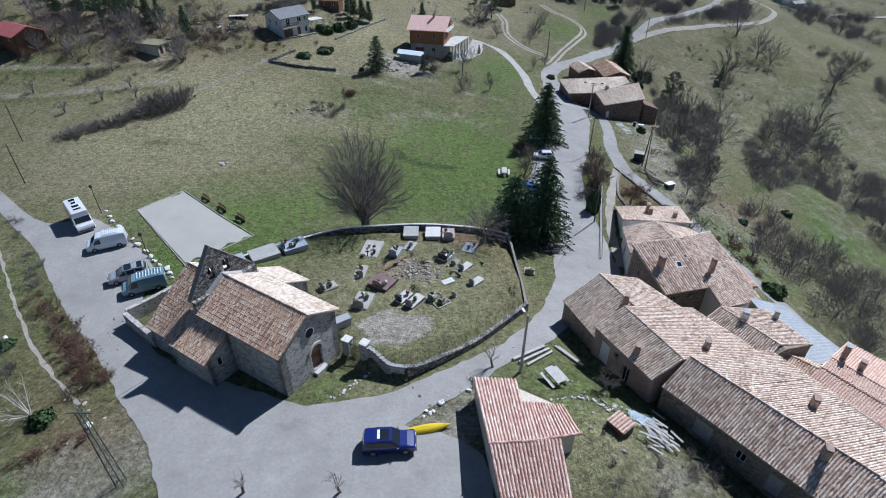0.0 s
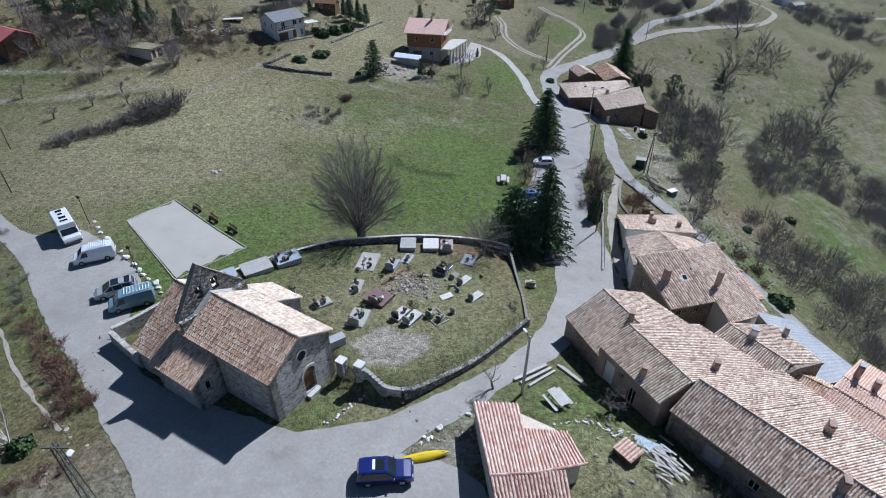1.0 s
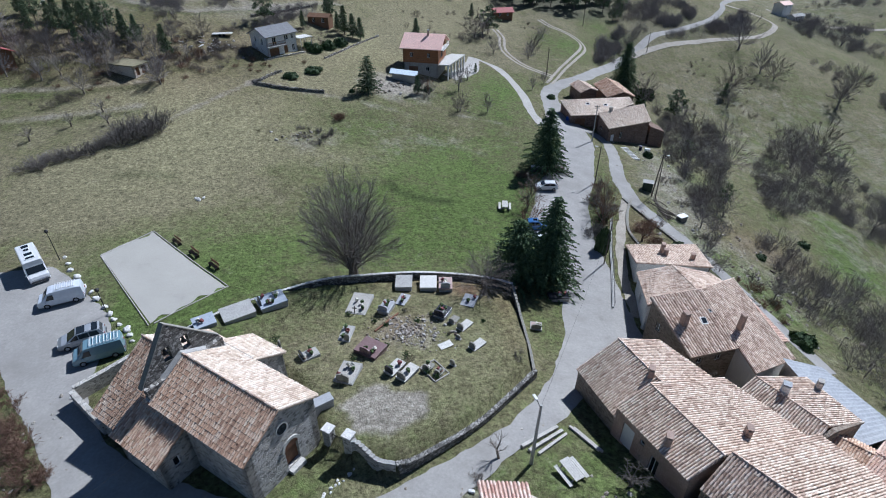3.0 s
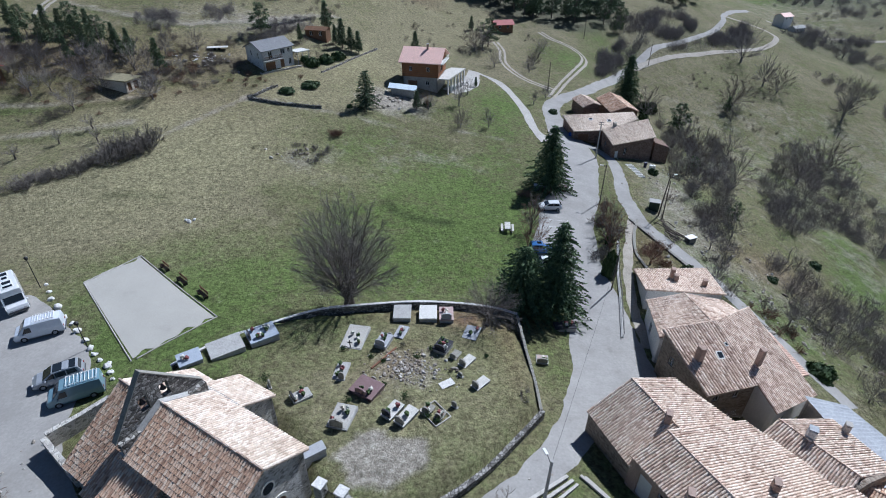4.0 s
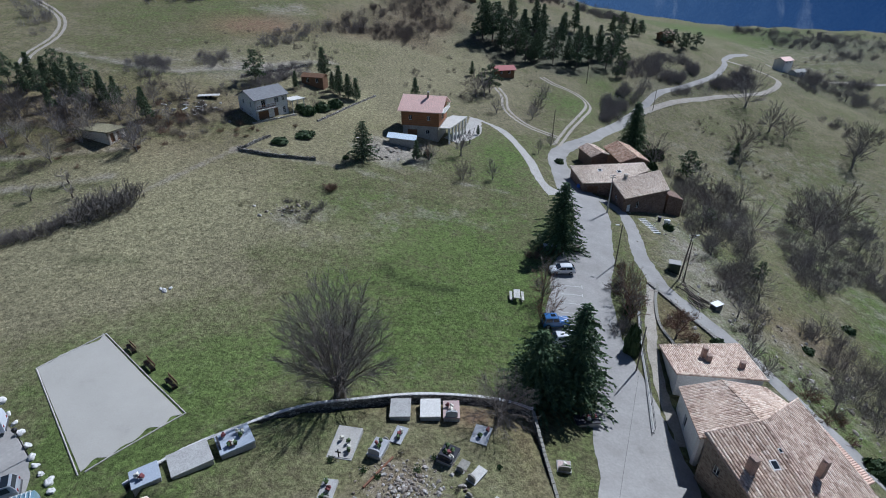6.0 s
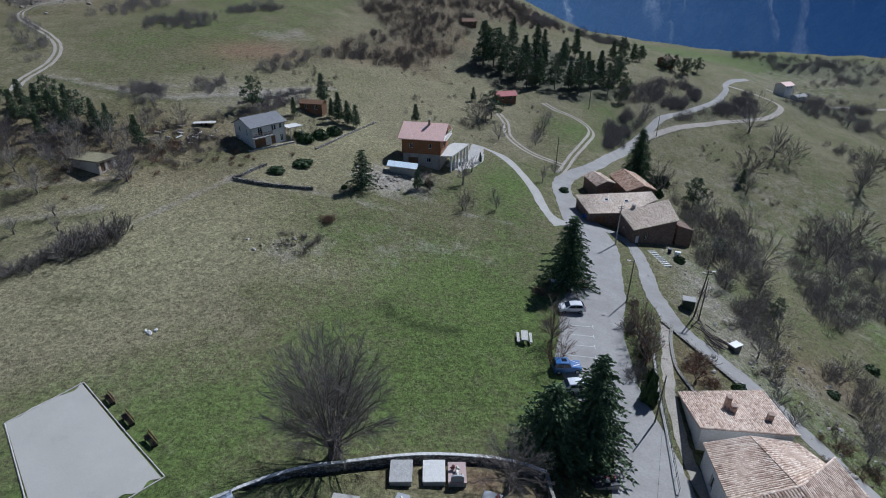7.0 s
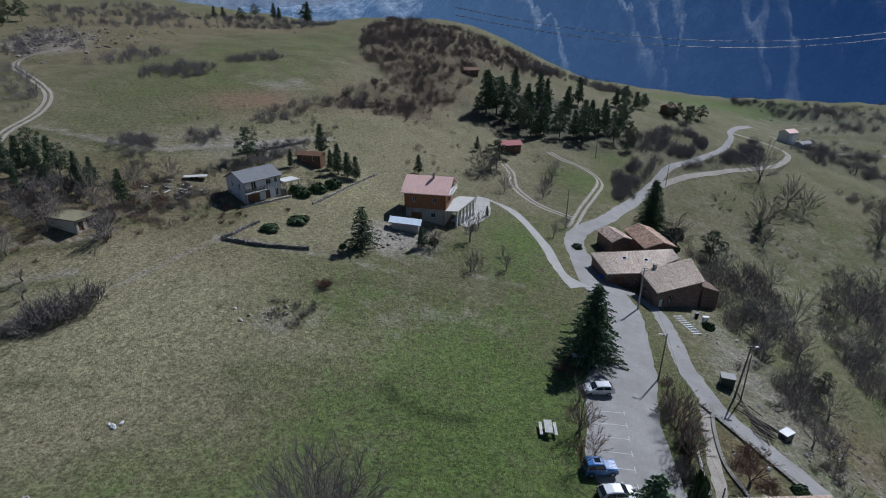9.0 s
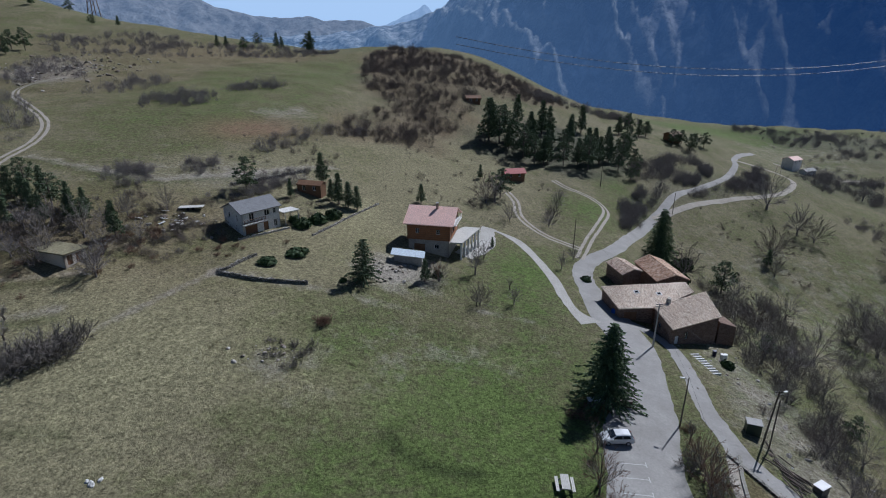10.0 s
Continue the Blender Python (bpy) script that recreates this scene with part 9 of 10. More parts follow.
def camper_parts(ob, body):
    for px, sx, sy in ((-2.2, 0.45, 0.5), (-1.2, 0.35, 0.35), (0.0, 0.42, 0.55), (1.0, 0.3, 0.6)):
        bm = bmesh.new()
        box(bm, px - sx, -sy, 2.80, px + sx, sy, 2.87, 0.03)
        h = part("roof_hatch", bm, M["white_paint"], body)
        bm = bmesh.new()
        box(bm, px - sx * 0.8, -sy * 0.8, 2.87, px + sx * 0.8, sy * 0.8, 2.885, 0.005)
        part("hatch_pane", bm, M["car_glass"], h)


vehicle("white coach-built motorhome with roof hatches", -51.9, 66.0, -48, [(-3.1, 0.7), (-3.08, 2.4), (-2.95, 2.8), (-1, 2.82), (1.2, 2.82), (1.75, 2.65), (1.85, 2.0), (2.45, 1.25), (2.95, 1.05), (3.1, 0.75)], 2.25, "car_white", [[(-2.0, 1.3), (-1.1, 1.3), (-1.1, 1.9), (-2.0, 1.9)], [(1.2, 1.2), (1.95, 1.2), (1.75, 1.85), (1.2, 1.85)]], [((2.42, 1.32), (1.88, 1.98))], (-1.7, 2.0), 0.36, 0.94, "motorhome", 2.0, name="motorhome", extra=camper_parts)


# ---- poles, masts and wires ----
def wire(name, label, a, b, sag, r=0.012):
    bm = bmesh.new()
    a, b = Vector(a), Vector(b)
    pts = [a.lerp(b, k / 14) - Vector((0, 0, sag * 4 * (k / 14) * (1 - k / 14))) for k in range(15)]
    tube(bm, pts, r, 3)
    tagged(part(name, bm, M["iron"]), label, "cable")


def pole(x, y, h, mat, label, r=0.13, lamp=None, lean=0.0, arm=False):
    z = ground(x, y)
    ob = thing("utility_pole", (x, y, z), label, "pole", "poles along the road")
    bm = bmesh.new()
    tube(bm, [(x, y, z - 0.8), (x + lean * 0.5, y, z + h * 0.5), (x + lean, y, z + h)], [r, r * 0.8, r * 0.6], 9)
    shaft = part("shaft", bm, M[mat], ob)
    if arm:
        for dz in (0.15, 0.55):
            bm = bmesh.new()
            box(bm, x + lean - 0.55, y - 0.04, z + h - dz - 0.05, x + lean + 0.55, y + 0.04, z + h - dz + 0.03)
            c = part("crossarm", bm, M["iron"], shaft)
            for s in (-0.5, 0, 0.5):
                bm = bmesh.new()
                tube(bm, [(x + lean + s, y, z + h - dz), (x + lean + s, y, z + h - dz + 0.16)], [0.05, 0.035], 7)
                part("insulator", bm, M["white_paint"], c)
    if lamp:
        lx, ly = lamp
        bm = bmesh.new()
        tube(bm, [(x + lean, y, z + h - 0.5), (x + lean + lx * 0.6, y + ly * 0.6, z + h - 0.2), (x + lean + lx, y + ly, z + h - 0.15)], 0.03, 6)
        a = part("lamp_arm", bm, M["iron"], shaft)
        bm = bmesh.new()
        m = pose(x + lean + lx, y + ly, z + h - 0.18, 0, 0, math.degrees(math.atan2(ly, lx)))
        box(bm, -0.25, -0.13, -0.07, 0.35, 0.13, 0.07, 0.05, m)
        part("lamp_head", bm, M["white_paint"], a)
    return ob


pole(7.8, 37.6, 7.6, "concrete", "tall grey concrete utility pole with a street lamp", 0.17, (-0.3, 0.9), 0.1)
pole(34.0, 121.6, 8.2, "concrete", "grey concrete utility pole by the farmhouse", 0.16, None, 0.0, True)
pole(29.4, 100.4, 7.6, "wood_pole", "slim wooden utility pole at the edge of the car park", 0.11, (-0.7, 0.2))
pole(24.5, 74.5, 7.0, "wood_pole", "slim wooden utility pole on the road verge", 0.11)
pole(40.0, 98.9, 8.4, "wood_pole", "wooden utility pole with a crossarm beside the lower lane", 0.14, (0.8, 0.1), 0.5, True)
pole(40.6, 98.3, 7.6, "wood_pole", "leaning brace pole beside the lower lane", 0.11, None, -0.2)
pole(-67.4, 77.6, 7.0, "wood_pole", "wooden utility pole at the edge of the western road", 0.12)
pole(-76.2, 91.6, 7.0, "wood_pole", "wooden utility pole in the meadow", 0.12)
pole(31.3, 166.5, 7.5, "wood_pole", "wooden utility pole by the track junction", 0.13)
pole(54.0, 222, 8.0, "wood_pole", "wooden utility pole by the upper lawn", 0.13)
pole(77.6, 216, 7.5, "wood_pole", "wooden utility pole along the far road", 0.13)
for x, y, h in ((-50.7, 68.9, 4.2), (-38.7, 57.7, 3.4)):
    z = ground(x, y)
    ob = thing("street_lamp", (x, y, z), "slim dark lamp post with a lantern by the parking row", "lamp", "lamp posts by the parking row")
    bm = bmesh.new()
    tube(bm, [(x, y, z - 0.3), (x, y, z + h)], [0.06, 0.04], 7)
    s = part("post", bm, M["iron"], ob)
    bm = bmesh.new()
    tube(bm, [(x, y, z + h), (x, y, z + h + 0.15), (x, y, z + h + 0.4), (x, y, z + h + 0.55)], [0.08, 0.2, 0.24, 0.05], 8)
    part("lantern", bm, M["iron"], s)
# lattice mast
mx, my = -25.6, 24.6
mz = ground(mx, my)
mast = thing("lattice_mast", (mx, my, mz), "dull green steel lattice mast carrying wires over the forecourt", "mast")
H_ = 9.0
cw = lambda f: 0.30 - 0.14 * f
leg = lambda sx, sy, f: (mx + sx * cw(f), my + sy * cw(f), mz - 0.3 + (H_ + 0.3) * f)
for sx in (-1, 1):
    for sy in (-1, 1):
        bm = bmesh.new()
        tube(bm, [leg(sx, sy, 0), leg(sx, sy, 1)], 0.045, 5)
        part("leg", bm, M["mast_steel"], mast)
for k in range(14):
    f0, f1 = k / 14, (k + 1) / 14
    for (ax, ay), (bx, by) in (((-1, -1), (1, -1)), ((1, -1), (1, 1)), ((1, 1), (-1, 1)), ((-1, 1), (-1, -1))):
        bm = bmesh.new()
        tube(bm, [leg(ax, ay, f0 if k % 2 else f1), leg(bx, by, f1 if k % 2 else f0)], 0.022, 4)
        part("brace", bm, M["mast_steel"], mast)
bm = bmesh.new()
box(bm, mx - 0.9, my - 0.06, mz + H_ - 0.3, mx + 0.9, my + 0.06, mz + H_ - 0.2)
part("crossarm", bm, M["mast_steel"], mast)
wire("overhead_wire", "thin dark overhead wire to the mast", (mx, my, mz + H_ - 0.2), (-36, 10, 9), 0.5)
wire("overhead_wire", "thin dark overhead wire over the forecourt", (mx + 0.8, my, mz + H_ - 0.2), cp(8, -0.2, 6.2), 0.4)
P1, P2, P3, P4 = Vector((7.9, 37.6, 7.0)), Vector((24.5, 74.5, 1.0)), Vector((29.4, 100.4, 1.6)), Vector((34, 121.6, 1.6))
for a, b in ((P1, P2), (P2, P3), (P3, P4), (P4, Vector((31.3, 166.5, 2.2)))):
    wire("overhead_wire", "thin dark overhead wire between the road poles", a, b, 0.7)
wire("overhead_wire", "thin dark overhead wire across the valley slope", (40.5, 98.9, 0.4), (95, 84, -12), 1.2, 0.015)
wire("overhead_wire", "thin dark overhead wire across the valley slope", (40.5, 98.9, 0.0), (34, 121.6, 1.4), 0.5)
for dz in (0, 7):
    wire("power_line", "high-voltage line strung across the far gorge", (20, 620, 44 + dz), (640, 760, 32 + dz), 26, 0.32)
far_mast = thing("power_pylon", (-275, 520, ground(-275, 520)), "distant steel pylon on the skyline", "pylon")
for sx in (-1, 1):
    for sy in (-1, 1):
        bm = bmesh.new()
        z0 = ground(-275, 520)
        tube(bm, [(-275 + sx * 4, 520 + sy * 4, z0 - 3), (-275 + sx * 1, 520 + sy, z0 + 34)], 0.35, 4)
        part("leg", bm, M["rusty_steel"], far_mast)
for k in range(7):
    bm = bmesh.new()
    w0 = 4 - 3 * k / 7
    z0 = ground(-275, 520) + 34 * k / 7
    tube(bm, [(-275 - w0, 516 + k * 0.4, z0), (-275 + w0 * 0.9, 516 + k * 0.4, z0 + 4.8)], 0.22, 4)
    part("brace", bm, M["rusty_steel"], far_mast)
for dz in (20, 27, 33):
    bm = bmesh.new()
    box(bm, -275 - 8, 519.6, ground(-275, 520) + dz, -275 + 8, 520.4, ground(-275, 520) + dz + 0.6)
    part("crossarm", bm, M["rusty_steel"], far_mast)


# ---- loose things ----
def picnic_table(x, y, yaw, label):
    z = ground(x, y)
    ob = thing("picnic_table", (0, 0, 0), label, "table")
    for k in range(5):
        bm = bmesh.new()
        box(bm, -0.95, -0.4 + k * 0.162, 0.72, 0.95, -0.4 + k * 0.162 + 0.15, 0.77, 0.008)
        part("table_board", bm, M["wood_pale"], ob)
    for s in (-1, 1):
        for k in range(2):
            bm = bmesh.new()
            box(bm, -0.95, s * 0.75 - 0.15 + k * 0.16, 0.42, 0.95, s * 0.75 - 0.15 + k * 0.16 + 0.145, 0.47, 0.008)
            part("bench_board", bm, M["wood_pale"], ob)
    for px in (-0.65, 0.65):
        for s in (-1, 1):
            bm = bmesh.new()
            tube(bm, [(px, s * 0.75, -0.1), (px, s * 0.25, 0.72)], 0.045, 6)
            part("leg", bm, M["wood_grey"], ob)
        bm = bmesh.new()
        box(bm, px - 0.03, -0.85, 0.36, px + 0.03, 0.85, 0.42)
        part("crossbar", bm, M["wood_grey"], ob)
    ob.matrix_basis = pose(x, y, z, 0, 0, yaw) @ Matrix.Scale(1.15, 4)
    return ob


picnic_table(11.0, 36.5, -62, "pale weathered wooden picnic table with benches on grass")
picnic_table(11.0, 88.0, 85, "pale weathered wooden picnic table at the meadow's edge")
bench = thing("bench", (0, 0, 0), "dark wooden bench facing the gravel court", "bench", "benches by the court")
for k in range(3):
    bm = bmesh.new()
    box(bm, -0.85, -0.2 + k * 0.15, 0.42, 0.85, -0.2 + k * 0.15 + 0.13, 0.46, 0.006)
    part("seat_slat", bm, M["wood_brown"], bench)
    bm = bmesh.new()
    box(bm, -0.85, 0.26, 0.55 + k * 0.14, 0.85, 0.30, 0.55 + k * 0.14 + 0.11, 0.006)
    part("back_slat", bm, M["wood_brown"], bench)
for px in (-0.65, 0.65):
    bm = bmesh.new()
    box(bm, px - 0.04, -0.2, -0.1, px + 0.04, 0.28, 0.42)
    part("leg", bm, M["iron"], bench)
bench.matrix_basis = place(None, -37.1, 73.6, 1.1, -42)
for x, y in ((-33.6, 70.6), (-29.9, 67.7)):
    copy_thing(bench, place(None, x, y, 1.1, -42))
# edging boards of the court
for a, b in (((-41.6, 76.6), (-26.6, 63.4)), ((-45.9, 70.0), (-33.0, 55.6)), ((-41.6, 76.6), (-45.9, 70.1)), ((-26.6, 63.4), (-32.6, 56.0))):
    bm = bmesh.new()
    rows = [(Vector(a).lerp(Vector(b), k / 12)) for k in range(13)]
    tube(bm, [(p.x, p.y, ground(p.x, p.y) + 0.06) for p in rows], 0.075, 6)
    tagged(part("edging_log", bm, M["wood_grey"]), "weathered timber edging of the gravel court", "edging")
rng = random.Random(31)
for k, (x, y) in enumerate(((-50.3, 69.4), (-49.0, 67.9), (-47.9, 66.4), (-46.2, 64.9), (-44.3, 63.1), (-42.9, 61.9), (-41.5, 60.7), (-39.8, 59.1), (-38.4, 57.6), (-37.5, 56.7), (-36.4, 55.8), (-35.1, 54.9), (-34.3, 53.9), (-33.6, 52.9))):
    bm = bmesh.new()
    s = rng.uniform(0.2, 0.4)
    blob(bm, (x, y, ground(x, y) + s * 0.35), (s * 1.25, s, s * 0.75), rng, 3)
    tagged(part("boulder", bm, M["white_rock"], None, flat=False), "rounded white limestone boulder edging the parking row", "boulder", "boulders along the parking row")
for k, (x, y, s) in enumerate(((-0.2, 32.9, 0.45), (-1.2, 31.6, 0.3), (-1.8, 31.2, 0.25), (-0.9, 31.9, 0.3), (-1.5, 31.9, 0.25), (2.5, 34.6, 0.35), (-38.6, 86.1, 0.5), (-38.0, 86.7, 0.4), (-39.2, 86.4, 0.3), (-35.6, 45.0, 0.4), (-31.5, 30.4, 0.5), (-46.6, 40.9, 0.45), (-47.6, 42.6, 0.35))):
    bm = bmesh.new()
    s *= 0.65
    blob(bm, (x, y, ground(x, y) + s * 0.3), (s * 1.3, s, s * 0.6), rng, 3)
    tagged(part("stone", bm, M["white_rock"], None, flat=False), "pale weathered stone lying in the grass", "stone")
# stones strewn over verges and slopes
bm = bmesh.new()
spots = [(-26, 108.6, 2.2, 1.0, 26, 0.24), (-27, 110, 3, 1.5, 14, 0.3), (0.5, 32.8, 2.4, 1.1, 40, 0.16), (46, 104, 4, 14, 110, 0.30), (52, 82, 4, 10, 90, 0.30), (15, 30.5, 2.6, 2.2, 36, 0.22), (-33, 33, 2.0, 4, 30, 0.18), (-36, 40, 1.2, 5, 30, 0.2), (-12, 139, 3, 2.4, 60, 0.35), (58, 78, 6, 10, 60, 0.35), (-56, 145, 4, 3, 40, 0.4), (-165, 296, 16, 18, 260, 0.8), (36, 86, 1.6, 4, 40, 0.3), (8.4, 40.4, 1.2, 0.8, 12, 0.15), (13.2, 35, 0.4, 0.4, 1, 0.2)]
for cx, cy, sx, sy, n, s in spots:
    for k in range(n):
        x, y = cx + rng.gauss(0, sx), cy + rng.gauss(0, sy)
        q = s * (0.3 + rng.random() ** 2)
        blob(bm, (x, y, ground(x, y) + q * 0.25), (q * rng.uniform(0.9, 1.6), q, q * 0.55), rng, 1)
tagged(part("strewn_stones", bm, M["rubble"]), "loose pale stones strewn over verges and slopes", "stones", kind="stuff")
# garden terrace edging behind the garage
for path in ([(10.3, 33.4), (12.4, 33.8), (14.0, 33.3), (15.0, 31.8)], [(15.0, 31.8), (16.2, 32.8), (17.4, 31.2), (18.2, 29.2)]):
    for x, y in [p[:2] for p in spline(path, 5)]:
        s = rng.uniform(0.09, 0.19)
        x, y = x + rng.gauss(0, 0.1), y + rng.gauss(0, 0.1)
        bm = bmesh.new()
        blob(bm, (x, y, ground(x, y) + s * 0.4), (s * 1.4, s, s * 0.8), rng, 2)
        tagged(part("edging_stone", bm, M["pale_stone"]), "small pale stone edging the garden bed", "stone", "edging stones of the garden")

kay = thing("kayak", (0, 0, 0), "bright yellow kayak lying upturned on the verge", "boat")
bm = bmesh.new()
rings = []
for k in range(17):
    f = k / 16 * 2 - 1
    w_, h_ = 0.44 * (1 - abs(f) ** 2.4) + 0.015, 0.34 * (1 - abs(f) ** 3.0) + 0.05
    up = 0.10 * abs(f) ** 3
    rings.append([bm.verts.new((f * 2.35, math.cos(t) * w_, up + max(0.0, math.sin(t)) * h_ + min(0, math.sin(t)) * 0.04)) for t in np.linspace(0, math.tau, 14, endpoint=False)])
for a, b in zip(rings, rings[1:]):
    for k in range(14):
        bm.faces.new((a[k], a[(k + 1) % 14], b[(k + 1) % 14], b[k]))
bm.faces.new(rings[0][::-1])
bm.faces.new(rings[-1])
part("hull", bm, M["kayak_yellow"], kay, flat=False)
bm = bmesh.new()
tube(bm, [(-2.0, 0, 0.30), (0, 0, 0.40), (2.0, 0, 0.30)], 0.025, 5)
part("keel_strip", bm, M["kayak_yellow"], kay)
kay.matrix_basis = place(None, -1.6, 29.75, 1.0, 12, z=ground(-1.6, 29.75) + 0.1)

for k, (x, y, c) in enumerate(((18.2, 103.3, "bin_grey"), (19.3, 103.4, "bin_grey"), (21.2, 103.8, "bin_brown"), (22.3, 103.7, "bin_brown"), (23.3, 103.5, "bin_brown"))):
    b_ = thing("waste_container", (0, 0, 0), "grey wheeled waste container with a pale lid" if k < 2 else "brown wheeled waste container", "bin", "containers under the spruce")
    bm = bmesh.new()
    prism(bm, [(-0.45, -0.35, 0.12), (0.45, -0.35, 0.12), (0.45, 0.35, 0.12), (-0.45, 0.35, 0.12)], [(-0.55, -0.45, 1.05), (0.55, -0.45, 1.05), (0.55, 0.45, 1.05), (-0.55, 0.45, 1.05)])
    part("body", bm, M[c], b_)
    bm = bmesh.new()
    box(bm, -0.58, -0.48, 1.05, 0.58, 0.48, 1.17, 0.05)
    part("lid", bm, M["van_white" if k < 2 else c], b_)
    for sx in (-0.35, 0.35):
        for sy in (-0.28, 0.28):
            bm = bmesh.new()
            tube(bm, [(sx, sy - 0.03, 0.08), (sx, sy + 0.03, 0.08)], 0.08, 8)
            part("wheel", bm, M["rubber"], b_)
    b_.matrix_basis = place(None, x, y, 1.0, 3)

box_ob = thing("utility_box", (0, 0, 0), "dark green utility cabinet with a pale lid by the lane", "cabinet")
bm = bmesh.new()
box(bm, -0.9, -0.7, -0.3, 0.9, 0.7, 1.7, 0.03)
part("body", bm, M["box_green"], box_ob)
bm = bmesh.new()
box(bm, -1.0, -0.8, 1.7, 1.0, 0.8, 1.8, 0.03)
part("lid", bm, M["concrete"], box_ob)
bm = bmesh.new()
box(bm, -0.4, -0.72, 0.1, 0.4, -0.69, 1.5)
part("door", bm, M["box_green"], box_ob)
box_ob.matrix_basis = place(None, 39.9, 101.2, 1.0, -20)
box2 = thing("white_chest", (0, 0, 0), "dark chest with a white lid beside the lane", "chest")
bm = bmesh.new()
box(bm, -0.8, -0.55, -0.2, 0.8, 0.55, 0.95, 0.03)
part("body", bm, M["bin_grey"], box2)
bm = bmesh.new()
box(bm, -0.88, -0.62, 0.95, 0.88, 0.62, 1.06, 0.03)
part("lid", bm, M["white_paint"], box2)
box2.matrix_basis = place(None, 43.4, 92.0, 1.0, 25)
# blue tarpaulin and bins near the farmhouse
tb = thing("covered_trailer", (0, 0, 0), "small load under a bright blue tarpaulin by the farmhouse", "trailer")
bm = bmesh.new()
box(bm, -0.9, -0.6, 0.0, 0.9, 0.6, 0.9, 0.2)
for v in bm.verts:
    v.co += Vector((0, 0, 0.18 * noise.noise(v.co * 3)))
part("tarpaulin", bm, M["tarp_blue"], tb)
tb.matrix_basis = place(None, 31.4, 133.2, 1.0, -30)
for x, y, c in ((45.8, 123.2, "tarp_dark"), (47.6, 122.8, "white_paint"), (46.8, 122.4, "white_paint")):
    b_ = thing("garden_bin", (0, 0, 0), "small bin standing by the farmhouse wall", "bin")
    bm = bmesh.new()
    tube(bm, [(0, 0, -0.1), (0, 0, 0.9), (0, 0, 1.0)], [0.3, 0.36, 0.3], 12)
    part("body", bm, M[c], b_)
    bm = bmesh.new()
    tube(bm, [(0, 0, 1.0), (0, 0, 1.08)], [0.38, 0.34], 12)
    part("lid", bm, M[c], b_)
    b_.matrix_basis = place(None, x, y, 1.0, 0)

# timber, pallets and sheets in the garden
for k, (a, b, r) in enumerate((((7.2, 39.3), (11.0, 42.0), 0.16), ((7.8, 38.9), (11.4, 41.6), 0.15), ((8.6, 38.6), (11.7, 41.2), 0.13), ((12.2, 42.2), (14.3, 39.4), 0.12), ((12.6, 42.1), (14.6, 39.3), 0.10))):
    bm = bmesh.new()
    za, zb = ground(*a), ground(*b)
    d = Vector((b[0] - a[0], b[1] - a[1], 0)).normalized()
    L = math.hypot(b[0] - a[0], b[1] - a[1])
    m = Matrix.Translation(((a[0] + b[0]) / 2, (a[1] + b[1]) / 2, (za + zb) / 2 + r)) @ Matrix.Rotation(math.atan2(d.y, d.x), 4, "Z") @ Matrix.Rotation(-math.atan2(zb - za, L), 4, "Y")
    box(bm, -L / 2, -r, -r, L / 2, r, r, 0.02, m)
    tagged(part("timber_beam", bm, M["wood_grey"]), "long weathered timber beam lying by the roadside", "beam", "timber beams")
pal = thing("pallet_cover", (15.2, 29.2, ground(15.2, 29.2)), "stack covered with a few curved clay tiles in the garden", "tile stack")
pz = ground(15.2, 29.2) + 0.75
bm = bmesh.new()
slab(bm, [(14.2, 29.9), (15.2, 28.4), (16.3, 29.1), (15.3, 30.5)], pz - 1.3, pz - 0.05)
part("pallet", bm, M["wood_brown"], pal)
roof(pal, (15.3, 30.6, pz + 0.25), (16.4, 29.1, pz + 0.25), (14.1, 29.8, pz), (15.2, 28.3, pz), "new", 0, seed=91, spacing=0.3, name="cover", ridge_tiles=False, thick=0.06)
lum = thing("lumber_pile", (19.6, 29.6, ground(19.6, 29.6)), "untidy pile of pale planks and battens by the barn wall", "lumber")
for k in range(34):
    x, y = 19.0 + rng.gauss(0, 0.8), 29.6 + rng.gauss(0, 0.8)
    L = rng.uniform(0.8, 2.0)
    m = pose(x, y, ground(x, y) + 0.15 + 0.02 * k, rng.uniform(-4, 4), rng.uniform(-6, 6), -55 + rng.gauss(0, 14))
    bm = bmesh.new()
    box(bm, -L / 2, -0.09, -0.02, L / 2, 0.09, 0.02, 0, m)
    part("plank", bm, M["wood_grey"], lum)
sheet = thing("metal_sheet", (17.9, 31.2, ground(17.9, 31.2)), "bluish corrugated metal sheets lying on the ground", "sheet")
for k in range(2):
    m = pose(17.9 + 0.2 * k, 31.3 - 0.3 * k, ground(17.9, 31.2) + 0.12 + 0.1 * k, 0, 3, -28 - 8 * k)
    bm = bmesh.new()
    rows = [(bm.verts.new(m @ Vector((-1.2, -0.5 + i * 0.04, 0.02 * math.sin(i * 1.57)))), bm.verts.new(m @ Vector((1.2, -0.5 + i * 0.04, 0.02 * math.sin(i * 1.57))))) for i in range(26)]
    for a, b in zip(rows, rows[1:]):
        bm.faces.new((a[0], a[1], b[1], b[0]))
    part("sheet", bm, M["sheet_blue"], sheet)
deb = thing("scrap_heap", (-55, 145, ground(-55, 145)), "scattered white boards and scrap beside the white house", "scrap")
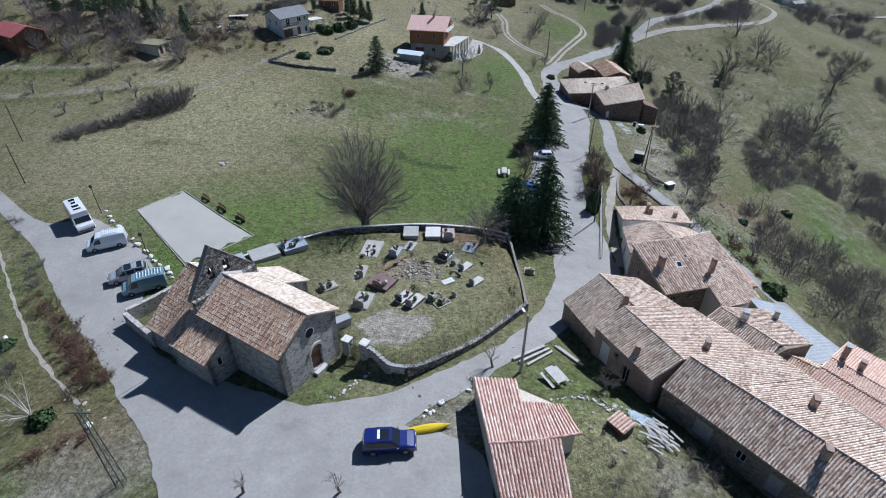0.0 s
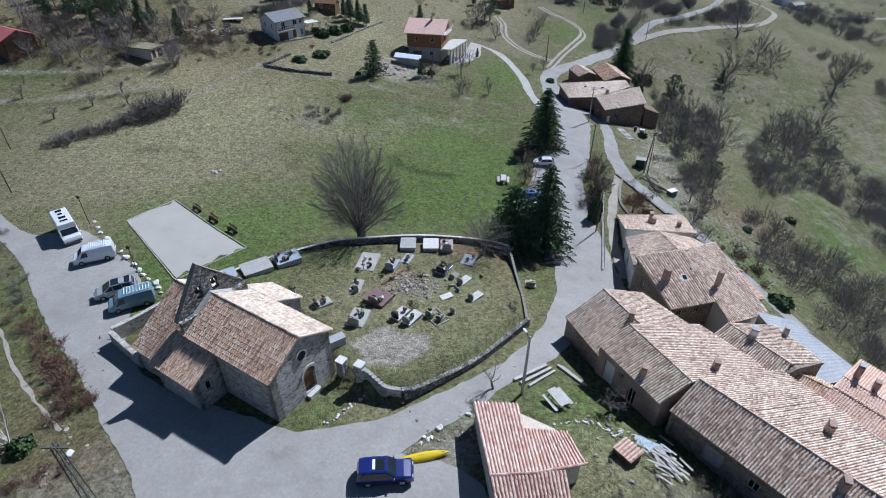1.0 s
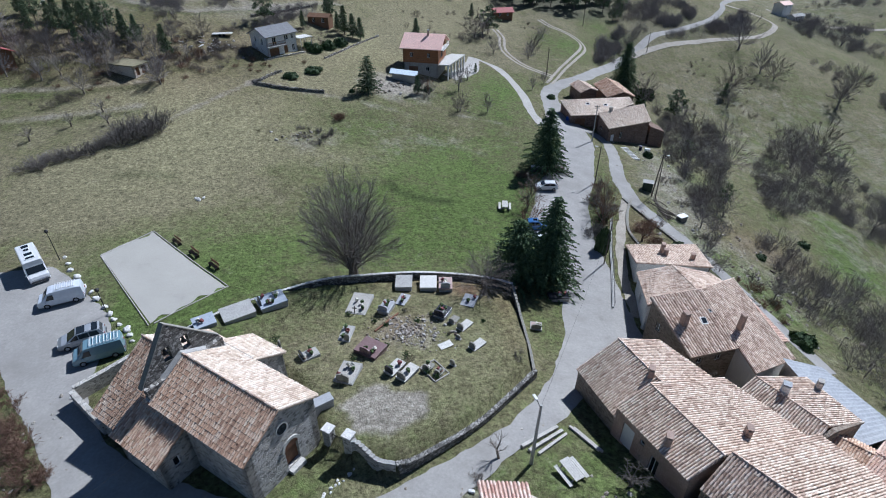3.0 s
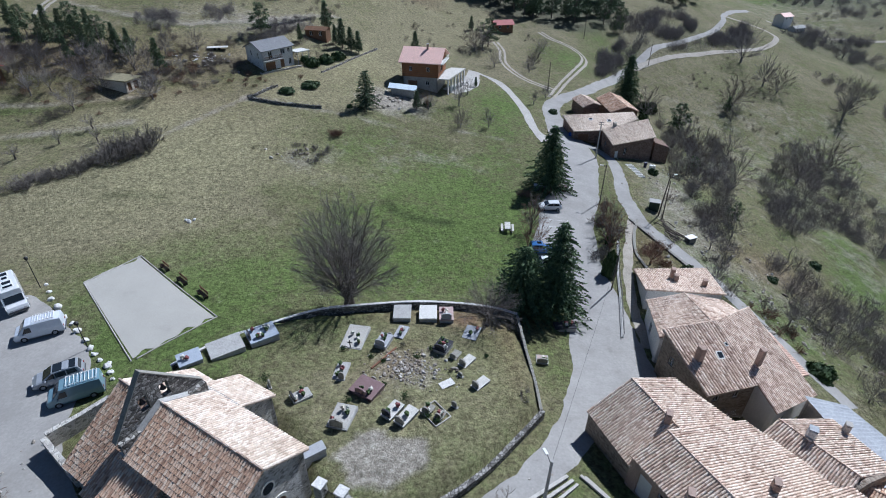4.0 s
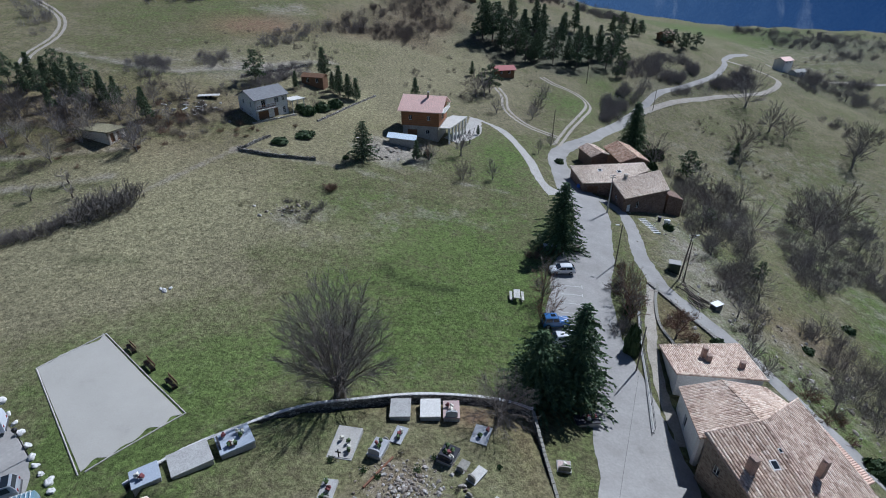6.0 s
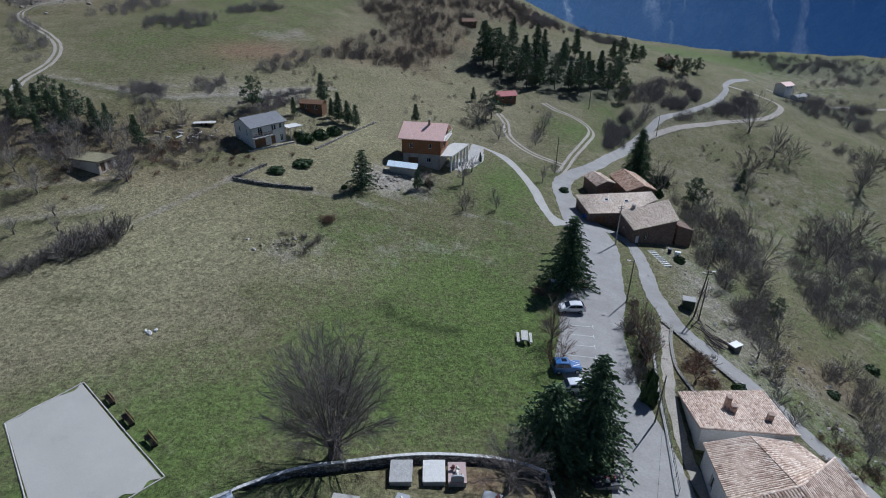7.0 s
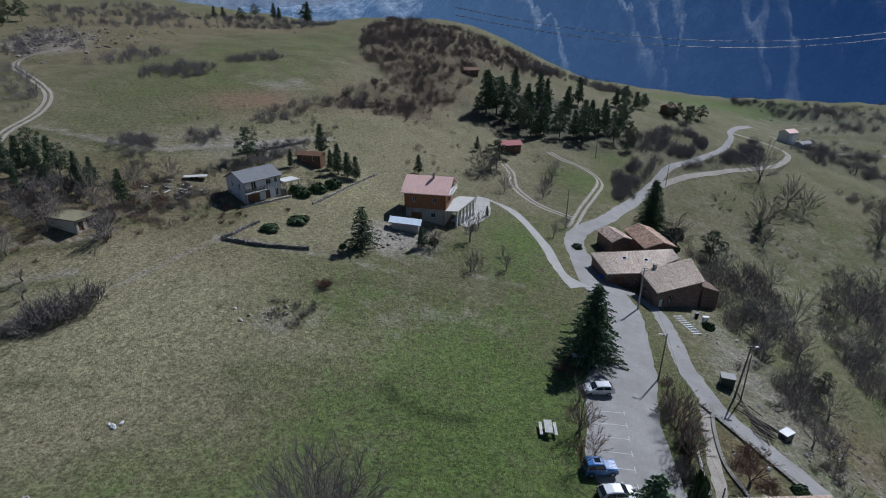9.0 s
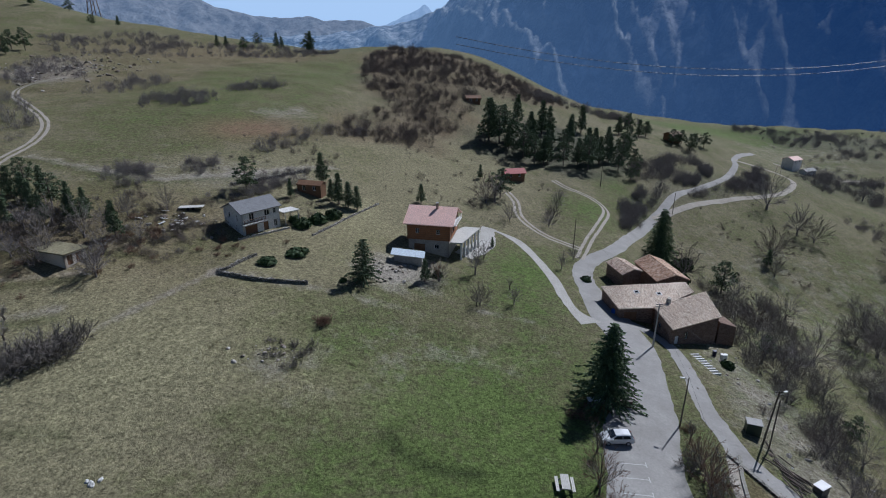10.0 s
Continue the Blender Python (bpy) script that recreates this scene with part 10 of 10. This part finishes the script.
for k in range(18):
    x, y = -54 + rng.gauss(0, 2.2), 146 + rng.gauss(0, 1.8)
    m = pose(x, y, ground(x, y) + 0.3, rng.uniform(-15, 15), rng.uniform(-15, 15), rng.random() * 360)
    bm = bmesh.new()
    box(bm, -rng.uniform(0.2, 0.9), -rng.uniform(0.12, 0.4), -0.04, rng.uniform(0.2, 0.8), 0.2, 0.05, 0, m)
    part("board", bm, M[rng.choice(("white_paint", "wood_grey", "wood_pale"))], deb)
trail = thing("flat_trailer", (0, 0, 0), "flat pale trailer standing beside the white house", "trailer")
bm = bmesh.new()
box(bm, -2.4, -0.9, 0.5, 2.4, 0.9, 0.62, 0.02)
part("deck", bm, M["wood_pale"], trail)
for sx in (-0.5, 0.5):
    for sy in (-0.95, 0.95):
        bm = bmesh.new()
        tube(bm, [(sx, sy - 0.08, 0.3), (sx, sy + 0.08, 0.3)], 0.3, 12)
        part("wheel", bm, M["rubber"], trail)
trail.matrix_basis = place(None, -53.6, 151.3, 1.0, 10)
# logs and rusty scrap along the lane
logs = thing("log_pile", (40.6, 94, ground(40.6, 94)), "heap of dark logs and branches along the lane", "logs")
for k in range(22):
    x, y = 40.9 + rng.gauss(0, 0.7), 93.8 + rng.gauss(0, 1.8)
    d = Vector((rng.gauss(0.4, 0.25), rng.gauss(-1, 0.25), 0)).normalized() * rng.uniform(0.8, 1.8)
    z = ground(x, y) + 0.15 + rng.random() * 0.3
    bm = bmesh.new()
    tube(bm, [Vector((x, y, z)) - d, Vector((x, y, z)) + d], [0.1, 0.07], 6)
    part("log", bm, M["bark"], logs)

# ---- guard rail, markings and small road details ----
fence = thing("guard_rail", (24.6, 68, ground(24.6, 68)), "slim metal railing along the edge of the road", "railing")
fp = spline([(23.4, 64.8), (25.4, 72.6), (27.0, 79.6), (29.4, 88), (32, 95.5)], 8)
for p in fp[::2]:
    bm = bmesh.new()
    z = ground(p[0], p[1])
    tube(bm, [(p[0], p[1], z - 0.2), (p[0], p[1], z + 1.0)], 0.035, 5)
    part("post", bm, M["trim_grey"], fence)
for dz in (0.55, 0.98):
    bm = bmesh.new()
    tube(bm, [(p[0], p[1], ground(p[0], p[1]) + dz) for p in fp], 0.03, 5)
    part("rail", bm, M["trim_grey"], fence)
kerb = spline([(23.2, 64.6), (25.2, 72.4), (26.8, 79.4), (29.2, 87.8)], 10)
bm = bmesh.new()
for a, b in zip(kerb, kerb[1:]):
    d = Vector((b[0] - a[0], b[1] - a[1])).normalized()
    q = [(a[0] - d.y * 0.15, a[1] + d.x * 0.15), (a[0] + d.y * 0.15, a[1] - d.x * 0.15), (b[0] + d.y * 0.15, b[1] - d.x * 0.15), (b[0] - d.y * 0.15, b[1] + d.x * 0.15)]
    prism(bm, [(x, y, ground(x, y) - 0.3) for x, y in q], [(x, y, ground(x, y) + 0.18) for x, y in q])
tagged(part("kerb", bm, M["concrete"], weld=True), "pale concrete kerb along the road edge", "kerb", kind="structure")


def painted(a, b, w, label="worn white line of a parking bay"):
    a, b = Vector(a), Vector(b)
    d = (b - a).normalized()
    s = Vector((-d.y, d.x)) * w / 2
    n = max(2, int((b - a).length / 0.5))
    verts = []
    for k in range(n + 1):
        p = a.lerp(b, k / n)
        for q in (p - s, p + s):
            verts.append((q.x, q.y, ground(q.x, q.y) + 0.075))
    tagged(mesh_object("road_marking", verts, [(2 * i, 2 * i + 1, 2 * i + 3, 2 * i + 2) for i in range(n)], M["road_paint"]), label, "road marking", "parking bay lines")


for k in range(8):
    y = 92.4 - 2.42 * k
    x1 = 21.7 - 0.50 * k
    x0 = 18.6 - 0.62 * k
    painted((x0, y), (x1, y - 0.15), 0.10)
    painted((x1 - 0.02, y - 0.55), (x1 + 0.1, y + 0.35), 0.10)
